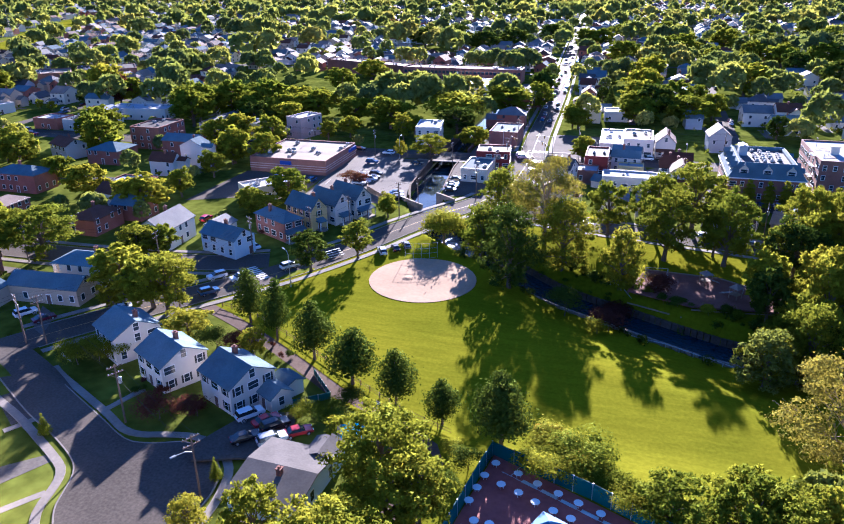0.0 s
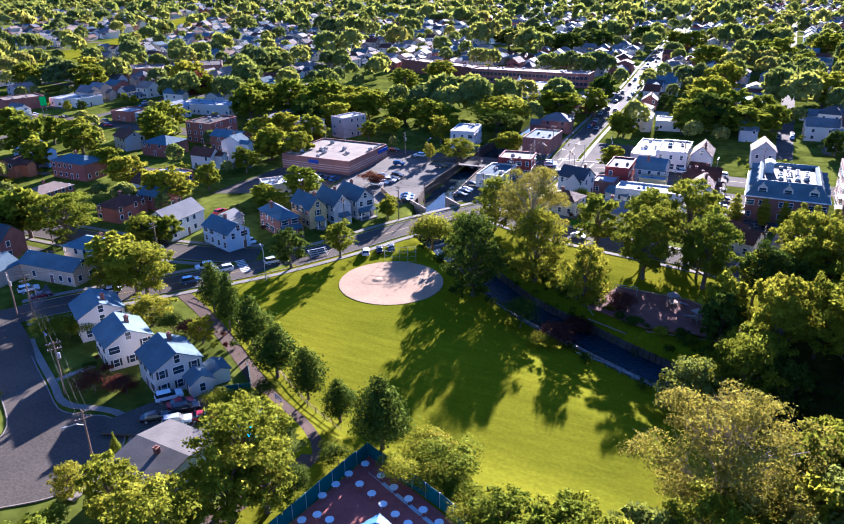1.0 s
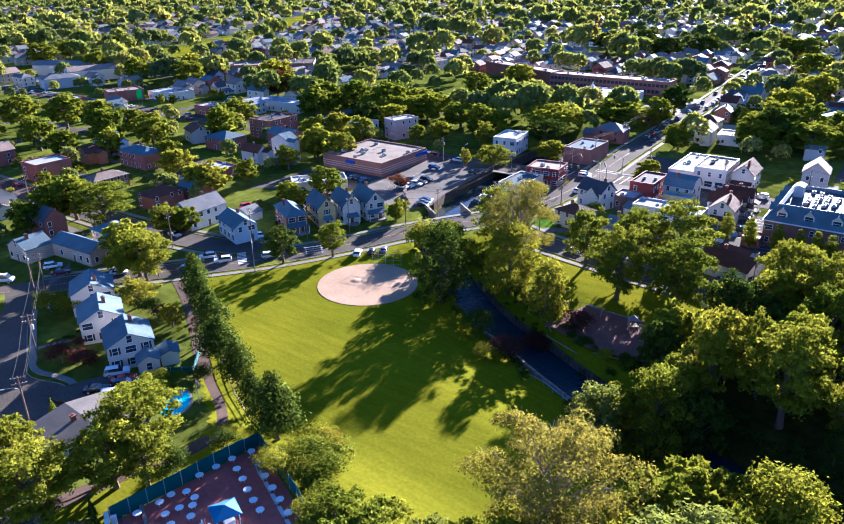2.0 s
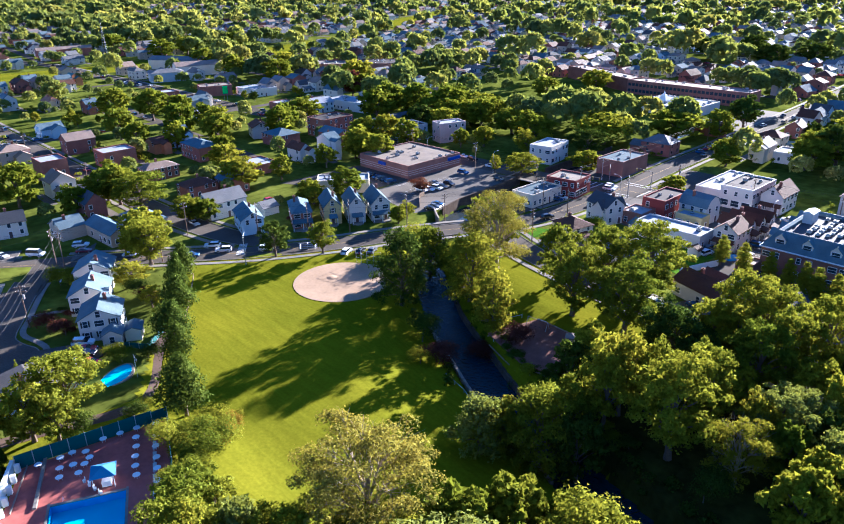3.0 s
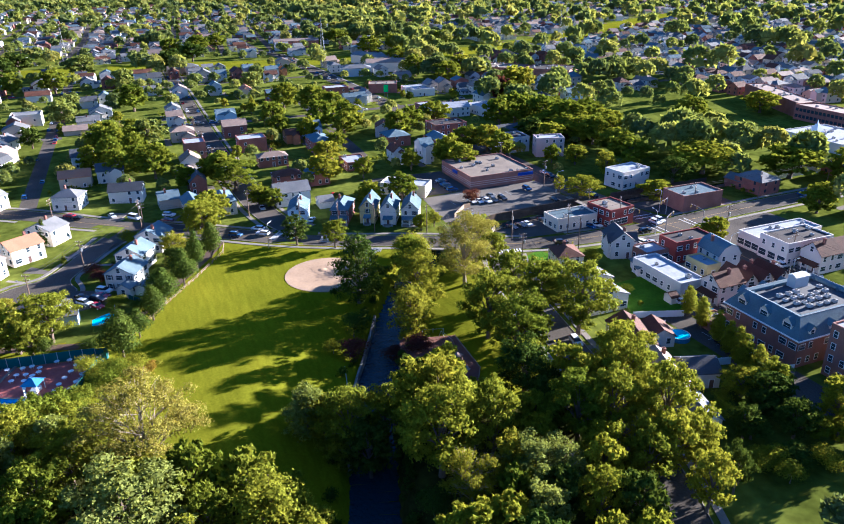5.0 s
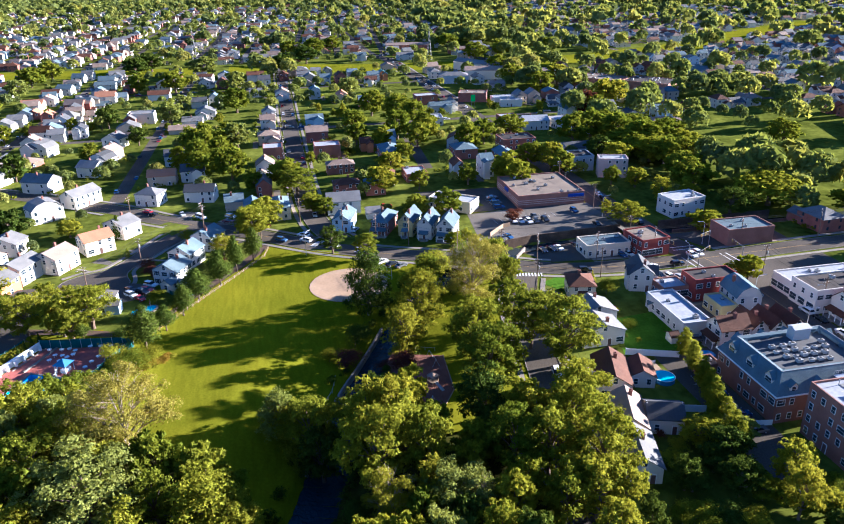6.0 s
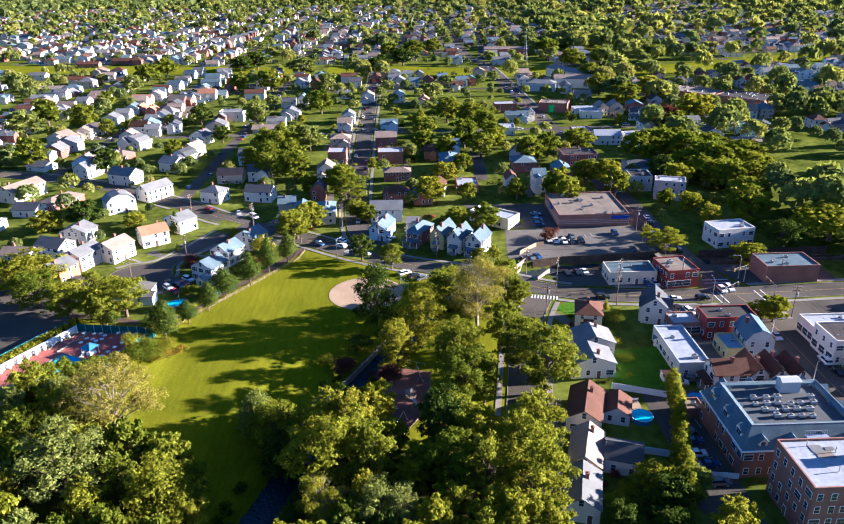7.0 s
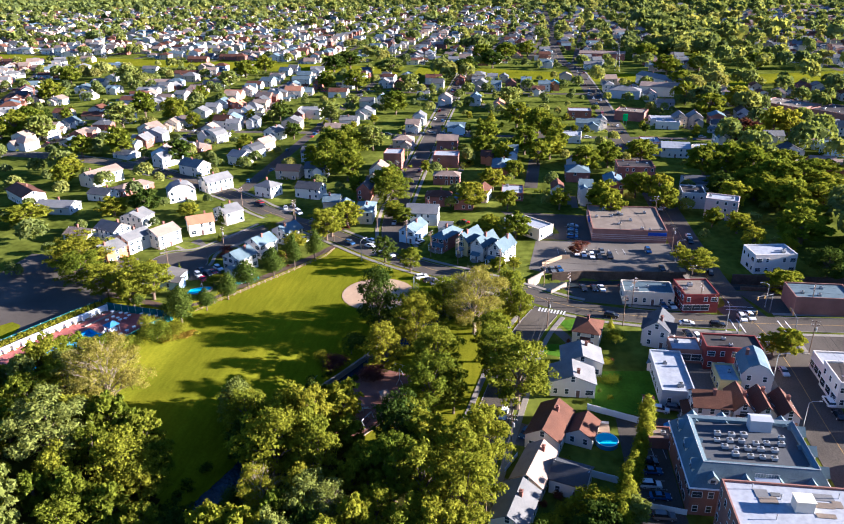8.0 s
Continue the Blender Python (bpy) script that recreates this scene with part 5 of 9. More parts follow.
tree(-139.5, 221.8, 11.3, 12.0, "broad", "mid", 1)
tree(-136.8, 204.5, 10.2, 10.2, "broad", "mid", 1)
tree(-222.9, 202.7, 14.6, 17.7, "broad", "light", 1)
tree(-134.2, 181.4, 10.2, 9.3, "broad", "mid", 1)
tree(-64.7, 179.5, 6.7, 6.8, "broad", "light", 1)
tree(-84.3, 208.3, 4.7, 5.1, "shrub", "maroon", 1)
tree(-145.3, 280.4, 14.6, 15.7, "broad", "light", 1)
tree(-102.6, 295.4, 15.0, 22.4, "broad", "mid", 1)
tree(-77.9, 315.0, 15.0, 27.2, "willow", "light", 1)
tree(-60.3, 275.4, 10.2, 14.4, "broad", "light", 1)
tree(-57.6, 342.4, 15.0, 28.8, "broad", "mid", 1)
tree(-43.5, 355.3, 14.6, 14.8, "broad", "mid", 1)
tree(-21.7, 315.6, 9.0, 14.4, "broad", "mid", 1)
tree(5.3, 377.1, 14.1, 24.0, "broad", "light", 1)
tree(4.3, 332.6, 13.6, 21.5, "broad", "mid", 1)
tree(25.3, 337.7, 13.6, 26.7, "broad", "mid", 1)
tree(-10.2, 372.7, 9.4, 7.2, "cone", "dark", 1)
tree(-145.6, 319.6, 13.2, 23.3, "broad", "mid", 1)
tree(-159.4, 324.3, 13.2, 20.8, "broad", "light", 1)
tree(-191.6, 333.9, 13.2, 21.8, "broad", "mid", 1)
tree(-206.6, 321.6, 13.2, 21.4, "broad", "mid", 1)
tree(-214.2, 306.5, 14.6, 17.8, "broad", "mid", 1)
tree(-158.8, 294.1, 13.2, 16.5, "broad", "light", 1)
tree(-113.8, 274.7, 10.2, 11.3, "broad", "light", 1)
tree(-162.3, 435.4, 13.6, 22.9, "broad", "light", 1)
tree(-161.8, 383.9, 14.6, 20.5, "broad", "mid", 1)
tree(21.9, 218.3, 8.5, 4.2, "poplar", "light")
tree(28.5, 216.9, 8.5, 4.1, "poplar", "light")
tree(35.7, 214.9, 8.5, 3.9, "poplar", "light")
tree(40.6, 213.2, 8.5, 3.8, "poplar", "light")
tree(44.9, 212.0, 9.4, 4.1, "poplar", "light")
tree(48.4, 210.4, 9.4, 4.3, "poplar", "light")
tree(52.6, 209.5, 9.4, 4.2, "poplar", "light")
tree(57.3, 208.2, 9.4, 4.1, "poplar", "light")
tree(60.7, 207.5, 9.4, 4.1, "poplar", "light")
tree(55.3, 203.0, 7.6, 10.9, "broad", "light")
tree(-16.9, 215.5, 6.6, 6.9, "shrub", "mid")
tree(-4.8, 211.7, 2.8, 4.0, "shrub", "gold")
tree(3.5, 211.3, 2.8, 6.3, "shrub", "mid")
tree(-24.8, 232.3, 3.8, 2.1, "cone", "light")
tree(-15.7, 258.8, 7.6, 10.2, "broad", "light")
tree(-26.3, 215.1, 3.8, 2.5, "cone", "light")
tree(-151.6, 249.8, 14.6, 16.3, "broad", "gold", 1)
tree(-71.6, 249.1, 10.1, 16.2, "broad", "light")
tree(-89.7, 273.7, 12.6, 10.1, "broad", "light")
tree(-88.4, 285.3, 10.1, 8.9, "broad", "light")
tree(-88.5, 210.6, 4.7, 6.8, "shrub", "maroon")
tree(-81.8, 245.7, 7.6, 5.4, "broad", "gold")
tree(-120.4, 266.6, 9.0, 8.6, "broad", "mid", 1)
tree(-127.7, 225.7, 13.6, 12.8, "broad", "light", 1)
tree(-101.1, 172.7, 6.7, 12.1, "broad", "mid", 1)
tree(-66.8, 185.2, 6.4, 5.7, "broad", "light")
tree(-104.5, 114.7, 12.4, 15.0, "broad", "light", 1)
tree(-103.7, 60.3, 8.5, 6.6, "cone", "dark", 1)
tree(-111.6, 20.6, 12.4, 14.6, "broad", "dark", 1)
tree(-48.9, 27.7, 14.7, 26.3, "broad", "gold")
tree(-107.4, 7.3, 9.0, 15.8, "broad", "gold", 1)
tree(-163.1, -48.3, 12.4, 15.6, "broad", "light", 1)
tree(-92.1, -23.6, 10.2, 20.4, "broad", "light", 1)
tree(-154.4, 123.0, 13.6, 17.2, "broad", "mid", 1)
tree(-108.5, 42.0, 7.9, 10.4, "broad", "light", 1)
tree(-111.1, 137.8, 9.0, 10.1, "broad", "mid", 1)
tree(-169.0, 322.4, 10.2, 16.6, "broad", "light", 1)
tree(-169.6, 298.1, 14.1, 25.1, "broad", "mid", 1)
tree(-151.5, 302.0, 15.0, 29.1, "broad", "light", 1)
tree(-160.9, 279.1, 13.2, 16.5, "broad", "dark", 1)
tree(-121.4, 303.4, 13.6, 21.8, "broad", "mid", 1)
tree(-71.5, 293.4, 12.6, 18.8, "broad", "dark")
tree(50.0, 176.1, 18.4, 14.7, "broad", "light")
tree(69.2, 173.0, 15.8, 11.8, "broad", "light")
tree(78.8, 172.0, 13.7, 9.0, "broad", "light")
tree(70.1, 166.6, 13.7, 10.5, "broad", "mid")
tree(61.0, 204.2, 10.1, 10.9, "broad", "dark")
tree(66.2, 192.5, 8.9, 6.9, "broad", "dark")
tree(70.0, 201.5, 10.1, 9.1, "broad", "dark")
tree(70.0, 212.6, 12.6, 9.3, "broad", "light")
tree(77.8, 208.4, 13.9, 8.7, "broad", "gold")
tree(74.5, 189.7, 4.7, 6.4, "shrub", "mid")
tree(55.9, 197.0, 3.8, 3.7, "shrub", "light")
tree(78.6, 200.1, 5.6, 6.4, "shrub", "gold")
tree(79.1, 190.5, 4.7, 6.2, "shrub", "mid")
tree(77.2, 179.3, 11.4, 6.2, "broad", "dark")
tree(75.7, 152.5, 15.1, 8.8, "broad", "light")
tree(67.2, 150.9, 13.7, 10.7, "open", "silver")
tree(74.2, 143.2, 13.7, 8.9, "broad", "silver")
tree(62.3, 144.0, 13.9, 7.8, "broad", "gold")
tree(56.9, 168.4, 18.4, 12.2, "broad", "mid")
tree(87.5, 161.5, 5.6, 6.2, "shrub", "gold")
tree(46.7, 141.9, 18.4, 8.5, "broad", "mid")
tree(66.2, 118.9, 12.6, 11.0, "broad", "dark")
tree(72.8, 98.3, 13.7, 11.9, "broad", "mid")
tree(50.3, 106.8, 11.4, 9.5, "broad", "mid")
tree(69.1, 112.4, 13.9, 10.8, "broad", "mid")
tree(67.1, 104.3, 13.2, 9.6, "broad", "mid", 1)
tree(71.5, 82.4, 14.8, 13.0, "broad", "silver", 1)
tree(45.3, 53.8, 14.9, 12.8, "broad", "light", 1)
tree(62.5, 72.2, 13.1, 8.6, "broad", "mid", 1)
tree(67.4, 64.8, 13.7, 9.8, "broad", "mid", 1)
tree(54.6, 61.7, 13.5, 11.5, "broad", "silver", 1)
tree(43.8, 92.8, 14.9, 10.8, "broad", "mid", 1)
tree(42.1, 60.6, 14.8, 8.9, "broad", "mid", 1)
tree(33.7, 55.7, 12.7, 9.1, "broad", "light", 1)
tree(47.9, 69.1, 13.4, 11.0, "broad", "mid", 1)
tree(56.1, 55.5, 14.5, 10.6, "broad", "mid", 1)
tree(47.8, 63.1, 12.2, 8.2, "broad", "light", 1)
tree(66.8, 88.8, 12.2, 7.6, "broad", "mid", 1)
tree(38.3, 51.2, 13.4, 10.7, "broad", "mid", 1)
tree(43.3, 84.9, 13.9, 10.9, "broad", "light", 1)
tree(66.2, 97.0, 13.9, 9.1, "broad", "mid", 1)
tree(74.3, 72.9, 13.3, 9.9, "broad", "mid", 1)
tree(77.7, 89.5, 12.6, 9.4, "broad", "silver", 1)
tree(66.7, 77.0, 14.6, 11.1, "broad", "light", 1)
tree(25.3, 70.9, 13.0, 9.3, "broad", "silver", 1)
tree(46.4, 102.2, 13.7, 11.5, "broad", "mid", 1)
tree(32.2, 62.6, 15.2, 9.1, "broad", "silver", 1)
tree(85.2, 154.9, 13.0, 7.5, "broad", "light", 1)
tree(71.5, 147.7, 13.0, 8.3, "broad", "dark", 1)
tree(40.8, 148.6, 11.1, 9.5, "broad", "mid", 1)
tree(74.0, 130.3, 14.4, 10.7, "broad", "light", 1)
tree(69.3, 157.3, 14.2, 8.6, "broad", "light", 1)
tree(30.2, 144.9, 13.6, 10.6, "broad", "light", 1)
tree(50.6, 155.5, 12.5, 9.6, "broad", "mid", 1)
tree(80.2, 138.2, 13.4, 11.8, "broad", "dark", 1)
tree(80.5, 132.7, 12.6, 7.9, "broad", "light", 1)
tree(68.1, 141.4, 13.0, 7.8, "broad", "mid", 1)
tree(55.0, 153.0, 10.7, 8.2, "broad", "light", 1)
tree(30.2, 138.9, 13.2, 9.5, "broad", "dark", 1)
tree(78.9, 157.6, 13.5, 9.8, "broad", "dark", 1)
tree(84.7, 148.0, 12.8, 8.5, "broad", "light", 1)
tree(73.7, 136.8, 12.8, 9.1, "broad", "light", 1)
tree(46.0, 159.2, 11.7, 8.6, "broad", "dark", 1)
tree(17.5, 67.5, 13.5, 12.0, "broad", "mid")
tree(-24.5, 60.0, 12.5, 12.5, "broad", "light")
tree(25.5, 63.0, 15.0, 12.0, "broad", "light")
tree(58.4, 106.4, 13.0, 15.0, "broad", "light")

# ---- the wider town: streets, houses, trees and the open strip under the pylons ----
STRIP = [(-700, -700), (-640, -480), (-560, -24), (-550, 125), (-525, 215), (-512, 340), (-515, 390), (-555, 520), (-600, 610), (-700, 760), (-800, 950)]
WOODS = [(-150, 304, 28), (-110, 317, 28), (-75, 335, 26), (-20, 470, 30), (30, 540, 30), (-150, 480, 30), (-90, 475, 30), (-470, 330, 26), (-700, 350, 50), (-360, 330, 30), (-250, 330, 30), (-640, 30, 34), (-900, 420, 50), (60, 420, 28)]


SQUARES = [(-134, -64, 178, 247), (-64, -30, 190, 305), (-34, 75, 215, 305), (-185, -55, 372, 470), (-185, -138, 325, 385), (-30, 40, 196, 232), (-40, 75, 165, 300), (-118, -25, 45, 100)]
HAND_ROADS = [PARK_STREET, MAIN_STREET, SECOND_STREET, CUL_DE_SAC, ROAD_A]


def in_sight(x, y):
    """The stretch of the plan that the town fills."""
    return x < 0.3 * y + 45 and y > 130 + 0.81 * (x - 169) and math.hypot(x, y) < 1650


def open_ground(x, y, r, for_tree=False):
    if inside(x, y, PARK_RING) or from_line(x, y, STRIP)[0] < 27 + r:
        return False
    if any(a - r < x < b + r and c - r < y < d + r for a, b, c, d in SQUARES):
        return False
    return all(from_line(x, y, l)[0] > (5.5 if for_tree else 7.5) + r for l in HAND_ROADS)


streets = []
for y0, x0, x1 in ((-107, -222, -1300), (-28, -192, -1400), (51, -146, -1450), (192, -168, -330), (330, -150, -1450)):
    streets.append(((x0, y0), (x1, y0 + 8)))
for k in range(6, 12):  # streets running west beyond the works
    streets.append(((40, 130 + 58.5 * k), (-1500, 150 + 58.5 * k)))
for k in range(12, 24):
    y0 = 130 + 58.5 * k
    streets.append(((330, y0), (-1100, y0 + 20)))
for k in range(-16, 7):  # close rows beyond the open strip
    streets.append(((-605, -60 + 50 * k), (-1500, -10 + 56 * k)))
for x0 in (-272, -425, -760, -980, -1220):
    streets.append(((x0, -50), (x0 - 20, 1000)))
for x0 in (41, 110):
    streets.append(((x0, 300), (x0 + 14, 1300)))
for k in range(3, 14):  # the slanting streets beyond the club
    c, s = math.cos(radians(205)), math.sin(radians(205))
    ox, oy = -150 - k * 10 - 62 * k * s * -0.4, 20 - 62 * k
    streets.append(((ox, oy), (ox + 420 * c, oy + 420 * s)))

rng = random.Random(11)
far_road = Geo()
for (ax, ay), (bx, by) in streets:
    ribbon([(ax + (bx - ax) * i / 40, ay + (by - ay) * i / 40) for i in range(41)], 3.2, -3.2, 0.012 + rng.uniform(0, 0.006), 0.01, far_road)
tagged(part("road", far_road, ASPHALT), "narrow asphalt streets between the houses", "road", kind="structure")

tagged(part("grass_strip", ribbon(curve_through(STRIP, 20), 25, -25, 0.02, 0.01), GRASS), "open mown grass strip under the pylons", "grass", kind="structure")

WALL_PICK = ["white"] * 7 + ["cream"] * 4 + ["grey"] * 3 + ["tan"] * 4 + ["brick"] * 4 + ["blue"]
ROOF_PICK = ["grey"] * 5 + ["slate"] * 4 + ["brown"] * 4 + ["tan"] * 4 + ["dark"] * 2
WALL_SLOTS, ROOF_SLOTS = list(WALLS), list(ROOFS)
far_houses, GARDEN_SHRUBS, HOUSE_PLOTS = Geo(), [], []
FAR_MATS = [WALLS[k] for k in WALL_SLOTS] + [ROOFS[k] for k in ROOF_SLOTS] + [GLASS, TRIM]


def house_forms(w, d, eave, kind, rise):
    """Walls and roof of a plain house, and for most those of a lower wing under a gable of its own."""
    forms = [wall_shell(w, d, eave, kind, rise)]
    if rng.random() < 0.7 and kind != "flat":
        w2, d2, low = w * rng.uniform(0.42, 0.6), d * rng.uniform(0.4, 0.6), eave if rng.random() < 0.4 else eave * rng.uniform(0.55, 0.75)
        m = pose(rng.choice((-1, 1)) * w * 0.2, rng.choice((-1, -1, 1)) * (d / 2 + d2 * 0.15), 0)
        wing = wall_shell(w2, d2, low, "gy", min(rise, w2 * 0.3))
        for g in wing:
            g.v = [tuple(m @ Vector(p)) for p in g.v]
        forms.append(wing)
    return forms


def far_house(x, y, turn, w, d, eave, rise, kind, wall, roof):
    m = pose(x, y, 0.0, 0, 0, turn)
    for g, slot in ((g, slot) for form in house_forms(w, d, eave, kind, rise) for g, slot in zip(form, (WALL_SLOTS.index(wall), len(WALL_SLOTS) + ROOF_SLOTS.index(roof)))):
        k = len(far_houses.v)
        far_houses.v += [tuple(m @ Vector(p)) for p in g.v]
        far_houses.f += [tuple(i + k for i in f) for f in g.f]
        far_houses.m += [slot] * len(g.f)
    if math.hypot(x, y) < 800:
        for side in range(4):
            length, off = (w, d / 2) if side % 2 == 0 else (d, w / 2)
            t = m @ pose(0, 0, 0, 0, 0, 90 * side)
            for u in (-0.26, 0.26):
                for z in ((1.0, 3.7) if eave > 4.4 else (1.0,)):
                    q = [t @ Vector((u * length + a, -off - 0.05, z + b)) for a, b in ((-0.5, 0), (0.5, 0), (0.5, 1.3), (-0.5, 1.3))]
                    far_houses.face(q, len(FAR_MATS) - 2)


def town_house(x, y, turn, w, d, eave, rise, kind, wall, roof):
    """A house of the middle distance with its wall, roof, chimney and windows."""
    ob = holder("house", pose(x, y, 0, 0, 0, turn), f"{SHAPE_WORD[kind]} {HOUSE_WORD[wall]} house with a {ROOF_WORD[roof]}", "house", "houses of the town")
    for (body, top), names in zip(house_forms(w, d, eave, kind, rise), (("wall", "roof"), ("wing", "wing_roof"))):
        part(names[0], body, WALLS[wall], ob)
        part(names[1], top, ROOFS[roof], ob)
    if rng.random() < 0.6 and kind != "flat":
        chimney(ob, rng.uniform(-1, 1), rng.uniform(-1, 1), eave + 0.4, eave + rise + 0.7, 0.6)
    for side in range(4):
        length, off = (w, d / 2) if side % 2 == 0 else (d, w / 2)
        for u in (-0.27, 0.27):
            for z in ((0.9, 3.5) if eave > 4.4 else (0.9,)):
                if rng.random() < (0.55 if math.cos(radians(turn + 90 * side - 90)) > -0.5 else 0.0):
                    part("window", PLAIN_WINDOW, [], ob, at=pose(0, 0, 0, 0, 0, 90 * side) @ pose(u * length, -off, z))
    taken.append((x, y, 0.42 * max(w, d)))
    HOUSE_PLOTS.append((x, y, turn, w, d))
    GARDEN_SHRUBS.extend((x + rng.uniform(-11, 11), y + rng.uniform(-11, 11), rng.uniform(0.5, 1.5), rng.uniform(0.7, 1.8), rng.uniform(0.6, 1.6)) for _ in range(9))


def fill_streets():
    near = 0
    for (ax, ay), (bx, by) in streets + [((-110, 132), (-1100, 130)), ((-160, 250), (-1300, 236)), ((-36, 310), (-56, 1150))]:
        length = math.hypot(bx - ax, by - ay)
        ux, uy = (bx - ax) / length, (by - ay) / length
        turn = math.degrees(math.atan2(uy, ux))
        for side in (1, -1):
            s = 8.0
            while s < length - 8:
                w = rng.uniform(7.2, 11.0)
                x, y = ax + ux * s - uy * side * rng.uniform(12.5, 18), ay + uy * s + ux * side * rng.uniform(12.5, 18)
                s += w + rng.uniform(1.8, 5.5) + (rng.random() < (0.12 if ax > -600 else 0.4)) * rng.uniform(5, 20)
                far = math.hypot(x, y)
                if -420 < x and 15 < y < 300 or not in_sight(x, y) or not open_ground(x, y, 4.5) or not free(x, y, 5.0) or noise.noise((x * 0.012, y * 0.012, 7.0)) > (0.44 if y > 300 and far < 800 else 0.48 if far < 800 else 0.57):
                    continue
                if any(math.hypot(x - a, y - b) < r * 0.9 for a, b, r in WOODS) or from_any_street(x, y) < 9:
                    continue
                tall = rng.random() < 0.75
                kind = rng.choice(["gx", "gy", "gy", "hip"])
                args = (x, y, turn + (180 if side > 0 else 0) + rng.uniform(-9, 9), w, rng.uniform(8, 13), rng.uniform(5.3, 6.6) if tall else 3.4, rng.uniform(1.8, 3.2), kind, rng.choice(WALL_PICK), rng.choice(ROOF_PICK))
                if x > -330 and y < 330 and near < 20:
                    town_house(*args)
                    near += 1
                else:
                    far_house(*args)
                    taken.append((x, y, 5.0))
                if far < 520:
                    GARDEN_SHRUBS.extend((x + rng.uniform(-8, 8), y + rng.uniform(-8, 8), rng.uniform(0.5, 1.5), rng.uniform(0.6, 1.5), rng.uniform(0.6, 1.5)) for _ in range(4))
                if rng.random() < 0.35 and far < 900:  # a garage behind
                    gx, gy = x - uy * side * 10, y + ux * side * 10
                    if free(gx, gy, 2.8) and open_ground(gx, gy, 3):
                        far_house(gx, gy, turn, 3.6, 5.5, 2.4, 1.2, "gy", "white", rng.choice(ROOF_PICK))
                        taken.append((gx, gy, 2.8))




def from_any_street(x, y):
    best = 1e9
    for (ax, ay), (bx, by) in streets:
        dx, dy = bx - ax, by - ay
        k = min(1.0, max(0.0, ((x - ax) * dx + (y - ay) * dy) / (dx * dx + dy * dy)))
        best = min(best, math.hypot(x - ax - k * dx, y - ay - k * dy))
    return best


class Grid:
    """Finds what has been placed near a spot quickly."""

    def __init__(self):
        self.cells = {}
        for a in taken:
            self.add(a)

    def add(self, a):
        self.cells.setdefault((int(a[0] // 20), int(a[1] // 20)), []).append(a)

    def clear(self, x, y, r):
        i, j = int(x // 20), int(y // 20)
        return all((x - a) ** 2 + (y - b) ** 2 > (r + c) ** 2 for p in (-1, 0, 1) for q in (-1, 0, 1) for a, b, c in self.cells.get((i + p, j + q), ()))


# larger buildings further off
house(-335, 262, 70, 20, 14, 6, "flat", 0, "brick", "gravel", 1, "shop", "brick shop block with a flat roof", windows=False, category="shop")
house(-430, 300, 75, 36, 16, 7.5, "gx", 2.5, "cream", "tan", 2, "hall", "long cream hall with a tan roof", windows=False, category="building")
house(-472, 304, 30, 48, 13, 7.5, "gx", 2.5, "cream", "grey", 2, "hall", "long cream hall with a pale roof", windows=False, category="building")
house(-644, 272, 80, 48, 14, 7, "gx", 2.0, "brick", "tan", 2, "hall", "long red brick building with a tan roof", windows=False, category="building")
house(-417, 268, 75, 24, 13, 6.5, "hip", 2.2, "grey", "grey", 2, "hall", "grey hall with a hipped roof", windows=False, category="building")
house(-338, 403, 40, 36, 28, 7, "flat", 0, "brown_brick", "tar", 1, "works_hall", "broad brick works with a dark flat roof", windows=False, category="building")
house(-364, 374, 40, 34, 24, 7, "flat", 0, "brown_brick", "gravel", 1, "works_hall", "broad brick works with a pale flat roof", windows=False, category="building")
house(-238, 273, 84, 15, 12, 5.5, "gx", 2.2, "white", "membrane", 2, "shop", "white gabled shop with a bright roof", category="shop")
house(-268, 217, 84, 12.5, 13, 4.2, "flat", 0, "white", "membrane", 1, "shop", category="shop")
house(-310, 282, 80, 14.7, 12, 4.6, "flat", 0, "white", "membrane", 1, "shop", category="shop")
house(-229, 292, 8, 30, 14, 5, "flat", 0, "white", "membrane", 1, "shop", "long white shop with a bright roof", category="shop")
house(-255, 262, 0, 13, 11, 4.6, "flat", 0, "brick", "membrane", 1, "shop", category="shop")
house(-240, 262, 0, 11, 11, 4.6, "flat", 0, "grey", "gravel", 1, "shop", category="shop")
house(-150, 264, -4, 12, 10, 7, "flat", 0, "grey", "tar", 2, "apartment_house", "plain grey two-storey flats", category="building")
lot("sports_ground", [(-759, -531), (-948, -671), (-1095, -461), (-947, -379)], GRASS, 0.05, "wide mown sports ground beyond the town", "sports ground")
lot("running_track", [(-860, -480), (-905, -520), (-1010, -410), (-965, -375)], CLAY, 0.08, "pale clay track beside the sports ground", "track")
school = house(-104, 446, 0, 76, 14, 8, "flat", 0, "brick", "tan", 2, "school", "long two-storey red brick school", windows=False, category="school")
house(-172, 461, -22, 70, 13, 8, "flat", 0, "brick", "tan", 2, "school", "long red brick school wing", windows=False, category="school")
pane = Geo()
pane.box(0, -7.05, 0, 1.9, 0.1, 1.7)
pane = pane.mesh("window", [GLASS])
for k in range(30):
    for z in (1.4, 4.9):
        part("window", pane, [], school, at=pose(-36.2 + k * 2.5, 0, z))
hall = house(-92, 408, 0, 34, 30, 4.6, "flat", 0, "white", "membrane", 1, "market_hall", "low white-roofed shops with a small cupola", windows=False, category="shop")
cupola = Geo()
cupola.box(-6, -4, 4.5, 5, 5, 1.2)
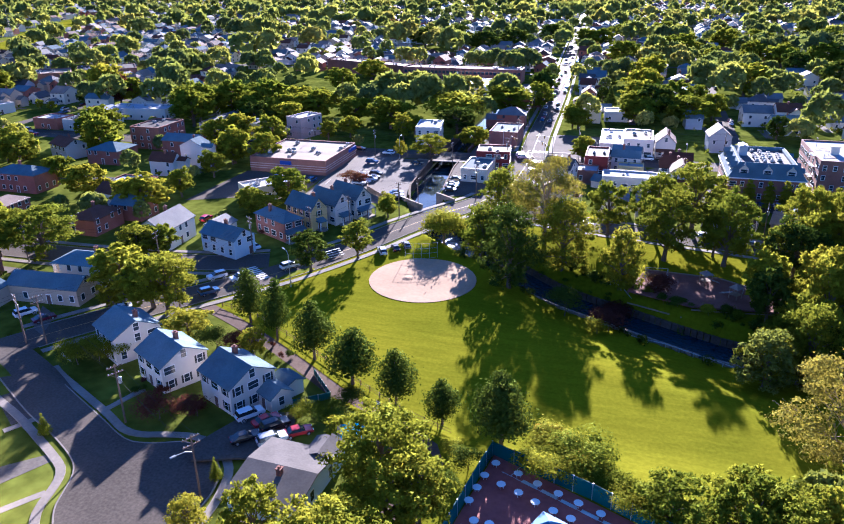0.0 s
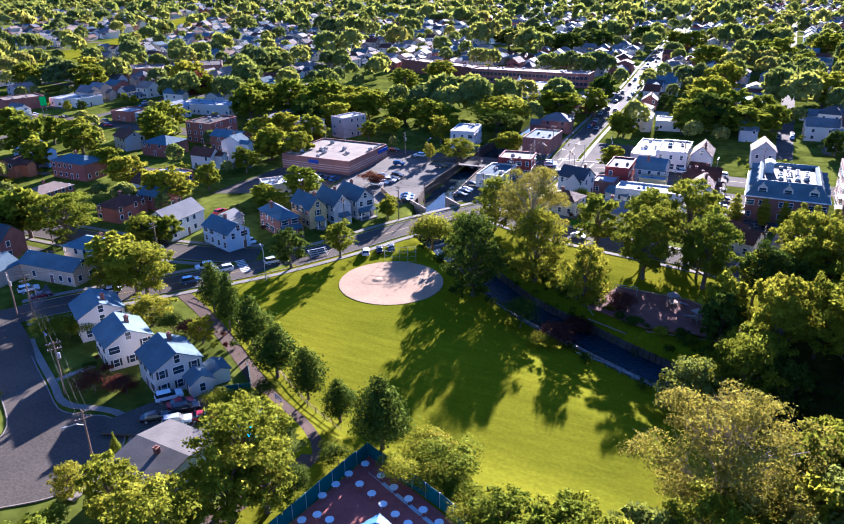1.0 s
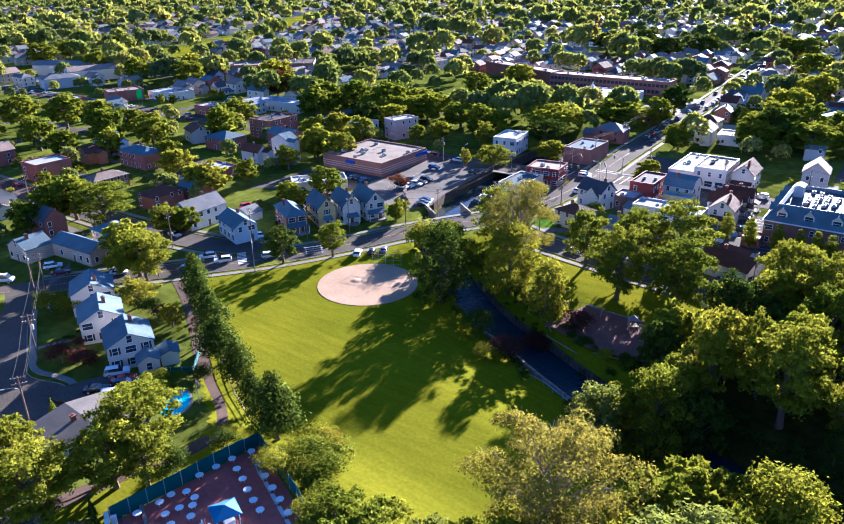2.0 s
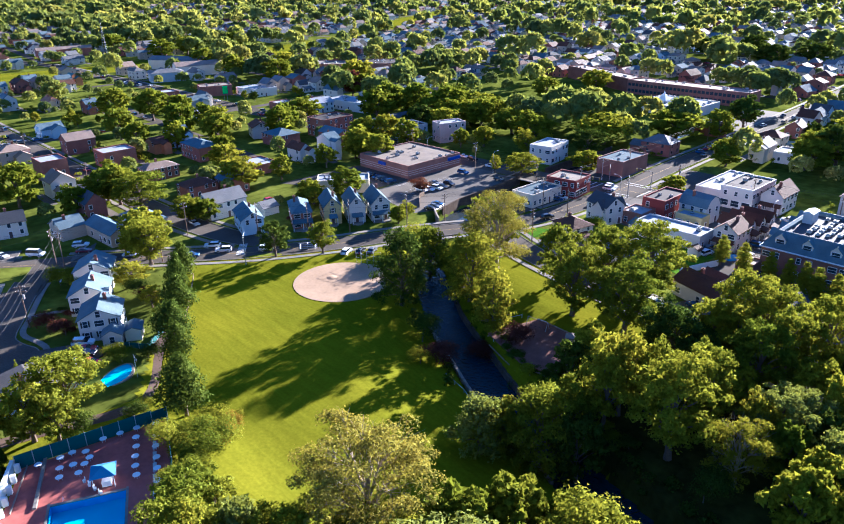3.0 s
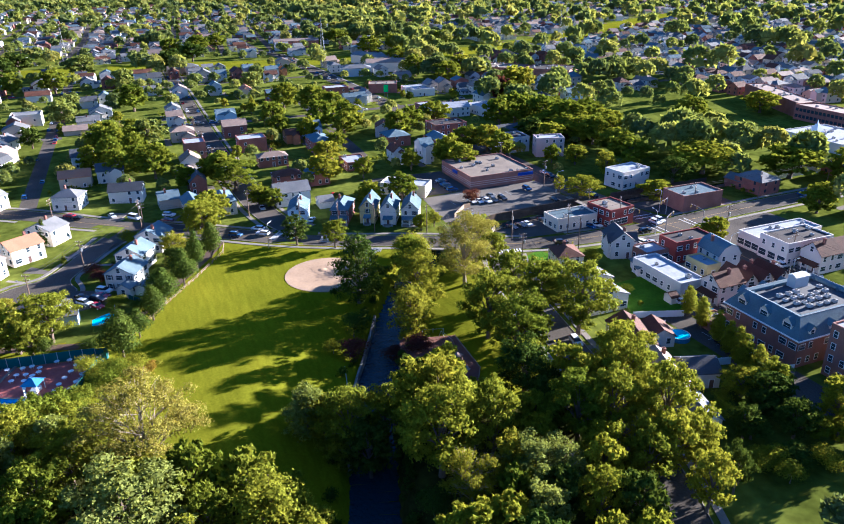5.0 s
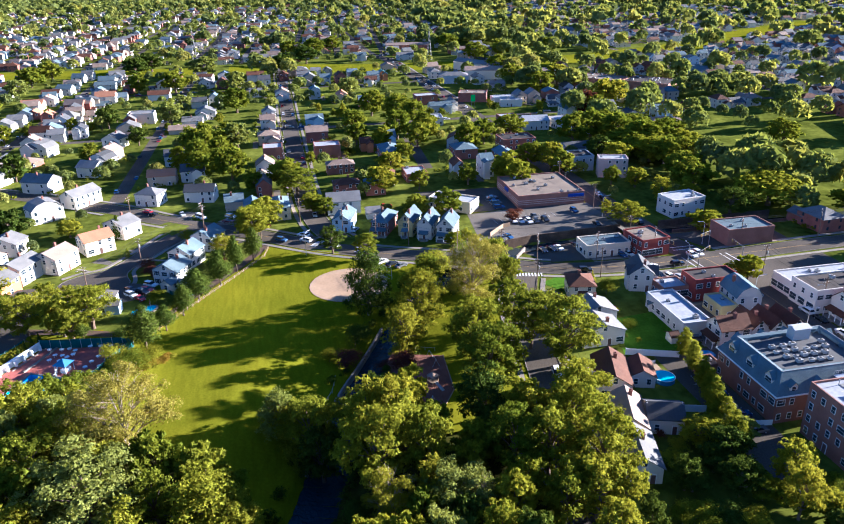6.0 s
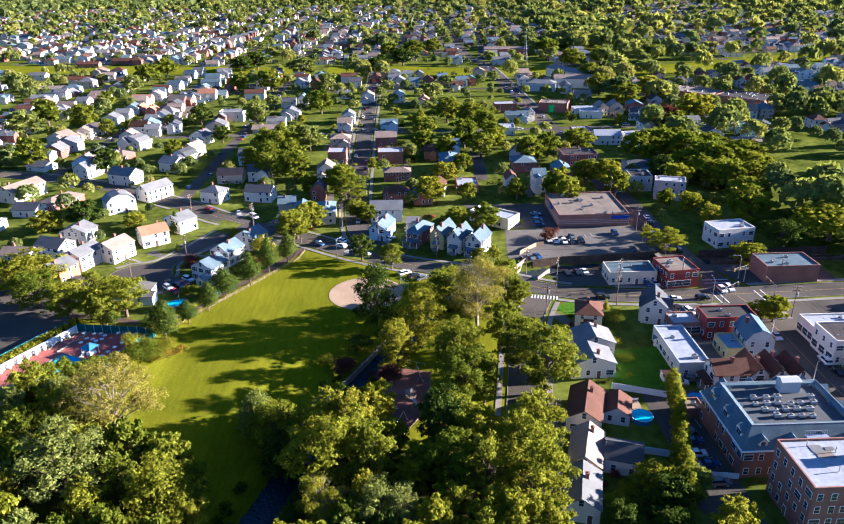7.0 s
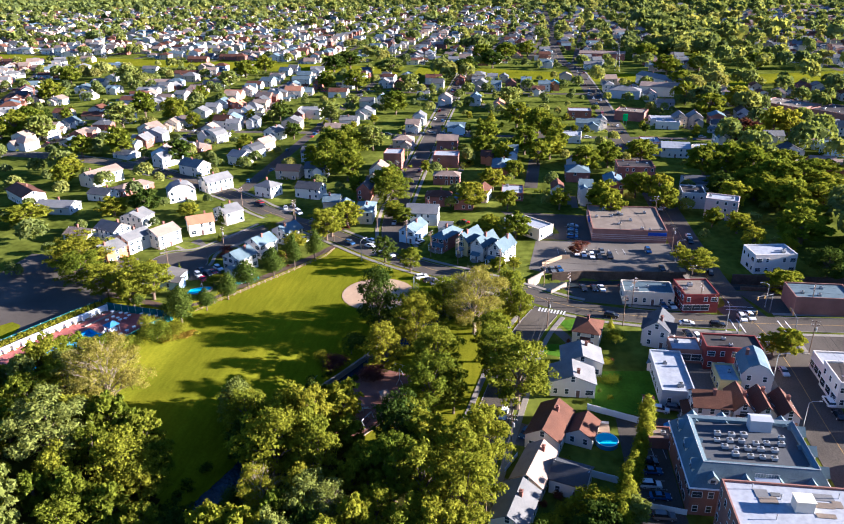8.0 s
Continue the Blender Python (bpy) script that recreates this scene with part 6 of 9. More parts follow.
cupola.prism([(-8.5, -6.5), (-3.5, -6.5), (-3.5, -1.5), (-8.5, -1.5)], 5.7, 9.0, 0, [(-6.6, -4.6), (-5.4, -4.6), (-5.4, -3.4), (-6.6, -3.4)])
cupola.tube((-6, -4, 9), (-6, -4, 11), 0.5, 0.1, 8)
part("cupola", cupola, TRIM, hall, "white cupola")
lot("car_park", [(-72, 385), (-45, 380), (-43, 440), (-64, 440)], ASPHALT_OLD, 0.02, "worn asphalt school car park", "car park")

# houses and crowns of the middle distance, street by street
town_house(159.2, 888.6, 4, 23.8, 9.5, 5.2, 2.4, "gx", "white", "slate")
town_house(114.7, 968.8, 4, 20.4, 9.5, 5.2, 2.4, "gx", "white", "slate")
town_house(97.1, 460.2, 4, 9.2, 9.5, 7.0, 2.4, "gy", "white", "dark")
town_house(95.7, 433.4, 4, 7.6, 9.5, 3.2, 1.8, "gx", "white", "grey")
town_house(88.0, 343.4, 4, 7.7, 9.5, 3.6, 2.2, "gx", "grey", "slate")
town_house(67.8, 400.0, 4, 11.7, 9.5, 3.6, 2.0, "gx", "tan", "grey")
town_house(66.1, 340.3, 4, 10.0, 9.5, 7.6, 3.0, "gx", "white", "brown")
town_house(63.9, 326.4, 4, 12.5, 9.5, 5.2, 2.6, "gx", "white", "slate")
town_house(60.8, 521.5, 4, 8.6, 9.5, 5.6, 3.0, "gy", "white", "brown")
town_house(33.5, 287.9, 4, 8.0, 9.5, 6.4, 3.4, "gy", "grey", "tan")
town_house(33.2, 477.9, 4, 10.5, 9.5, 4.6, 2.6, "gx", "white", "slate")
town_house(27.0, 330.7, 4, 7.0, 9.5, 4.8, 2.6, "gx", "grey", "slate")
town_house(8.0, 978.3, 4, 15.0, 9.5, 5.2, 2.2, "gx", "white", "grey")
town_house(-6.4, 340.2, 4, 10.6, 11, 4.2, 0.0, "flat", "white", "membrane")
town_house(-16.8, 337.1, 4, 7.4, 9.5, 6.0, 2.6, "gy", "cream", "grey")
town_house(-20.0, 465.8, 4, 8.7, 9.5, 5.2, 2.6, "gx", "white", "slate")
town_house(-21.9, 386.8, 4, 7.3, 9.5, 5.0, 2.6, "gy", "brick", "tan")
town_house(-24.3, 418.3, 4, 7.9, 9.5, 5.4, 2.8, "gy", "blue", "slate")
town_house(-48.2, 1148.3, 4, 22.2, 9.5, 5.2, 2.2, "gx", "white", "slate")
town_house(-93.6, 907.1, 4, 18.0, 9.5, 5.4, 2.4, "gx", "grey", "slate")
town_house(-144.9, 114.0, 90, 6.5, 9.5, 5.6, 3.0, "gy", "brick", "dark")
town_house(-150.7, 216.6, 90, 5.9, 9.5, 8.0, 2.4, "gx", "white", "slate")
town_house(-155.1, 204.1, 90, 5.6, 9.5, 5.4, 2.4, "gy", "white", "brown")
town_house(-174.0, 67.7, 90, 12.3, 9.5, 5.2, 2.2, "gx", "tan", "orange")
town_house(-175.9, 14.9, 67, 13.7, 9.5, 5.8, 2.8, "gx", "white", "grey")
town_house(-177.1, 81.4, 90, 10.8, 9.5, 5.8, 2.4, "gx", "white", "dark")
town_house(-177.3, 114.6, 90, 8.6, 9.5, 6.0, 3.0, "gy", "white", "tan")
town_house(-189.3, -9.0, 67, 8.2, 9.5, 6.0, 2.6, "gy", "white", "grey")
town_house(-197.4, 31.8, 67, 9.9, 9.5, 5.6, 2.4, "gx", "white", "grey")
town_house(-198.3, 118.7, 90, 9.6, 11, 9.0, 0.0, "flat", "brick", "membrane")
town_house(-204.6, -39.8, 67, 12.6, 9.5, 3.2, 2.0, "gx", "white", "grey")
town_house(-206.2, 146.5, 90, 13.5, 11, 6.4, 0.0, "flat", "brick", "membrane")
town_house(-207.5, 69.8, 90, 9.4, 9.5, 6.0, 2.6, "gx", "white", "dark")
town_house(-211.2, 34.5, 67, 9.6, 9.5, 5.6, 3.0, "gambrel", "white", "dark")
town_house(-214.0, 168.3, 90, 6.6, 9.5, 4.6, 2.2, "gx", "orange", "brown")
town_house(-218.0, -113.0, 67, 14.4, 9.5, 5.8, 2.4, "hip", "white", "tan")
town_house(-219.5, 180.5, 90, 8.8, 9.5, 6.0, 2.8, "gx", "blue", "slate")
town_house(-224.8, -5.8, 67, 13.6, 9.5, 3.4, 2.0, "hip", "brick", "tan")
town_house(-228.3, 34.7, 67, 9.4, 9.5, 5.4, 2.6, "gy", "tan", "tan")
town_house(-235.7, 333.4, 90, 13.1, 9.5, 5.4, 3.0, "gy", "white", "dark")
town_house(-241.4, 143.6, 90, 12.3, 9.5, 6.2, 2.6, "gx", "brick", "tan")
town_house(-242.9, 116.8, 90, 11.8, 9.5, 5.6, 2.2, "hip", "pink", "tan")
town_house(-245.2, -116.1, 67, 12.1, 9.5, 5.4, 2.4, "gx", "white", "brown")
town_house(-246.0, 360.5, 90, 11.1, 9.5, 5.4, 2.6, "gx", "blue", "slate")
town_house(-246.1, -3.8, 67, 14.2, 9.5, 5.8, 3.0, "gambrel", "white", "grey")
town_house(-248.7, 321.6, 90, 12.4, 9.5, 3.4, 2.0, "gx", "white", "grey")
town_house(-252.4, -48.3, 67, 15.9, 9.5, 7.2, 3.4, "gy", "cream", "tan")
town_house(-256.2, 32.2, 67, 10.3, 9.5, 5.8, 2.8, "gy", "white", "grey")
town_house(-272.6, -119.3, 90, 8.1, 9.5, 5.5, 2.4, "gy", "white", "grey")
town_house(-275.4, -44.6, 90, 9.3, 9.5, 6.0, 2.6, "gy", "cream", "tan")
town_house(-280.3, -4.0, 90, 9.3, 9.5, 5.4, 2.4, "gx", "white", "grey")
town_house(-280.8, 338.3, 90, 12.0, 9.5, 3.4, 2.2, "gx", "white", "grey")
town_house(-282.8, 65.6, 90, 15.0, 9.5, 3.2, 2.0, "gx", "tan", "tan")
town_house(-283.5, 35.4, 90, 12.5, 9.5, 6.2, 2.8, "gy", "tan", "grey")
town_house(-284.4, 145.0, 90, 10.9, 9.5, 4.4, 2.4, "gx", "blue", "slate")
town_house(-285.2, 116.5, 90, 9.0, 9.5, 5.8, 2.4, "gx", "white", "tan")
town_house(-288.6, -43.1, 90, 13.6, 9.5, 5.4, 2.4, "hip", "white", "tan")
town_house(-299.2, 70.6, 90, 12.1, 9.5, 4.6, 2.2, "gx", "white", "grey")
town_house(-300.1, 229.4, 90, 14.8, 9.5, 5.2, 2.0, "gx", "grey", "slate")
town_house(-305.4, -119.7, 90, 15.7, 9.5, 3.4, 2.2, "gx", "tan", "brown")
town_house(-305.6, 238.9, 90, 6.5, 9.5, 5.4, 2.8, "gy", "white", "grey")
town_house(-306.9, 379.7, 90, 11.9, 9.5, 5.2, 2.4, "gx", "white", "grey")
town_house(-307.2, -144.5, 90, 12.3, 9.5, 5.0, 2.4, "gx", "tan", "brown")
town_house(-309.5, 117.4, 90, 8.8, 9.5, 5.6, 2.6, "gy", "white", "grey")
town_house(-313.3, 31.3, 90, 7.0, 9.5, 5.2, 2.4, "gy", "brick", "grey")
town_house(-315.8, 290.3, 90, 8.5, 9.5, 6.2, 3.0, "gy", "tan", "grey")
town_house(-316.6, -43.6, 90, 10.7, 9.5, 5.4, 2.6, "gy", "white", "grey")
town_house(-318.1, 300.4, 90, 9.2, 9.5, 6.2, 3.0, "gy", "tan", "grey")
town_house(-319.7, 37.4, 90, 16.2, 11, 7.2, 0.0, "flat", "white", "grey")
town_house(-320.5, 280.8, 90, 17.2, 11, 4.2, 0.0, "flat", "white", "membrane")
town_house(-322.1, 76.9, 90, 12.6, 9.5, 5.6, 2.8, "gy", "white", "grey")
town_house(-332.0, -40.6, 90, 9.5, 9.5, 5.6, 2.4, "gx", "white", "grey")
town_house(-333.4, 182.3, 90, 7.0, 9.5, 5.6, 2.4, "gx", "brick", "slate")
town_house(-333.6, 226.5, 90, 15.8, 11, 6.2, 0.0, "flat", "brick", "membrane")
town_house(-344.4, 337.2, 90, 8.2, 9.5, 5.2, 2.8, "gy", "grey", "dark")
town_house(-345.1, -25.5, 90, 7.5, 9.5, 4.8, 2.4, "gy", "brick", "orange")
town_house(-350.2, -40.5, 90, 9.8, 9.5, 5.6, 2.6, "gy", "white", "slate")
town_house(-352.6, -35.3, 90, 7.6, 9.5, 4.8, 2.4, "gy", "brick", "orange")
town_house(-355.3, -179.9, 90, 11.8, 9.5, 5.2, 2.4, "gy", "white", "tan")
town_house(-360.9, 170.0, 90, 8.1, 9.5, 5.2, 2.6, "gy", "tan", "orange")
town_house(-362.7, -202.7, 90, 8.0, 9.5, 4.6, 2.2, "gy", "tan", "brown")
town_house(-364.1, 69.5, 90, 10.6, 9.5, 5.2, 2.4, "gx", "grey", "dark")
town_house(-373.1, 290.9, 90, 12.4, 9.5, 5.0, 2.2, "gx", "pink", "tan")
town_house(-373.2, 79.1, 90, 6.9, 9.5, 6.0, 2.6, "gy", "white", "slate")
town_house(-376.8, -167.8, 90, 9.8, 9.5, 5.0, 2.2, "gx", "white", "grey")
town_house(-378.1, 151.3, 90, 8.3, 9.5, 6.4, 3.0, "gy", "white", "slate")
town_house(-380.9, 127.6, 90, 10.0, 9.5, 5.6, 2.8, "gy", "white", "tan")
town_house(-385.8, -211.5, 90, 14.2, 9.5, 5.2, 2.2, "gx", "white", "grey")
town_house(-389.6, -46.7, 90, 14.6, 9.5, 5.2, 2.4, "gx", "tan", "orange")
town_house(-399.1, -85.9, 90, 11.6, 9.5, 4.6, 2.2, "gx", "orange", "tan")
town_house(-399.8, 108.2, 90, 9.5, 9.5, 4.2, 2.0, "gx", "white", "grey")
town_house(-402.0, -39.9, 90, 10.7, 9.5, 5.8, 2.6, "gy", "white", "tan")
town_house(-402.2, 37.6, 90, 15.4, 9.5, 5.4, 2.4, "gx", "white", "brown")
town_house(-402.2, 0.1, 90, 13.9, 9.5, 6.0, 3.0, "gx", "white", "orange")
town_house(-403.7, -14.3, 90, 13.1, 9.5, 4.6, 2.2, "gx", "grey", "grey")
town_house(-406.3, -130.0, 90, 17.7, 9.5, 4.2, 2.0, "gx", "white", "grey")
town_house(-406.5, 285.6, 90, 9.3, 9.5, 5.6, 2.8, "gy", "white", "tan")
town_house(-406.8, -161.5, 90, 11.1, 9.5, 5.2, 2.2, "gx", "white", "slate")
town_house(-410.1, -191.0, 90, 12.1, 9.5, 5.2, 2.4, "gy", "white", "slate")
town_house(-424.5, 200.0, 90, 9.7, 9.5, 5.0, 2.4, "gx", "white", "brown")
town_house(-430.0, 330.4, 90, 11.9, 9.5, 4.8, 2.0, "gx", "cream", "tan")
town_house(-435.2, -45.7, 90, 13.0, 9.5, 5.2, 2.2, "gx", "white", "brown")
town_house(-438.3, -84.3, 90, 18.4, 9.5, 5.2, 2.2, "gx", "white", "tan")
town_house(-443.0, -196.1, 90, 11.8, 9.5, 5.0, 2.2, "gx", "white", "grey")
town_house(-446.4, -139.2, 90, 24, 9.5, 4.6, 2.0, "gx", "white", "tan")
town_house(-450.6, 213.2, 90, 9.2, 9.5, 5.2, 3.0, "gy", "orange", "green")
town_house(-465.4, -12.2, 90, 16.2, 9.5, 5.0, 2.2, "gx", "grey", "slate")
town_house(-468.2, 189.9, 90, 8.7, 9.5, 5.6, 2.2, "gx", "white", "slate")
town_house(-470.0, -198.7, 90, 11.3, 9.5, 4.8, 2.4, "gy", "white", "grey")
town_house(-471.5, 147.2, 90, 9.7, 9.5, 5.4, 2.2, "gx", "white", "grey")
town_house(-475.1, 107.5, 90, 14.2, 9.5, 6.0, 2.4, "gx", "white", "brown")
town_house(-476.4, 131.3, 90, 8.0, 9.5, 5.0, 2.2, "gy", "brick", "brown")
town_house(-487.4, 62.3, 90, 8.2, 9.5, 6.0, 2.2, "gx", "white", "dark")
town_house(-489.7, 159.7, 90, 9.0, 9.5, 5.2, 2.2, "gx", "white", "grey")
town_house(-490.2, 170.0, 90, 8.1, 9.5, 5.0, 2.2, "gy", "tan", "grey")
town_house(-491.5, 80.9, 90, 11.0, 9.5, 5.2, 2.4, "gy", "white", "slate")
town_house(-492.7, -134.4, 90, 24, 9.5, 5.4, 2.2, "gx", "white", "brown")
town_house(-499.2, 225.5, 90, 10.8, 9.5, 5.0, 2.4, "gy", "tan", "tan")
town_house(-524.2, -188.3, 90, 15.1, 9.5, 5.0, 2.2, "gx", "white", "grey")
town_house(-532.9, -314.4, 90, 20.8, 9.5, 4.2, 2.0, "gx", "tan", "tan")
town_house(-535.0, -270.0, 90, 14.5, 9.5, 5.0, 2.2, "gy", "white", "grey")
town_house(-544.9, -137.7, 90, 12.3, 9.5, 5.2, 2.4, "gy", "tan", "tan")
town_house(-547.9, -237.9, 90, 18.8, 9.5, 4.6, 2.0, "gx", "grey", "slate")
town_house(-573.9, -381.2, 90, 16.6, 9.5, 4.6, 2.2, "gx", "brick", "brown")
town_house(-573.9, 255.9, 90, 16.8, 9.5, 5.0, 2.2, "gx", "white", "grey")
town_house(-583.1, 210.8, 90, 13.1, 9.5, 5.4, 2.4, "gx", "white", "slate")
town_house(-598.8, -302.4, 90, 14.0, 9.5, 5.0, 2.2, "gx", "white", "tan")
town_house(-603.9, -172.7, 90, 22.1, 9.5, 4.4, 2.2, "gx", "brick", "brown")
town_house(-609.3, 71.6, 90, 9.6, 9.5, 5.4, 2.2, "gy", "white", "grey")
town_house(-610.5, 100.8, 90, 13.8, 9.5, 5.0, 2.0, "gx", "grey", "grey")
town_house(-622.8, -142.3, 90, 24, 9.5, 4.6, 2.4, "gx", "brick", "brown")
town_house(-624.5, 251.7, 90, 13.7, 9.5, 5.6, 2.4, "gx", "white", "grey")
town_house(-643.4, -353.8, 90, 16.6, 9.5, 5.0, 2.4, "gy", "white", "grey")
town_house(-643.4, -216.8, 90, 17.4, 9.5, 5.0, 2.2, "gx", "white", "slate")
town_house(-644.6, 83.7, 90, 11.1, 9.5, 5.4, 2.2, "gx", "white", "grey")
town_house(-659.2, 109.8, 90, 11.2, 9.5, 5.2, 2.2, "gy", "tan", "grey")
town_house(-660.4, 3.6, 90, 10.3, 9.5, 5.2, 2.2, "gx", "white", "grey")
town_house(-671.2, -442.8, 90, 18.6, 9.5, 5.0, 2.2, "gx", "white", "grey")
tree(162.6, 815.6, 19.0, 25.8, "broad", "mid", 2, "among the houses")
tree(156.7, 695.0, 19.0, 27.5, "broad", "mid", 2, "among the houses")
tree(122.3, 546.8, 19.0, 26.3, "broad", "mid", 2, "among the houses")
tree(111.0, 451.4, 19.0, 21.7, "broad", "dark", 2, "among the houses")
tree(98.0, 502.3, 19.0, 20.4, "broad", "dark", 2, "among the houses")
tree(97.0, 658.8, 19.0, 28.8, "broad", "mid", 2, "among the houses")
tree(96.4, 541.3, 19.0, 28.8, "broad", "mid", 2, "among the houses")
tree(80.4, 560.7, 19.0, 20.2, "broad", "mid", 2, "among the houses")
tree(69.5, 653.4, 19.0, 28.8, "broad", "mid", 2, "among the houses")
tree(58.6, 313.3, 10.4, 10.6, "broad", "dark", 2, "among the houses")
tree(58.1, 418.3, 19.0, 26.5, "broad", "light", 2, "among the houses")
tree(52.3, 542.4, 15.9, 16.2, "broad", "mid", 2, "among the houses")
tree(45.3, 376.9, 7.8, 7.7, "broad", "light", 2, "among the houses")
tree(36.4, 347.4, 14.6, 14.9, "broad", "mid", 2, "among the houses")
tree(35.3, 601.9, 19.0, 26.2, "broad", "mid", 2, "among the houses")
tree(30.2, 379.2, 13.3, 13.7, "broad", "mid", 2, "among the houses")
tree(22.8, 756.9, 19.0, 28.8, "broad", "mid", 2, "among the houses")
tree(22.7, 579.1, 19.0, 28.8, "broad", "mid", 2, "among the houses")
tree(19.0, 359.2, 17.0, 17.4, "broad", "mid", 2, "among the houses")
tree(10.0, 341.2, 19.0, 20.8, "broad", "dark", 2, "among the houses")
tree(8.3, 451.6, 19.0, 21.7, "broad", "light", 2, "among the houses")
tree(5.2, 396.2, 19.0, 22.7, "broad", "light", 2, "among the houses")
tree(1.9, 339.0, 14.7, 14.9, "broad", "mid", 2, "among the houses")
tree(-8.1, 553.7, 19.0, 28.8, "broad", "mid", 2, "among the houses")
tree(-9.7, 731.7, 19.0, 27.2, "broad", "mid", 2, "among the houses")
tree(-14.8, 387.5, 8.1, 8.2, "broad", "dark", 2, "among the houses")
tree(-15.5, 262.5, 9.4, 9.6, "broad", "light", 2, "among the houses")
tree(-24.5, 320.0, 11.3, 11.6, "broad", "light", 2, "among the houses")
tree(-28.7, 659.4, 19.0, 22.6, "broad", "mid", 2, "among the houses")
tree(-42.4, 656.7, 19.0, 22.7, "broad", "mid", 2, "among the houses")
tree(-46.1, 386.8, 17.0, 17.4, "broad", "dark", 2, "among the houses")
tree(-78.4, 706.7, 19.0, 28.8, "broad", "dark", 2, "among the houses")
tree(-94.0, 110.4, 13.4, 13.7, "broad", "light", 2, "among the houses")
tree(-104.4, 644.8, 19.0, 28.8, "broad", "dark", 2, "among the houses")
tree(-116.0, 134.6, 8.7, 9.0, "broad", "mid", 2, "among the houses")
tree(-125.0, 615.3, 19.0, 28.8, "broad", "dark", 2, "among the houses")
tree(-137.5, 249.9, 13.3, 13.7, "broad", "mid", 2, "among the houses")
tree(-139.3, 223.4, 14.1, 14.4, "broad", "light", 2, "among the houses")
tree(-140.2, 164.4, 12.2, 12.5, "broad", "gold", 2, "among the houses")
tree(-141.5, 303.6, 15.5, 15.7, "broad", "mid", 2, "among the houses")
tree(-145.9, -41.0, 13.3, 13.7, "broad", "light", 2, "among the houses")
tree(-148.7, 110.4, 11.5, 11.8, "broad", "mid", 2, "among the houses")
tree(-149.5, 125.2, 15.1, 15.5, "broad", "mid", 2, "among the houses")
tree(-159.8, 661.8, 19.0, 28.8, "broad", "dark", 2, "among the houses")
tree(-166.0, 304.0, 19.0, 24.0, "broad", "mid", 2, "among the houses")
tree(-172.0, 99.0, 17.5, 17.8, "broad", "mid", 2, "among the houses")
tree(-173.6, 318.8, 16.8, 17.2, "broad", "mid", 2, "among the houses")
tree(-181.8, 630.0, 19.0, 28.8, "broad", "dark", 2, "among the houses")
tree(-184.0, 299.5, 19.0, 22.1, "broad", "mid", 2, "among the houses")
tree(-189.5, 136.8, 7.8, 6.1, "broad", "mid", 2, "among the houses")
tree(-192.3, 278.7, 19.0, 21.5, "broad", "mid", 2, "among the houses")
tree(-194.5, 220.6, 16.4, 16.7, "broad", "mid", 2, "among the houses")
tree(-194.6, -1.8, 14.9, 15.1, "broad", "dark", 2, "among the houses")
tree(-196.1, 290.1, 19.0, 19.7, "broad", "mid", 2, "among the houses")
tree(-201.7, -66.0, 14.7, 15.0, "broad", "mid", 2, "among the houses")
tree(-207.3, -44.9, 17.7, 18.0, "broad", "mid", 2, "among the houses")
tree(-208.8, 233.0, 14.9, 15.2, "broad", "mid", 2, "among the houses")
tree(-210.9, 196.1, 15.1, 15.5, "broad", "mid", 2, "among the houses")
tree(-213.5, 177.1, 12.5, 12.8, "broad", "light", 2, "among the houses")
tree(-218.0, 26.9, 11.9, 12.1, "broad", "mid", 2, "among the houses")
tree(-222.6, 79.1, 16.9, 17.3, "broad", "mid", 2, "among the houses")
tree(-226.2, 164.5, 13.7, 14.0, "broad", "mid", 2, "among the houses")
tree(-232.1, 188.7, 18.8, 19.2, "broad", "mid", 2, "among the houses")
tree(-233.1, 99.9, 17.1, 17.5, "broad", "silver", 2, "among the houses")
tree(-239.4, -116.5, 18.5, 19.0, "broad", "silver", 2, "among the houses")
tree(-240.6, -135.7, 19.0, 25.7, "broad", "mid", 2, "among the houses")
tree(-242.0, 207.5, 14.0, 14.3, "broad", "mid", 2, "among the houses")
tree(-250.2, 166.4, 16.7, 17.0, "broad", "mid", 2, "among the houses")
tree(-255.1, 44.7, 12.0, 12.2, "broad", "dark", 2, "among the houses")
tree(-256.5, 320.2, 16.1, 16.4, "broad", "mid", 2, "among the houses")
tree(-257.1, -137.2, 19.0, 21.4, "broad", "mid", 2, "among the houses")
tree(-261.3, 317.0, 17.0, 17.4, "broad", "maroon", 2, "among the houses")
tree(-266.8, 205.1, 17.1, 17.4, "broad", "mid", 2, "among the houses")
tree(-277.8, -82.8, 19.0, 23.6, "broad", "silver", 2, "among the houses")
tree(-283.5, 197.2, 19.0, 20.5, "broad", "mid", 2, "among the houses")
tree(-292.0, 342.7, 18.8, 19.2, "broad", "gold", 2, "among the houses")
tree(-292.6, 350.9, 17.2, 17.6, "broad", "gold", 2, "among the houses")
tree(-299.5, 57.8, 18.1, 18.5, "broad", "silver", 2, "among the houses")
tree(-300.9, 183.4, 19.0, 19.7, "broad", "mid", 2, "among the houses")
tree(-301.3, 16.1, 10.5, 10.8, "broad", "silver", 2, "among the houses")
tree(-301.4, -55.6, 19.0, 20.0, "broad", "mid", 2, "among the houses")
tree(-306.8, 19.1, 15.0, 15.4, "broad", "dark", 2, "among the houses")
tree(-313.8, -85.1, 19.0, 19.7, "broad", "mid", 2, "among the houses")
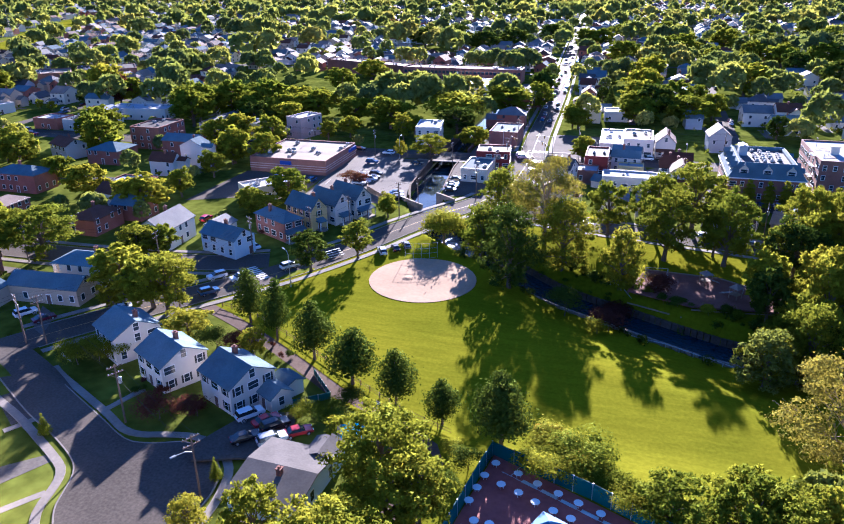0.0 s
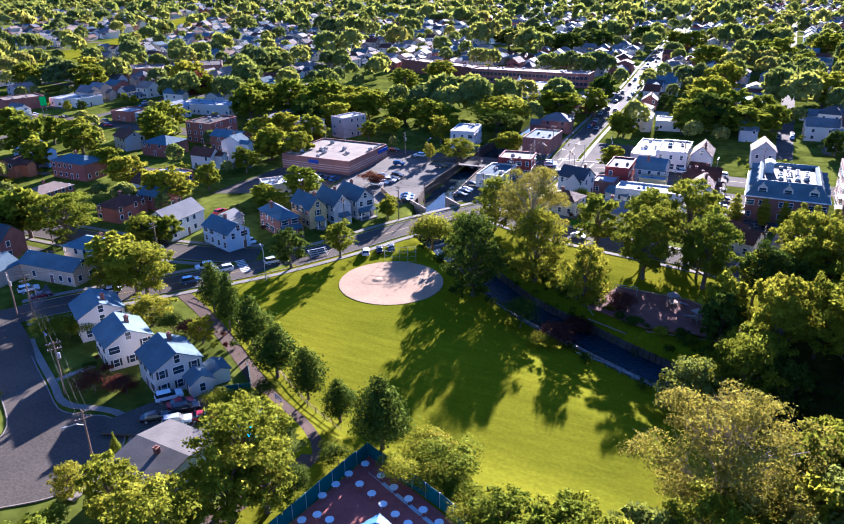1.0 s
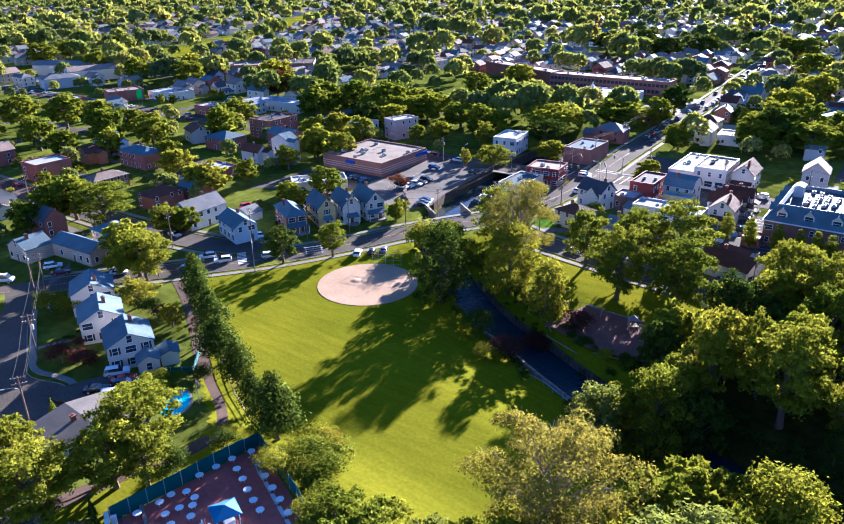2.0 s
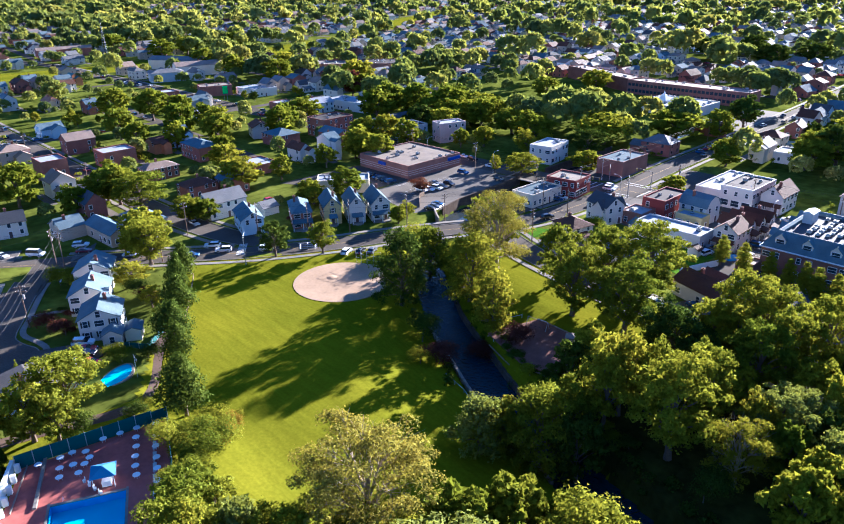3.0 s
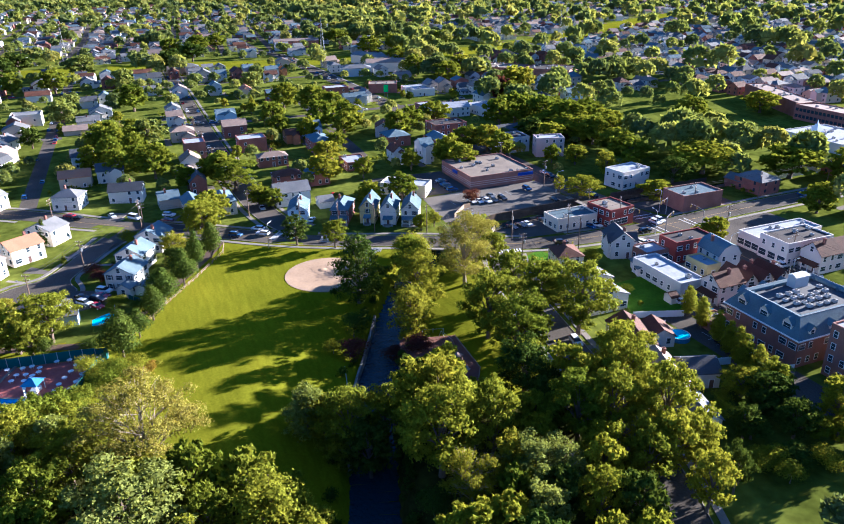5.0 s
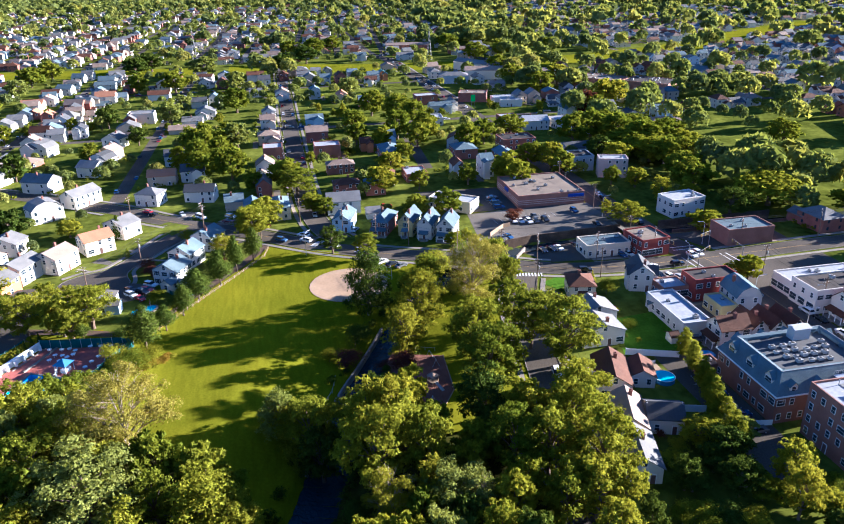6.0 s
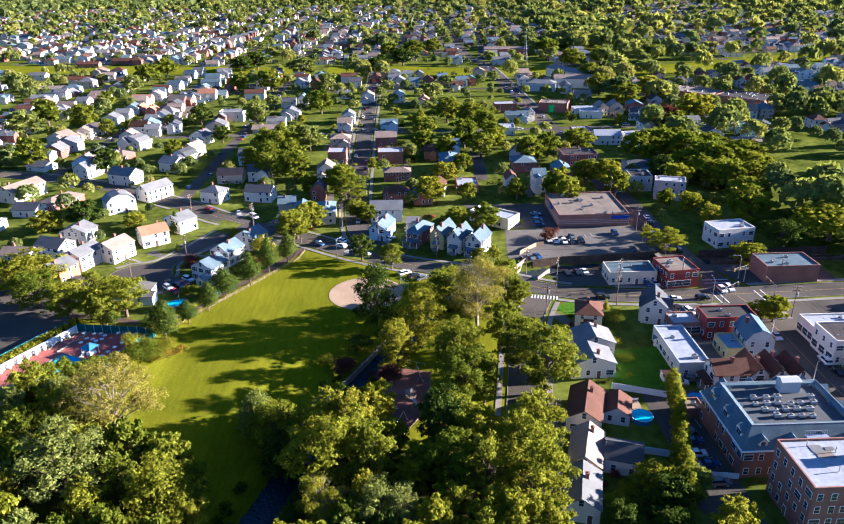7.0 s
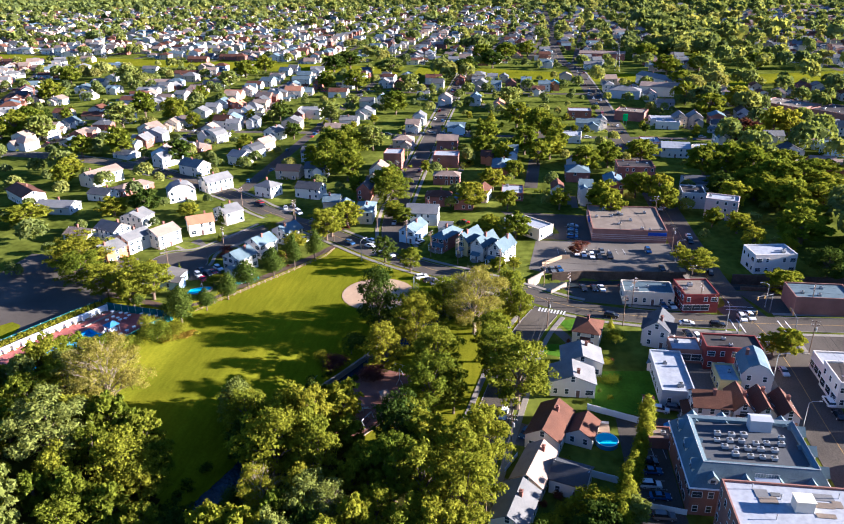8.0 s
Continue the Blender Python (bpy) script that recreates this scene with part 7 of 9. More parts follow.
tree(-338.0, 96.0, 19.0, 21.5, "broad", "mid", 2, "among the houses")
tree(-342.3, 315.6, 19.0, 24.1, "broad", "mid", 2, "among the houses")
tree(-357.3, 59.5, 11.5, 11.8, "broad", "silver", 2, "among the houses")
tree(-365.2, -192.1, 19.0, 24.1, "broad", "mid", 2, "among the houses")
tree(-370.3, -67.5, 14.1, 14.4, "broad", "mid", 2, "among the houses")
tree(-373.6, 176.6, 17.2, 17.6, "broad", "silver", 2, "among the houses")
tree(-374.6, 341.8, 19.0, 21.6, "broad", "gold", 2, "among the houses")
tree(-390.9, 309.4, 18.1, 18.5, "broad", "mid", 2, "among the houses")
tree(-428.5, 92.1, 18.1, 18.5, "broad", "silver", 2, "among the houses")
tree(-431.9, 46.0, 19.0, 25.4, "broad", "mid", 2, "among the houses")
tree(-434.9, -69.4, 17.8, 18.2, "broad", "silver", 2, "among the houses")
tree(-437.3, 17.5, 16.5, 16.8, "broad", "mid", 2, "among the houses")
tree(-448.4, -228.2, 19.0, 22.7, "broad", "mid", 2, "among the houses")
tree(-451.1, -171.3, 19.0, 27.2, "broad", "silver", 2, "among the houses")
tree(-454.7, 316.5, 18.0, 18.4, "broad", "mid", 2, "among the houses")
tree(-495.8, -77.3, 19.0, 26.0, "broad", "mid", 2, "among the houses")
tree(-512.4, 61.2, 19.0, 28.4, "broad", "silver", 2, "among the houses")
tree(-515.4, 133.0, 19.0, 28.1, "broad", "dark", 2, "among the houses")
tree(-525.6, -67.9, 19.0, 24.5, "broad", "mid", 2, "among the houses")
tree(-535.9, -0.1, 19.0, 25.8, "broad", "dark", 2, "among the houses")
tree(-541.0, 322.1, 19.0, 26.9, "broad", "mid", 2, "among the houses")
tree(-560.2, 10.7, 19.0, 28.8, "broad", "dark", 2, "among the houses")
tree(-560.9, 355.7, 19.0, 25.0, "broad", "mid", 2, "among the houses")
tree(-573.5, 156.0, 19.0, 26.3, "broad", "dark", 2, "among the houses")
tree(-574.5, 413.9, 19.0, 23.9, "broad", "mid", 2, "among the houses")
tree(-639.8, 141.3, 19.0, 25.7, "broad", "mid", 2, "among the houses")
tree(-640.5, 167.9, 19.0, 28.8, "broad", "mid", 2, "among the houses")
tree(-644.3, 317.9, 19.0, 28.8, "broad", "mid", 2, "among the houses")
tree(-665.8, 191.5, 19.0, 21.8, "broad", "mid", 2, "among the houses")

for x, y, h, w in ((-176, 84, 14, 12), (-186, 93, 13, 12), (-196, 82, 15, 14), (-207, 92, 14, 13), (-217, 84, 15, 14), (-229, 92, 13, 12), (-240, 83, 14, 13), (-252, 93, 12, 12), (-200, 72, 11, 10), (-224, 75, 11, 10)):
    tree(x, y, h, w, "full", "mid" if h > 12 else "light", 2, "in a grove")

fill_streets()
tagged(new("garden_shrubs", quads_mesh("garden_shrubs", leaf_cloud(GARDEN_SHRUBS, 20 * len(GARDEN_SHRUBS), 0.62, 5), [LEAF["mid"]])), "green garden shrubs and hedges among the houses", "shrubs", kind="stuff")
tagged(part("town_houses", far_houses, FAR_MATS), "many small gabled houses of the distant town", "houses", kind="stuff")


PYLON_STEEL = material("weathered_pylon_steel", (0.2, 0.2, 0.2), 0.7, 0.15, 2.0, 0.3)


def pylon(x, y, h=36):
    g = Geo()
    for a in (-1, 1):
        for b in (-1, 1):
            g.tube((x + a * 2.2, y + b * 2.2, 0), (x + a * 0.5, y + b * 0.5, h * 0.7), 0.13, 0.1, 4)
            g.tube((x + a * 0.5, y + b * 0.5, h * 0.7), (x, y, h), 0.1, 0.07, 4)
    for k in range(7):
        f, f2 = k / 7, (k + 1) / 7
        r0, r1, z0, z1 = 2.2 - 1.7 * f, 2.2 - 1.7 * f2, h * 0.7 * f, h * 0.7 * f2
        for a, b, c, d in ((-1, -1, 1, -1), (1, -1, 1, 1), (1, 1, -1, 1), (-1, 1, -1, -1)):
            g.tube((x + a * r0, y + b * r0, z0), (x + c * r1, y + d * r1, z1), 0.06, 0.06, 3)
    for z, l in ((0.72, 5), (0.84, 4), (0.95, 3)):
        g.tube((x - l, y, h * z), (x + l, y, h * z), 0.14, 0.14, 4)
    tagged(part("pylon", g, PYLON_STEEL), "grey steel lattice pylon on open grass", "pylon")


for px, py in ((-618, -294), (-632, 44), (-556, 278), (-570, 560)):
    pylon(px, py)


def plant_town():
    """Street and garden trees: single ones close by, joined ones further off."""
    grid = Grid()
    near, clouds = 0, {"far": [], "far_dark": [], "far_light": [], "far_gold": []}
    npr = np.random.RandomState(4)
    for i in range(-1700, 420, 13):
        for j in range(-1000, 1560, 13):
            x, y = i + rng.uniform(-6.5, 6.5), j + rng.uniform(-6.5, 6.5)
            if not in_sight(x, y):
                continue
            far = math.hypot(x, y)
            wood = any((x - a) ** 2 + (y - b) ** 2 < r * r for a, b, r in WOODS) or (noise.noise((x * 0.012, y * 0.012, 7.0)) > (0.42 if y > 300 and far < 800 else 0.46 if far < 800 else 0.55) and not (-420 < x and 15 < y < 300))
            if rng.random() > (0.97 if wood else 0.5 if y > 300 else 0.42 if far < 800 else 0.5):
                continue
            placed = -420 < x and 15 < y < 300  # this stretch has its large crowns already
            
            big = (1.12 if y > 300 else 0.92) * (1.0 + 0.55 * noise.noise((x * 0.017, y * 0.017, 11.0)))
            h = big * (rng.uniform(11, 17) if wood else rng.choice([rng.uniform(6, 9), rng.uniform(9, 13), rng.uniform(12, 17)]))
            if placed:
                h = rng.uniform(4, 8.5)
            elif y < 300 and far < 800 and not wood:
                h *= 0.78
            w = h * rng.uniform(0.7, 1.05)
            if not open_ground(x, y, 0.5, True) or from_any_street(x, y) < 3.9 or not grid.clear(x, y, 1.2 + w * (0.14 if wood else 0.2)):
                continue
            hue = noise.noise((x * 0.02, y * 0.02, 3.0)) + rng.uniform(-0.35, 0.35)
            leaf = "dark" if hue < -0.25 else "mid" if hue < 0.15 else "light" if hue < 0.45 else "gold"
            if x > -330 and y < 330 and near < 40:
                tree(x, y, h, w, "cone" if rng.random() < 0.06 else "broad", leaf, 2, "among the houses")
                near += 1
            else:
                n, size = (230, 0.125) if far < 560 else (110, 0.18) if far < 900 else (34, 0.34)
                way = npr.normal(size=(n, 3))
                way /= np.linalg.norm(way, axis=1)[:, None]
                way[:, 2] = np.where(way[:, 2] < -0.3, -way[:, 2], way[:, 2])
                bumps = npr.normal(size=(5, 3))
                bumps /= np.linalg.norm(bumps, axis=1)[:, None]
                swell = 0.72 + 0.4 * np.max(way @ bumps.T, axis=1) * npr.uniform(0.75, 1.1, n)
                at = way * np.array([w / 2, w / 2, h * 0.42]) * swell[:, None] + [x, y, h * 0.55]
                normal = way + npr.normal(size=(n, 3)) * 0.75
                normal /= np.linalg.norm(normal, axis=1)[:, None]
                u = np.cross(normal, npr.normal(size=(n, 3)))
                u /= np.linalg.norm(u, axis=1)[:, None]
                v = np.cross(normal, u)
                s = w * size * npr.uniform(0.7, 1.3, n)[:, None]
                # distant crowns take the leaf copies with haze in their colour
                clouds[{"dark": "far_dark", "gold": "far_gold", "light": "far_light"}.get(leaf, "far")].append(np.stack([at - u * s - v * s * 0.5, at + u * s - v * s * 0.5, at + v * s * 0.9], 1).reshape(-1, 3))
            grid.add((x, y, w * 0.3))
    for i in range(-2900, 900, 27):  # woods towards the skyline
        for j in range(-1900, 2900, 27):
            x, y = i + rng.uniform(-13, 13), j + rng.uniform(-13, 13)
            far = math.hypot(x, y)
            if 1600 < far < 2900 and x < 0.34 * y + 60 and y > 60 + 0.85 * (x - 169) and rng.random() < 0.8:
                n, w, h = 9, rng.uniform(14, 22), rng.uniform(10, 17)
                way = npr.normal(size=(n, 3))
                way /= np.linalg.norm(way, axis=1)[:, None]
                way[:, 2] = np.abs(way[:, 2])
                at = way * [w / 2, w / 2, h * 0.5] + [x, y, h * 0.45]
                u = np.cross(way, npr.normal(size=(n, 3)))
                u /= np.linalg.norm(u, axis=1)[:, None]
                v, s = np.cross(way, u), w * 0.42
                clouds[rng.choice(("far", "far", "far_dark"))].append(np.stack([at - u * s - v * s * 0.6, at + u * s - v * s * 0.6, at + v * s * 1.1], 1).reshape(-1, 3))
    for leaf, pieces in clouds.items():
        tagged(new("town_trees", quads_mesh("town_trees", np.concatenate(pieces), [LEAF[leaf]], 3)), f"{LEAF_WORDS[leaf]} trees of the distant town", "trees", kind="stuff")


plant_town()

# drives beside the houses of the middle distance
drives = Geo()
for x, y, turn, w, d in HOUSE_PLOTS:
    m, side = pose(x, y, 0, 0, 0, turn), rng.choice((-1, 1))
    u = side * (w / 2 + 1.9)
    drives.face([m @ Vector((u + a, b, 0.022 + rng.uniform(0, 0.004))) for a, b in ((-1.5, -d / 2 - 6), (1.5, -d / 2 - 6), (1.5, d / 2 + 1), (-1.5, d / 2 + 1))])
tagged(part("driveway", drives, ASPHALT_OLD), "worn asphalt drives between the houses", "driveway", kind="stuff")

# ---- cars ----
CAR_PAINT = {
    "white": (0.72, 0.72, 0.72), "silver": (0.42, 0.43, 0.45), "black": (0.015, 0.015, 0.018), "grey": (0.12, 0.125, 0.13),
    "red": (0.32, 0.02, 0.025), "blue": (0.03, 0.08, 0.2), "tan": (0.36, 0.28, 0.18), "maroon": (0.1, 0.015, 0.03),
}
CAR_MATS = {k: material(k + "_car_paint", v, 0.25, 0.04, 2.0, 0.3, spec=0.6) for k, v in CAR_PAINT.items()}
CAR_GLASS = glass_material("car_glass", (0.015, 0.02, 0.025))
LAMP_GLASS = material("headlight_glass", (0.7, 0.7, 0.68), 0.15, 0.02)
TAIL_GLASS = material("tail_light_glass", (0.3, 0.01, 0.01), 0.2, 0.02)
CAR_SHAPES = {  # side outline of the body, cabin foot and cabin top (from, to, height), half width
    "saloon": ([(-2.25, 0.38), (2.2, 0.34), (2.28, 0.62), (2.1, 0.8), (0.95, 0.95), (-1.7, 0.98), (-2.3, 0.86)], (-1.72, 0.98, 0.94), (-1.05, 0.25, 1.42), 0.88),
    "suv": ([(-2.3, 0.45), (2.25, 0.42), (2.32, 0.75), (2.15, 0.98), (1.1, 1.08), (-2.2, 1.12), (-2.34, 0.9)], (-2.2, 1.12, 1.06), (-1.9, 0.35, 1.72), 0.93),
    "van": ([(-2.6, 0.45), (2.5, 0.42), (2.55, 0.85), (2.2, 1.15), (1.7, 1.2), (-2.6, 1.25), (-2.65, 0.9)], (-2.58, 1.75, 1.18), (-2.5, 0.9, 2.15), 0.97),
}
CAR_FORMS = {}


def car_form(kind, paint):
    """Shared meshes of one model: body, windows, roof, wheels and lights."""
    if (kind, paint) in CAR_FORMS:
        return CAR_FORMS[kind, paint]
    side, foot, top, h = CAR_SHAPES[kind]
    body, glass, roof = Geo(), Geo(), Geo()
    n = len(side)
    for s in (-1, 1):
        body.v += [(x, s * h * (0.94 if z < 0.6 else 1.0 if z < 0.9 else 0.95), z) for x, z in side]
    body.f += [tuple(range(n)), tuple(range(2 * n - 1, n - 1, -1))] + [(i, i + n, (i + 1) % n + n, (i + 1) % n) for i in range(n)]
    body.m += [0] * (n + 2)
    for wx in (1.4, -1.4):
        for s in (-1, 1):
            body.tube((wx, s * (h - 0.02), 0.36), (wx, s * (h + 0.015), 0.36), 0.43, 0.41, 10)
    a, b = h * 0.93, h * 0.76
    lo = [(foot[0], -a), (foot[1], -a), (foot[1], a), (foot[0], a)]
    hi = [(top[0], -b), (top[1], -b), (top[1], b), (top[0], b)]
    glass.prism(lo, foot[2], top[2] - 0.04, 0, hi)
    roof.prism([(x * 1.01, y * 1.02) for x, y in hi], top[2] - 0.045, top[2] + 0.02, 0, [(x * 0.92, y * 0.9) for x, y in hi])
    wheel, front, rear = Geo(), Geo(), Geo()
    wheel.tube((0, -0.11, 0), (0, 0.11, 0), 0.34, 0.34, 14)
    wheel.tube((0, -0.125, 0), (0, 0.125, 0), 0.2, 0.2, 10, 1)
    front.box(0, 0, 0, 0.1, 0.36, 0.16)
    rear.box(0, 0, 0, 0.1, 0.3, 0.2)
    CAR_FORMS[kind, paint] = [g.mesh(k, m) for g, k, m in ((body, "body", [CAR_MATS[paint]]), (glass, "glasshouse", [CAR_GLASS]), (roof, "car_roof", [CAR_MATS[paint]]), (wheel, "wheel", [RUBBER, STEEL]), (front, "headlight", [LAMP_GLASS]), (rear, "tail_light", [TAIL_GLASS]))]
    return CAR_FORMS[kind, paint]


def car(x, y, heading, paint="grey", kind="saloon", place="parked on the asphalt"):
    body, glass, roof, wheel, front, rear = car_form(kind, paint)
    word = {"saloon": "saloon car", "suv": "tall estate car", "van": "panel van"}[kind]
    ob = holder("van" if kind == "van" else "car", pose(x, y, stand_z(x, y) + 0.02, 0, 0, heading), f"{paint} {word} {place}", "van" if kind == "van" else "car")
    part("body", body, [], ob), part("glasshouse", glass, [], ob, "dark car windows"), part("car_roof", roof, [], ob)
    h = CAR_SHAPES[kind][3]
    for wx in (1.4, -1.4):
        for s in (-1, 1):
            part("wheel", wheel, [], ob, at=pose(wx, s * (h - 0.08), 0.34))
    for s in (-1, 1) if x > -60 and y < 250 else ():
        part("headlight", front, [], ob, at=pose(2.2, s * h * 0.66, 0.64 if kind == "saloon" else 0.74))
        part("tail_light", rear, [], ob, at=pose(-2.28 if kind != "van" else -2.6, s * h * 0.7, 0.74 if kind == "saloon" else 0.9))
    return ob


HERE = "in the shared driveway"
car(-53.4, 78.5, 53, "white", "suv", HERE), car(-50.1, 77.8, 55, "red", "saloon", HERE), car(-48.2, 76.9, 50, "black", "suv", HERE)
car(-51.1, 73.0, 44, "black", "saloon", HERE), car(-47.0, 73.6, 44, "silver", "suv", HERE), car(-44.2, 76.6, 40, "red", "saloon", HERE)
HERE = "beside a house"
car(-118.0, 100.5, 60, "white", "suv", HERE), car(-112.4, 99.5, 60, "maroon", "saloon", HERE), car(-99.6, 108.0, 50, "white", "saloon", HERE)
car(-87.8, 100.5, 60, "white", "suv", HERE), car(-90.5, 147.5, 150, "white", "saloon", HERE), car(-114.3, 163.5, 90, "red", "suv", HERE), car(-124.5, 81.0, 20, "silver", "saloon", HERE)
HERE = "on the road by the park"
car(-86.4, 119.8, 52, "blue", "suv", HERE), car(-75.6, 137.9, 54, "white", "suv", HERE), car(-57.1, 152.7, 120, "white", "suv", HERE), car(-54.6, 155.7, 120, "black", "saloon", HERE), car(-52.6, 158.5, 120, "grey", "saloon", HERE)
car(-34.3, 216.3, 76, "black", "suv", HERE), car(-89.3, 127.9, 232, "white", "suv", HERE), car(-83.7, 128.5, 232, "white", "suv", HERE), car(-111.4, 133.6, 0, "white", "saloon", HERE), car(-9.4, 186.9, -14, "white", "saloon", HERE)
car(22.2, 184.0, -10, "white", "suv", HERE), car(33.0, 181.6, -10, "tan", "saloon", HERE), car(29.2, 189.2, -20, "blue", "saloon", HERE), car(49.1, 180.8, -14, "white", "saloon", HERE), car(51.6, 184.2, -20, "silver", "suv", HERE), car(-119.6, 88.6, 40, "white", "van", HERE), car(-130.6, 66.5, 235, "red", "saloon", HERE), car(-127.0, 69.1, 235, "black", "saloon", HERE)
HERE = "in the shops' car park"
for k, paint in enumerate(("black", "grey", "blue")):
    car(-67.2 - 1.0 * k, 196.3 + 2.6 * k, 20, paint, "saloon", HERE)
for (px, py), paint, kind in (((-84.7, 208.7), "white", "suv"), ((-83.9, 211.4), "white", "saloon"), ((-82.6, 214.3), "white", "suv"), ((-82.4, 217.0), "black", "saloon"), ((-83.0, 221.0), "black", "suv"), ((-87.8, 218.4), "grey", "saloon"), ((-73.5, 238.4), "black", "saloon"), ((-90, 236), "blue", "suv")):
    car(px, py, 5, paint, kind, HERE)
for k, paint in enumerate(("blue", "black", "grey", "blue", "black", "silver")):
    car(-101.5 - 2.7 * k, 208.2 + 0.2 * k, 88, paint, "saloon" if k % 2 else "suv", HERE)
for (px, py), paint in (((-53.6, 209.0), "black"), ((-53.8, 212.6), "black"), ((-54.2, 215.2), "white"), ((-54.8, 222.1), "black"), ((-43.2, 233.6), "blue"), ((-43.4, 236.4), "white")):
    car(px, py, 12, paint, "saloon", "beside the creek wall")
HERE = "at the crossing"
car(-37.0, 256.4, 5, "white", "suv", HERE), car(-38.0, 259.2, 5, "white", "suv", HERE), car(-31.6, 247.7, 90, "black", "suv", HERE), car(-31.8, 238.7, 90, "white", "saloon", HERE), car(-71.1, 254.6, 176, "black", "suv", HERE), car(-88.4, 250.4, 178, "white", "suv", HERE), car(-107.1, 254.6, 0, "white", "saloon", HERE), car(-101.4, 253.9, 0, "black", "suv", HERE), car(-141.1, 249.0, 180, "white", "saloon", HERE), car(-148.3, 253.4, 0, "grey", "saloon", HERE), car(-155.1, 253.6, 0, "silver", "saloon", HERE)
HERE = "in the yard between the shops"
car(-24.6, 237.6, 12, "black", "saloon", HERE), car(-22.4, 240.0, 12, "white", "suv", HERE), car(-21.6, 242.9, 12, "silver", "saloon", HERE), car(9.5, 236.2, 96, "white", "van", HERE), car(15.8, 222.7, 80, "white", "suv", HERE), car(15.0, 226.5, 80, "grey", "suv", HERE)
HERE = "on the main street"
car(7.6, 265.4, 180, "white", "suv", HERE), car(13.1, 265.6, 180, "black", "saloon", HERE), car(21.4, 265.8, 180, "white", "suv", HERE), car(-6.0, 259.0, 0, "silver", "saloon", HERE)
HERE = "in the flats' parking yard"
for (px, py), paint, kind in (((36.4, 216.6), "black", "suv"), ((39.6, 217.0), "blue", "saloon"), ((44.2, 216.0), "white", "suv"), ((47.6, 217.4), "blue", "saloon"), ((53.5, 217.2), "grey", "suv"), ((23.5, 230.0), "grey", "saloon"), ((23.6, 238.0), "blue", "suv")):
    car(px, py, 92 if px > 30 else 4, paint, kind, HERE)
# small cars at the kerbs of the further streets
far_cars, kerb = Geo(), random.Random(21)
paints = list(CAR_PAINT)
for (ax, ay), (bx, by) in streets + [((-150, 130), (-560, 130)), ((-200, 250), (-640, 240)), ((-36, 310), (-46, 620))]:
    length, a = math.hypot(bx - ax, by - ay), math.atan2(by - ay, bx - ax)
    for s in range(12, int(min(length, 520)), 7):
        if kerb.random() > 0.3:
            continue
        off = kerb.choice((-1, 1)) * 2.5
        x, y = ax + math.cos(a) * s - math.sin(a) * off, ay + math.sin(a) * s + math.cos(a) * off
        if math.hypot(x, y) > 650 or inside(x, y, PARK_RING):
            continue
        side, foot, top, h = CAR_SHAPES["suv" if kerb.random() < 0.5 else "saloon"]
        tone, m = paints.index(kerb.choice(paints)), pose(x, y, 0.03, 0, 0, math.degrees(a))
        k = len(far_cars.v)
        n = len(side)
        far_cars.v += [tuple(m @ Vector((p, q * h, z))) for q in (-1, 1) for p, z in side]
        far_cars.f += [tuple(range(k, k + n)), tuple(range(k + 2 * n - 1, k + n - 1, -1))] + [(k + i, k + i + n, k + (i + 1) % n + n, k + (i + 1) % n) for i in range(n)]
        far_cars.m += [tone] * (n + 2)
        lo = [m @ Vector((p, q * h * 0.93, foot[2])) for p, q in ((foot[0], -1), (foot[1], -1), (foot[1], 1), (foot[0], 1))]
        hi = [m @ Vector((p, q * h * 0.76, top[2])) for p, q in ((top[0], -1), (top[1], -1), (top[1], 1), (top[0], 1))]
        for i in range(4):
            far_cars.face([lo[i], lo[(i + 1) % 4], hi[(i + 1) % 4], hi[i]], len(paints))
        far_cars.face(hi, tone)
tagged(part("parked_cars", far_cars, [CAR_MATS[k] for k in paints] + [CAR_GLASS]), "small parked cars along the town's streets", "cars", kind="stuff")
lane = random.Random(8)
for road_line, n, off in ((PARK_STREET, 6, 2.6), (MAIN_STREET, 12, 4.2), (SECOND_STREET, 10, 3.2), ([(-38, 320), (-41, 437), (-50, 600)], 9, 2.6), ([(41, 300), (46, 560)], 5, 2.6)):
    way = curve_through(road_line, 6)
    for k in range(n):
        i = lane.randrange(1, len(way) - 1)
        (ax, ay), (bx, by) = way[i], way[i + 1]
        a = math.atan2(by - ay, bx - ax)
        s = lane.choice((1, -1))
        px, py = ax - math.sin(a) * off * s, ay + math.cos(a) * off * s
        if px < -130 or py > 300:
            car(px, py, math.degrees(a) + (180 if s > 0 else 0), lane.choice(list(CAR_PAINT)), lane.choice(("saloon", "suv")), "standing on the street")


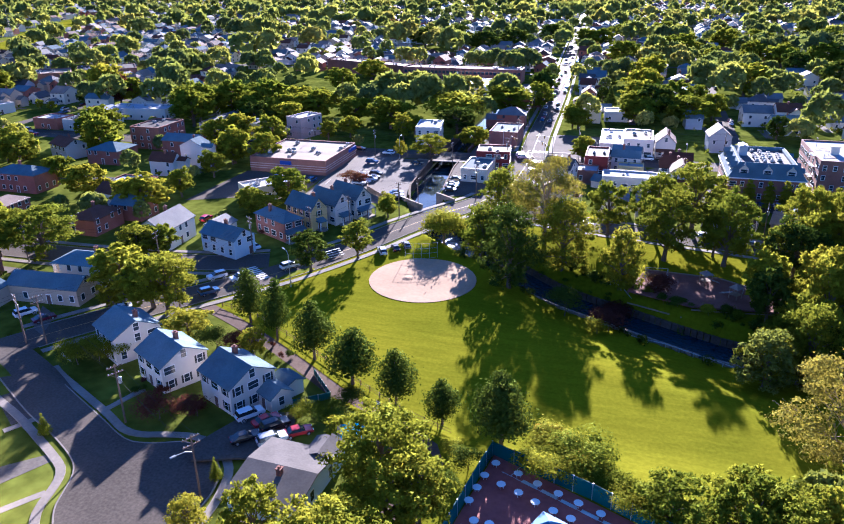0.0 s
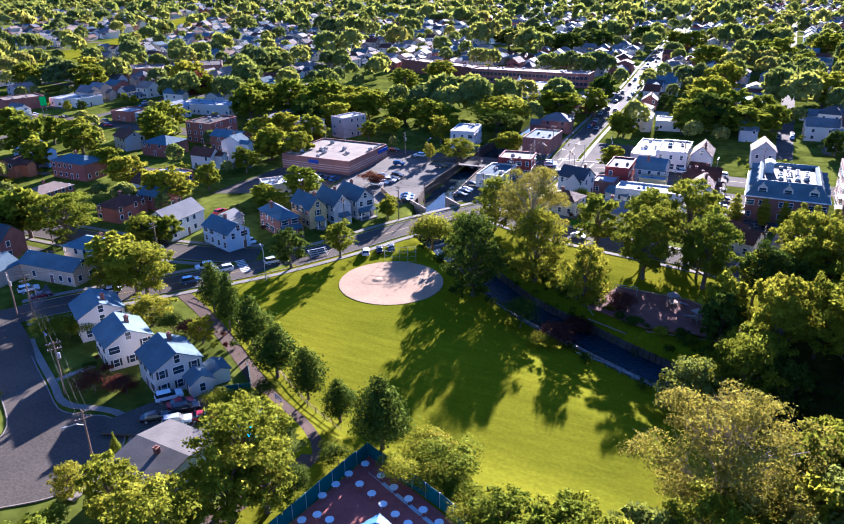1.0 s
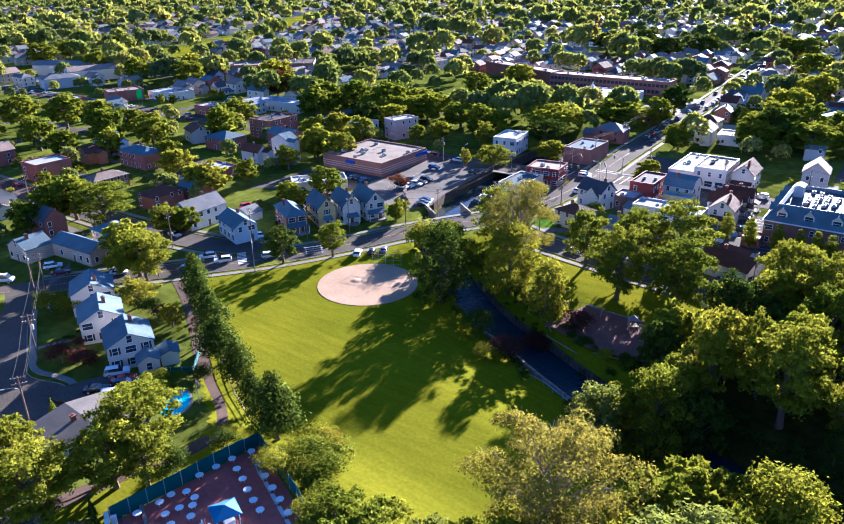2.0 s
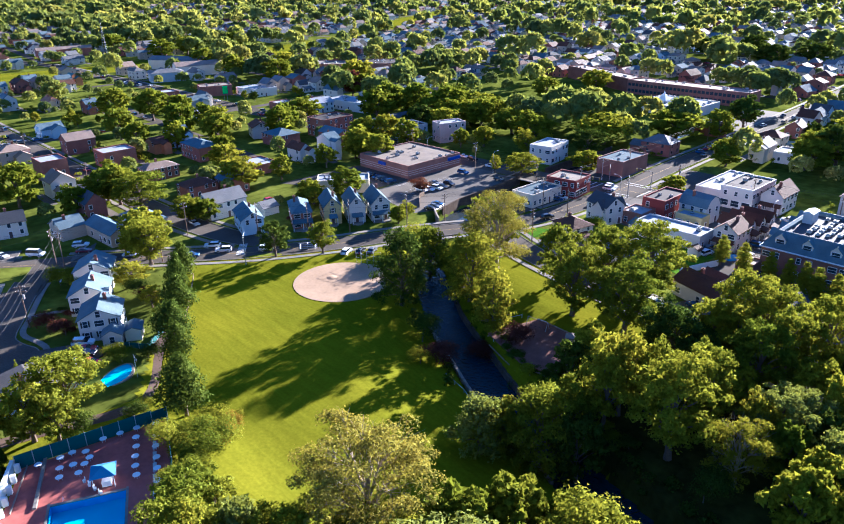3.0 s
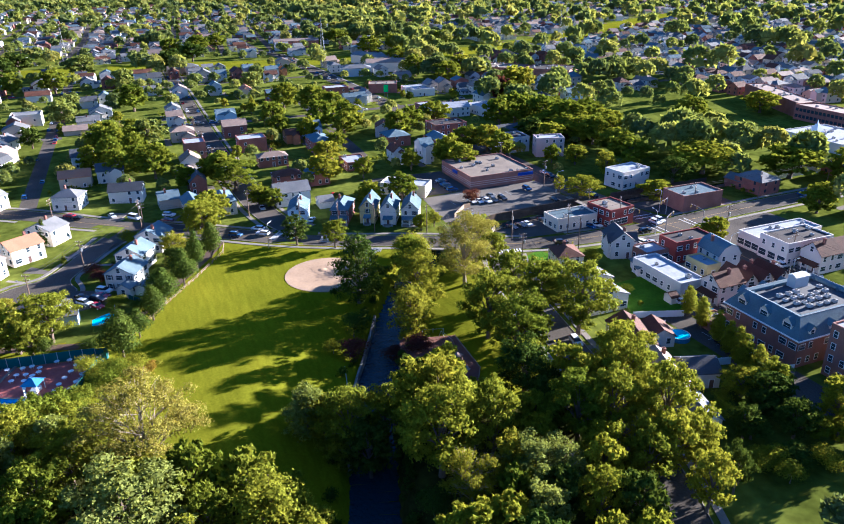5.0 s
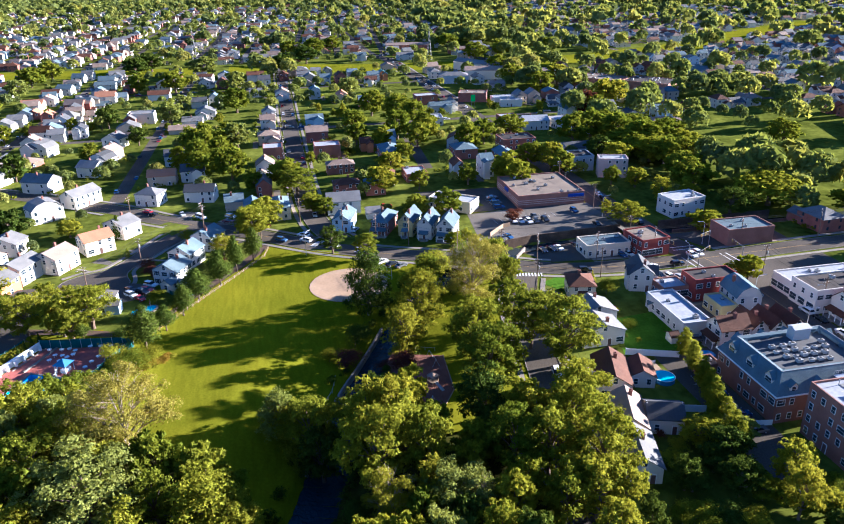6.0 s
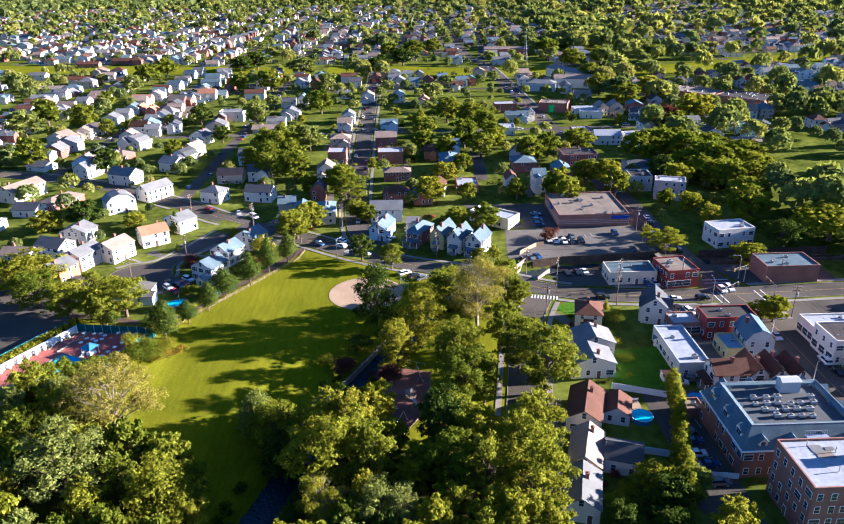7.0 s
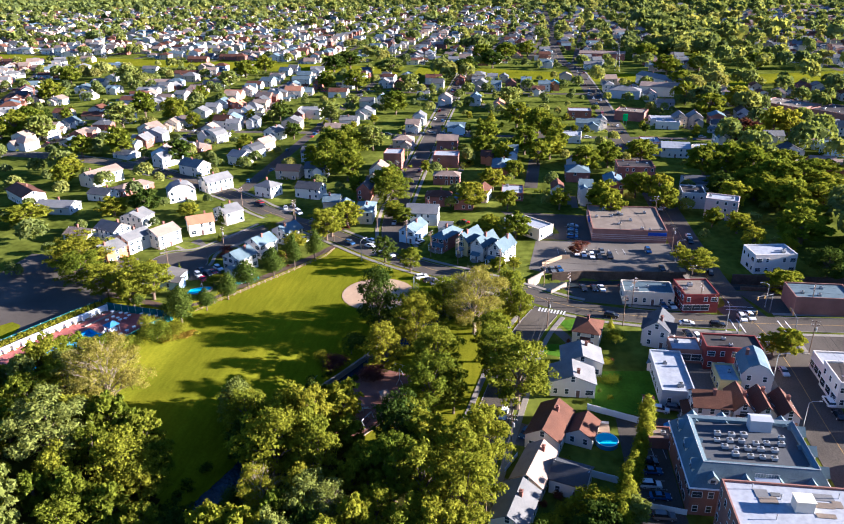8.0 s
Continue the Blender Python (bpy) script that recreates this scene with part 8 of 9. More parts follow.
# ---- poles, wires, lamps and signals ----
def utility_pole(x, y, h=10.5, turn=0.0, can=True, lamp=None):
    ob = holder("utility_pole", pose(x, y, ground_z(x, y), 0, 0, turn), "weathered wooden utility pole with a crossarm", "utility pole")
    g = Geo()
    g.tube((0, 0, -0.5), (0, 0, h), 0.17, 0.11, 8)
    part("pole", g, POLE_WOOD, ob)
    for z in (h - 0.5, h - 1.6):
        g = Geo()
        g.box(0, 0.12, z, 2.4, 0.12, 0.14)
        g.tube((-0.8, 0.12, z), (0, 0.1, z - 0.7), 0.03, 0.03, 4)
        g.tube((0.8, 0.12, z), (0, 0.1, z - 0.7), 0.03, 0.03, 4)
        for k in (-1.05, -0.5, 0.5, 1.05):
            g.tube((k, 0.12, z + 0.1), (k, 0.12, z + 0.34), 0.05, 0.03, 6, 1)
        part("crossarm", g, [POLE_WOOD, PLASTIC], ob)
    if can:
        g = Geo()
        g.tube((0.38, -0.1, h - 3.3), (0.38, -0.1, h - 2.3), 0.28, 0.28, 10)
        g.tube((0.38, -0.1, h - 2.3), (0.38, -0.1, h - 2.2), 0.28, 0.12, 10)
        part("transformer", g, STEEL, ob, "grey steel transformer can")
    if lamp:
        g = Geo()
        g.tube((0, 0, h - 2.6), (-1.0, 0, h - 2.0), 0.04, 0.04, 5)
        g.tube((-1.0, 0, h - 2.0), (-2.4, 0, h - 1.9), 0.04, 0.04, 5)
        g.box(-2.7, 0, h - 2.0, 0.75, 0.26, 0.16)
        part("street_light", g, STEEL, ob, "grey cobra-head street light")
    return (x, y, ground_z(x, y) + h)


def cable(a, b, sag=0.9, off=(0, 0), drop=0.4, r=0.022):
    g = Geo()
    pts = []
    for i in range(9):
        t = i / 8
        pts.append((a[0] + (b[0] - a[0]) * t + off[0], a[1] + (b[1] - a[1]) * t + off[1], a[2] + (b[2] - a[2]) * t - drop - sag * 4 * t * (1 - t)))
    for p in pts:
        g.v += [(p[0] + r, p[1], p[2]), (p[0], p[1], p[2] + r), (p[0] - r, p[1], p[2] - r), (p[0], p[1] + r, p[2] - r)]
    g.f = [(4 * i + k, 4 * i + (k + 1) % 4, 4 * i + 4 + (k + 1) % 4, 4 * i + 4 + k) for i in range(8) for k in range(4)]
    g.m = [0] * len(g.f)
    tagged(part("overhead_cable", g, RUBBER), "thin black overhead cable between poles", "cable", "overhead cables")


def string_poles(spots, turn, can=(1,), lamp=(), lines=((0.8, 0.0, 0.3), (-0.8, 0.0, 0.3), (0.3, 0.0, 2.6))):
    tops = [utility_pole(x, y, 10.5, turn, i in can, i in lamp) for i, (x, y) in enumerate(spots)]
    for a, b in zip(tops, tops[1:]):
        for dx, dy, drop in lines:
            c, s = math.cos(radians(turn)), math.sin(radians(turn))
            cable(a, b, 0.8, (dx * c, dx * s), drop)


string_poles([(-121, 62), (-108.5, 90.5), (-89, 112.5), (-87.9, 142.6), (-77, 153.6), (-70.5, 164.5), (-61.5, 180.2), (-43.8, 203.2), (-41.6, 223.5), (-41.2, 244.2), (-42.5, 278), (-43, 310), (-46, 350), (-48, 395)], 150, (1, 3, 7, 9), (2, 8))
string_poles([(-104.3, 91.3), (-72.4, 73.0), (-51.0, 60.6)], 60, (1,), (2,))
string_poles([(-41.6, 223.5), (-28.7, 219.1)], 120, ())
string_poles([(-24.5, 196.0), (8.0, 190.0), (36.0, 186.0), (62, 181.5)], 80, (0, 2), (1,))
string_poles([(-18.0, 269.6), (8.0, 269.8), (34.0, 270.4), (64, 270.8)], 90, (0, 2), (1,))
string_poles([(-60.5, 196), (-61.8, 246), (-92, 245.2), (-128, 244.6), (-165, 243.6)], 90, (2,), (3,))
string_poles([(-104, 127.5), (-140, 124.6), (-176, 124.2), (-212, 123.8), (-248, 123.6)], 90, (1, 3), (2,))


def street_lamp(x, y, turn=0.0, h=8.5):
    ob = holder("street_lamp", pose(x, y, land_z(x, y), 0, 0, turn), "tall grey steel street lamp beside the road", "street lamp")
    g = Geo()
    g.tube((0, 0, 0), (0, 0, 0.5), 0.2, 0.16, 8)
    g.tube((0, 0, 0.5), (0, 0, h - 0.6), 0.11, 0.08, 8)
    g.tube((0, 0, h - 0.6), (0.8, 0, h), 0.06, 0.05, 6)
    g.tube((0.8, 0, h), (2.2, 0, h + 0.1), 0.05, 0.05, 6)
    part("pole", g, STEEL, ob)
    g = Geo()
    g.box(2.5, 0, h + 0.02, 0.8, 0.28, 0.16)
    part("lamp_head", g, STEEL, ob)


def traffic_signal(x, y, turn=0.0):
    ob = holder("traffic_signal", pose(x, y, land_z(x, y), 0, 0, turn), "grey mast-arm traffic signal at the crossing", "traffic signal")
    g = Geo()
    g.tube((0, 0, 0), (0, 0, 6.2), 0.15, 0.11, 8)
    g.tube((0, 0, 6.0), (6.5, 0, 6.5), 0.09, 0.05, 6)
    part("mast", g, PYLON_STEEL, ob)
    for k in (3.4, 6.2):
        b = Geo()
        b.box(k, 0, 5.3, 0.36, 0.3, 1.05)
        for i in range(3):
            b.tube((k, -0.15, 5.5 + 0.32 * i), (k, -0.24, 5.5 + 0.32 * i), 0.12, 0.12, 8, 1)
        part("signal_head", b, [PAINT_YELLOW, RUBBER], ob, "yellow three-lamp signal head")


for p in ((-1.9, 255.0, 90), (-28.6, 249.5, 180), (20, 255.0, 90), (-46.5, 266.0, -90), (-82, 244.6, 90), (-118, 243.6, 90), (-70.5, 128.0, 140)):
    street_lamp(*p)
traffic_signal(-42.6, 248.4, 0), traffic_signal(-27.6, 268.6, 180), traffic_signal(-43.6, 266.6, -60), traffic_signal(-27.4, 252.6, 120)

# ---- road markings ----
def stripes(x, y, turn, n, gap, length, width, label, mat=PAINT_LINE, z=0.062):
    """Painted bars side by side, each its own."""
    root = holder("crosswalk", pose(x, y, land_z(x, y), 0, 0, turn), label, "road marking", kind="structure")
    g = Geo()
    g.box(0, 0, z, length, width, 0.006)
    bar = g.mesh("stripe", [mat])
    for k in range(n):
        part("stripe", bar, [], root, at=pose(0, (k - (n - 1) / 2) * gap, 0))


stripes(-81.6, 133.2, 52, 8, 1.1, 2.4, 0.6, "white zebra crossing on the road")
stripes(-36.2, 197.8, -14, 9, 1.0, 2.6, 0.55, "white zebra crossing at the side road")
for p in ((-32.6, 253.9, 3, 2), (-33.0, 268.3, 3, 2)):
    stripes(p[0], p[1], p[2], 2, 2.2, 8.6, 0.35, "pair of white crossing lines at the junction")
stripes(-44.6, 257.6, 90, 2, 2.4, 9, 0.35, "pair of white crossing lines at the junction")
stripes(-24.6, 261.0, 90, 2, 2.4, 10, 0.35, "pair of white crossing lines at the junction")
stripes(-97.0, 88.0, -30, 1, 1, 4.5, 0.4, "white stop line at the cul-de-sac")
stripes(32.2, 219.6, 4, 4, 2.6, 4.6, 0.12, "white parking bay lines")
stripes(10.4, 235.5, 20, 3, 1.6, 4.0, 0.14, "yellow parking bay lines", PAINT_YELLOW)
stripes(-88.0, 214.5, 5, 10, 2.8, 5.0, 0.12, "white parking bay lines")
stripes(-105.5, 208.6, 92, 8, 2.7, 5.0, 0.12, "white parking bay lines")
stripes(26.0, 233.0, 4, 8, 2.7, 5.0, 0.12, "white parking bay lines")
stripes(43.5, 217.0, 92, 8, 2.8, 5.0, 0.12, "white parking bay lines")
stripes(10.5, 234.5, 96, 4, 2.7, 5.0, 0.14, "yellow parking bay lines", PAINT_YELLOW)

# ---- fences and walls ----
def along(line, gap):
    """Evenly spaced stations on a polyline: place and bearing in degrees."""
    out = []
    for (ax, ay), (bx, by) in zip(line, line[1:]):
        l = math.hypot(bx - ax, by - ay)
        n = max(1, round(l / gap))
        for i in range(n):
            out.append((ax + (bx - ax) * i / n, ay + (by - ay) * i / n, math.degrees(math.atan2(by - ay, bx - ax)), l / n))
    return out


def rail_fence(line, label, gap=2.6, h=1.15, mat=WOOD, rails=(0.45, 0.95), name="fence"):
    root = holder(name, pose(0, 0, 0), label, "fence")
    g = Geo()
    g.box(0, 0, -0.3, 0.14, 0.14, h + 0.3)
    post = g.mesh("post", [mat])
    for x, y, a, l in along(line, gap):
        z = ground_z(x, y)
        part("post", post, [], root, at=pose(x, y, z, 0, 0, a))
        x2, y2 = x + l * math.cos(radians(a)), y + l * math.sin(radians(a))
        z2 = ground_z(x2, y2)
        for r in rails:
            g = Geo()
            g.tube((x, y, z + r), (x2, y2, z2 + r), 0.06, 0.06, 4)
            part("rail", g, mat, root)


def panel_fence(line, label, mat, gap=2.4, h=1.8, post_mat=None, name="fence"):
    root = holder(name, pose(0, 0, 0), label, "fence")
    g = Geo()
    g.box(0, 0, -0.3, 0.12, 0.12, h + 0.38)
    g.box(0, 0, h + 0.08, 0.16, 0.16, 0.05)
    post = g.mesh("post", [post_mat or mat])
    for x, y, a, l in along(line, gap):
        x2, y2 = x + l * math.cos(radians(a)), y + l * math.sin(radians(a))
        z = min(ground_z(x, y), ground_z(x2, y2))
        part("post", post, [], root, at=pose(x, y, z, 0, 0, a))
        g = Geo()
        g.box(l / 2, 0, 0.06, l - 0.12, 0.05, h - 0.06)
        g.box(l / 2, 0, h, l - 0.12, 0.09, 0.06)
        part("panel", g, mat, root, at=pose(x, y, z, 0, 0, a))


rail_fence([(-80.2, 115.0), (-72.7, 113.6), (-56.4, 103.9), (-42.9, 95.2), (-31.8, 88.2), (-22, 83.5)], "brown post-and-rail fence along the ball field")
rail_fence([(26, 121.5), (21.2, 124.5), (10.9, 129.5), (4.2, 131.0)], "low grey rail fence on the creek bank", 3, 0.9, STEEL, (0.8,))
rail_fence([(3, 157.5), (-1, 150.5), (4, 146.5)], "grey rail beside the playground", 3, 1.0, STEEL, (0.9,))
panel_fence([(17.2, 204.8), (21.8, 217.4)], "white vinyl panel fence between gardens", PLASTIC)
panel_fence([(42.4, 203.4), (44.5, 210.8)], "white vinyl panel fence between gardens", PLASTIC)
panel_fence([(50.5, 211.9), (52.0, 222)], "white vinyl panel fence by the parking yard", PLASTIC, h=1.4)
panel_fence([(37.4, 187.5), (43.3, 184.8)], "white picket fence beside the house", PLASTIC, h=1.1)
panel_fence([(-49, 84.5), (-44, 88.5), (-50, 95)], "green mesh garden fence", MESH_GREEN, h=1.3, post_mat=STEEL)
panel_fence([(-72, 195.5), (-79.8, 203), (-80.5, 206)], "brown board fence at the car park's edge", WOOD, h=1.6)
panel_fence([(-18.6, 55.5), (-16.9, 66), (-14.9, 79.4), (-8.2, 76.6), (-0.5, 73.6), (12, 67.6)], "tall green windscreen fence round the pool deck", MESH_GREEN, 3.0, 2.6, STEEL)
panel_fence([(-21, 51), (-4, 42), (12, 34)], "green windscreen fence above the flower bed", MESH_GREEN, 3.0, 2.0, STEEL)


def creek_wall(line, side, name, label, mat):
    """A wall of rough stones, in courses, with a coping."""
    root = holder(name, pose(0, 0, 0), label, "wall", kind="structure")
    rng2 = random.Random(2)
    block = []
    for k in range(5):
        g = Geo()
        w = 1.3
        ring = [(-w / 2 + rng2.uniform(0, 0.1), -0.3), (w / 2 - rng2.uniform(0, 0.1), -0.3 - rng2.uniform(0, 0.08)), (w / 2, 0.3), (-w / 2, 0.3)]
        g.prism(ring, 0, 0.62, 0, [(x * 0.96, y * 0.94) for x, y in ring])
        block.append(g.mesh("stone", [mat]))
    count = 0
    for x, y, a, l in along(line, 1.35):
        deep = creek_depth(x, y)
        nx, ny = -math.sin(radians(a)) * side, math.cos(radians(a)) * side
        px, py = x + nx * 4.7, y + ny * 4.7
        for c in range(3):
            if count < 140:
                part("stone", rng2.choice(block), [], root, at=pose(px + nx * 0.05 * c, py + ny * 0.05 * c, -deep + 0.25 + 0.63 * c, 0, 0, a + rng2.uniform(-2, 2)))
                count += 1


creek_wall([(-16, 150.5), (-5, 145), (3, 141), (10, 137.2), (20, 132.3), (40, 126), (55, 121)], -1, "creek_wall", "rough stone wall along the creek's field bank", STONE)
# the bank turned from the sun: its shade is in the darker wall colour
creek_wall([(-26, 157), (-16, 150.5), (-5, 145), (3, 141), (10, 137.2), (20, 132.3), (40, 126)], 1, "creek_wall", "rough stone wall along the creek's park bank", STAINED_SHADED_WALL)


def concrete_wall(line, z0, z1, thick, label, mat=CONCRETE, name="retaining_wall"):
    g = Geo()
    for (ax, ay), (bx, by) in zip(line, line[1:]):
        l, a = math.hypot(bx - ax, by - ay), math.atan2(by - ay, bx - ax)
        g.box((ax + bx) / 2, (ay + by) / 2, z0, l + thick * 0.6, thick, z1 - z0, 0, a)
        g.box((ax + bx) / 2, (ay + by) / 2, z1, l + thick * 0.6, thick + 0.12, 0.1, 0, a)
    tagged(part(name, g, mat), label, "wall", kind="structure")


concrete_wall([(-70.4, 310), (-69.8, 262)], -3.4, 0.9, 0.4, "brown concrete wall along the creek channel", STAINED_SHADED_WALL)
concrete_wall([(-60.3, 310), (-59.6, 262)], -3.4, 0.9, 0.4, "brown concrete wall along the creek channel", STAINED_SHADED_WALL)
concrete_wall([(-69.8, 246), (-69.4, 238), (-67.2, 210), (-64.4, 199)], -3.4, 0.9, 0.4, "brown concrete wall along the creek channel", STAINED_SHADED_WALL)
concrete_wall([(-59.6, 246), (-59.4, 238), (-56.6, 212), (-53.6, 202)], -3.4, 0.25, 0.3, "brown concrete wall along the creek channel", STAINED_SHADED_WALL)
concrete_wall([(-66.0, 196.5), (-57.5, 190.3)], -3.4, 1.0, 0.35, "stained concrete bridge parapet with rails", STONE, "bridge_parapet")
concrete_wall([(-56.5, 203.4), (-49.5, 198.0)], -3.4, 1.0, 0.35, "stained concrete bridge parapet with rails", STONE, "bridge_parapet")

# ---- the swim club: deck, pool, tables, kiosk, flower bed ----
DECK_Z = 1.66


def pool_deck():
    """The painted deck as one slab with the pool's opening cut through it."""
    outer = [(-14.6, 79.2), (-18.3, 56), (-1, 46.5), (14, 39.4), (30, 52), (28, 61.6), (12, 67.6)]
    m = pose(-5.9, 56.4, 0, 0, 0, -24)
    hole = [tuple((m @ Vector((u, v, 0)))[:2]) for u, v in ((0, 0), (25, 0), (25, 11), (0, 11))]
    g = Geo()
    top, low = DECK_Z + 0.06, DECK_Z - 0.3
    flat = [Vector((*p, 0)) for p in outer + hole]
    for tri in tessellate_polygon([flat[: len(outer)], flat[len(outer):]]):
        pts = [(flat[i].x, flat[i].y, top) for i in tri]
        up = (pts[1][0] - pts[0][0]) * (pts[2][1] - pts[0][1]) - (pts[1][1] - pts[0][1]) * (pts[2][0] - pts[0][0])
        g.face(pts if up > 0 else pts[::-1])
    for p, q in zip(outer, outer[1:] + outer[:1]):
        g.face([(*p, low), (*q, low), (*q, top), (*p, top)])
    tagged(part("pool_deck", g, DECK_RED), "red-brown painted pool deck", "deck", kind="structure")


pool_deck()


def swimming_pool():
    ob = holder("swimming_pool", pose(-5.9, 56.4, DECK_Z, 0, 0, -24), "large blue swimming pool sunk into the deck", "swimming pool")
    w, d = 25.0, 11.0
    rim = Geo()
    for x, y, a, b in ((w / 2, -0.05, w + 0.9, 0.4), (w / 2, d + 0.05, w + 0.9, 0.4), (-0.05, d / 2, 0.4, d - 0.3), (w + 0.05, d / 2, 0.4, d - 0.3)):
        rim.box(x, y, -0.1, a, b, 0.22)
    part("coping", rim, CONCRETE, ob)
    wall = Geo()
    for x, y, a, b in ((w / 2, 0.1, w, 0.2), (w / 2, d - 0.1, w, 0.2), (0.1, d / 2, 0.2, d - 0.4), (w - 0.1, d / 2, 0.2, d - 0.4)):
        wall.box(x, y, -2.2, a, b, 2.1)
    wall.box(w / 2, d / 2, -2.4, w, d, 0.2)
    part("pool_wall", wall, POOL_PAINT, ob, "blue painted pool wall")
    g = Geo()
    g.box(w / 2, d / 2, -1.75, w - 0.42, d - 0.42, 0.4)
    part("water", g, POOL, ob, "still blue pool water below the rim")
    for k in range(2):
        rail = Geo()
        rail.tube((-0.5, 2 + 5 * k, 0), (-0.5, 2 + 5 * k, 0.9), 0.03, 0.03, 6)
        rail.tube((-0.5, 2 + 5 * k, 0.9), (0.5, 2 + 5 * k, 0.7), 0.03, 0.03, 6)
        part("handrail", rail, STEEL, ob)


swimming_pool()
TOP, LEG = Geo(), Geo()
TOP.prism([(0.62 * math.cos(a), 0.62 * math.sin(a)) for a in (i * math.tau / 20 for i in range(20))], 0.7, 0.75, 0, [(0.6 * math.cos(a), 0.6 * math.sin(a)) for a in (i * math.tau / 20 for i in range(20))])
LEG.tube((0, 0, 0), (0.18, 0, 0.7), 0.025, 0.025, 5)
TOP, LEG = TOP.mesh("tabletop", [PLASTIC]), LEG.mesh("leg", [PLASTIC])


def round_table(x, y):
    ob = holder("round_table", pose(x, y, land_z(x, y) + 0.06, 0, 0, 37 * x), "round white plastic table on the pool deck", "table", "tables on the pool deck")
    part("tabletop", TOP, [], ob)
    for k in range(4):
        part("leg", LEG, [], ob, at=pose(0, 0, 0, 0, 0, 90 * k) @ pose(0.3, 0, 0))


for x, y in ((-13.9, 76.8), (-10.5, 75.4), (-7.7, 74.0), (-4.8, 72.8), (-2.1, 71.7), (0.8, 70.5), (-14.9, 73.8), (-12.4, 72.6), (-9.9, 71.6), (-7.5, 70.4), (-5.1, 69.4), (-2.8, 68.6), (-15.4, 71.1), (-15.9, 68.4), (-14.5, 65.0), (-15.8, 63.3), (-12.5, 64.9), (-15.8, 61.4), (-13.1, 60.4), (-12.5, 62.3), (-11.4, 63.7), (-9.8, 62.2), (-10.8, 59.6), (-16.5, 58.2)):
    round_table(x, y)
bays = holder("paint_lines", pose(0, 0, DECK_Z + 0.065), "thin white court lines on the deck", "floor marking", kind="structure")
g = Geo()
g.box(0, 0, 0, 22, 0.1, 0.006, 0)
part("stripe", g, PAINT_LINE, bays, at=pose(-2.8, 71.4, 0, 0, 0, -24))
g = Geo()
g.box(0, 1.3, 0, 0.1, 2.6, 0.006, 0)
for k in range(7):
    part("stripe", g.mesh("stripe", [PAINT_LINE]) if k == 0 else bpy.data.meshes["stripe"], [], bays, at=pose(-11.5 + 2.74 * k, 75.4 - 1.22 * k, 0, 0, 0, -24))


def kiosk(x, y):
    ob = holder("kiosk", pose(x, y, DECK_Z + 0.06, 0, 0, -24), "small kiosk under a blue canvas canopy on the deck", "kiosk")
    for a in (-1, 1):
        for b in (-1, 1):
            g = Geo()
            g.box(a * 1.5, b * 1.5, 0, 0.12, 0.12, 2.3)
            part("post", g, TRIM, ob)
    g = Geo()
    s = 1.9
    g.prism([(-s, -s), (s, -s), (s, s), (-s, s)], 2.3, 3.2, 0, [(-0.1, -0.1), (0.1, -0.1), (0.1, 0.1), (-0.1, 0.1)])
    part("canopy", g, CANVAS_BLUE, ob)
    g = Geo()
    g.box(0, 0.3, 0, 2.2, 1.4, 0.95)
    part("counter", g, PLASTIC, ob)
    for k in range(4):
        c = Geo()
        c.box(0, 0, 0.4, 0.45, 0.45, 0.06)
        c.box(0, 0.2, 0.46, 0.45, 0.06, 0.5)
        c.box(0, 0, 0, 0.35, 0.35, 0.4)
        tagged(part("chair", c, PLASTIC, at=pose(x - 2.4 + 1.5 * k, y - 2.4 + 0.3 * k, DECK_Z + 0.06, 0, 0, 60 * k)), "white plastic chair beside the kiosk", "chair")


kiosk(-5.2, 64.6)
for line, w, h, say in (([(-18.4, 59.9), (-6.6, 54.6)], 0.5, 0.34, "low pale step across the deck"), ([(-18.2, 57.0), (-8.0, 51.6)], 0.16, 0.3, "thin white kerb across the deck")):
    (ax, ay), (bx, by) = line
    g = Geo()
    g.box((ax + bx) / 2, (ay + by) / 2, DECK_Z + 0.05, math.hypot(bx - ax, by - ay), w, h, 0, math.atan2(by - ay, bx - ax))
    tagged(part("deck_step", g, CONCRETE), say, "step", kind="structure")

# white terrace wall with its bed of yellow flowers
concrete_wall([(-19, 55.2), (-1, 45.6), (14, 38.2)], 1.2, 3.3, 0.5, "tall white terrace wall with buttresses", TRIM, "terrace_wall")
buttress = Geo()
buttress.box(0, 0.55, 1.2, 0.5, 0.8, 2.0)
buttress = buttress.mesh("buttress", [TRIM])
for k in range(14):
    u = k / 13
    tagged(part("buttress", buttress, [], None, at=pose(-18 + 31 * u, 55.0 - 16.2 * u, 0, 0, 0, -27.5)), "white buttress of the terrace wall", "wall", kind="structure")
lot("flower_bed", [(-20, 54), (-22, 51), (-4, 41.5), (12, 33.5), (13.5, 37.5), (-1.5, 45)], EARTH, 1.3, "raised flower bed behind the white wall", "flower bed", 1.6)
bed = random.Random(6)
flowers = []
for k in range(900):
    u, v = bed.random(), bed.random()
    cx, cy = -20.5 + 33 * u + 1.4 * v, 52.6 - 17.2 * u + 2.6 * v - 1.3
    flowers.append((cx, cy, 3.15 + bed.uniform(0, 0.35), 0.3, 0.3))
tagged(new("flowers", quads_mesh("flowers", leaf_cloud(flowers, 3500, 0.4, 3), [LEAF["gold"]])), "yellow flowers filling the terrace bed", "flowers", kind="stuff")
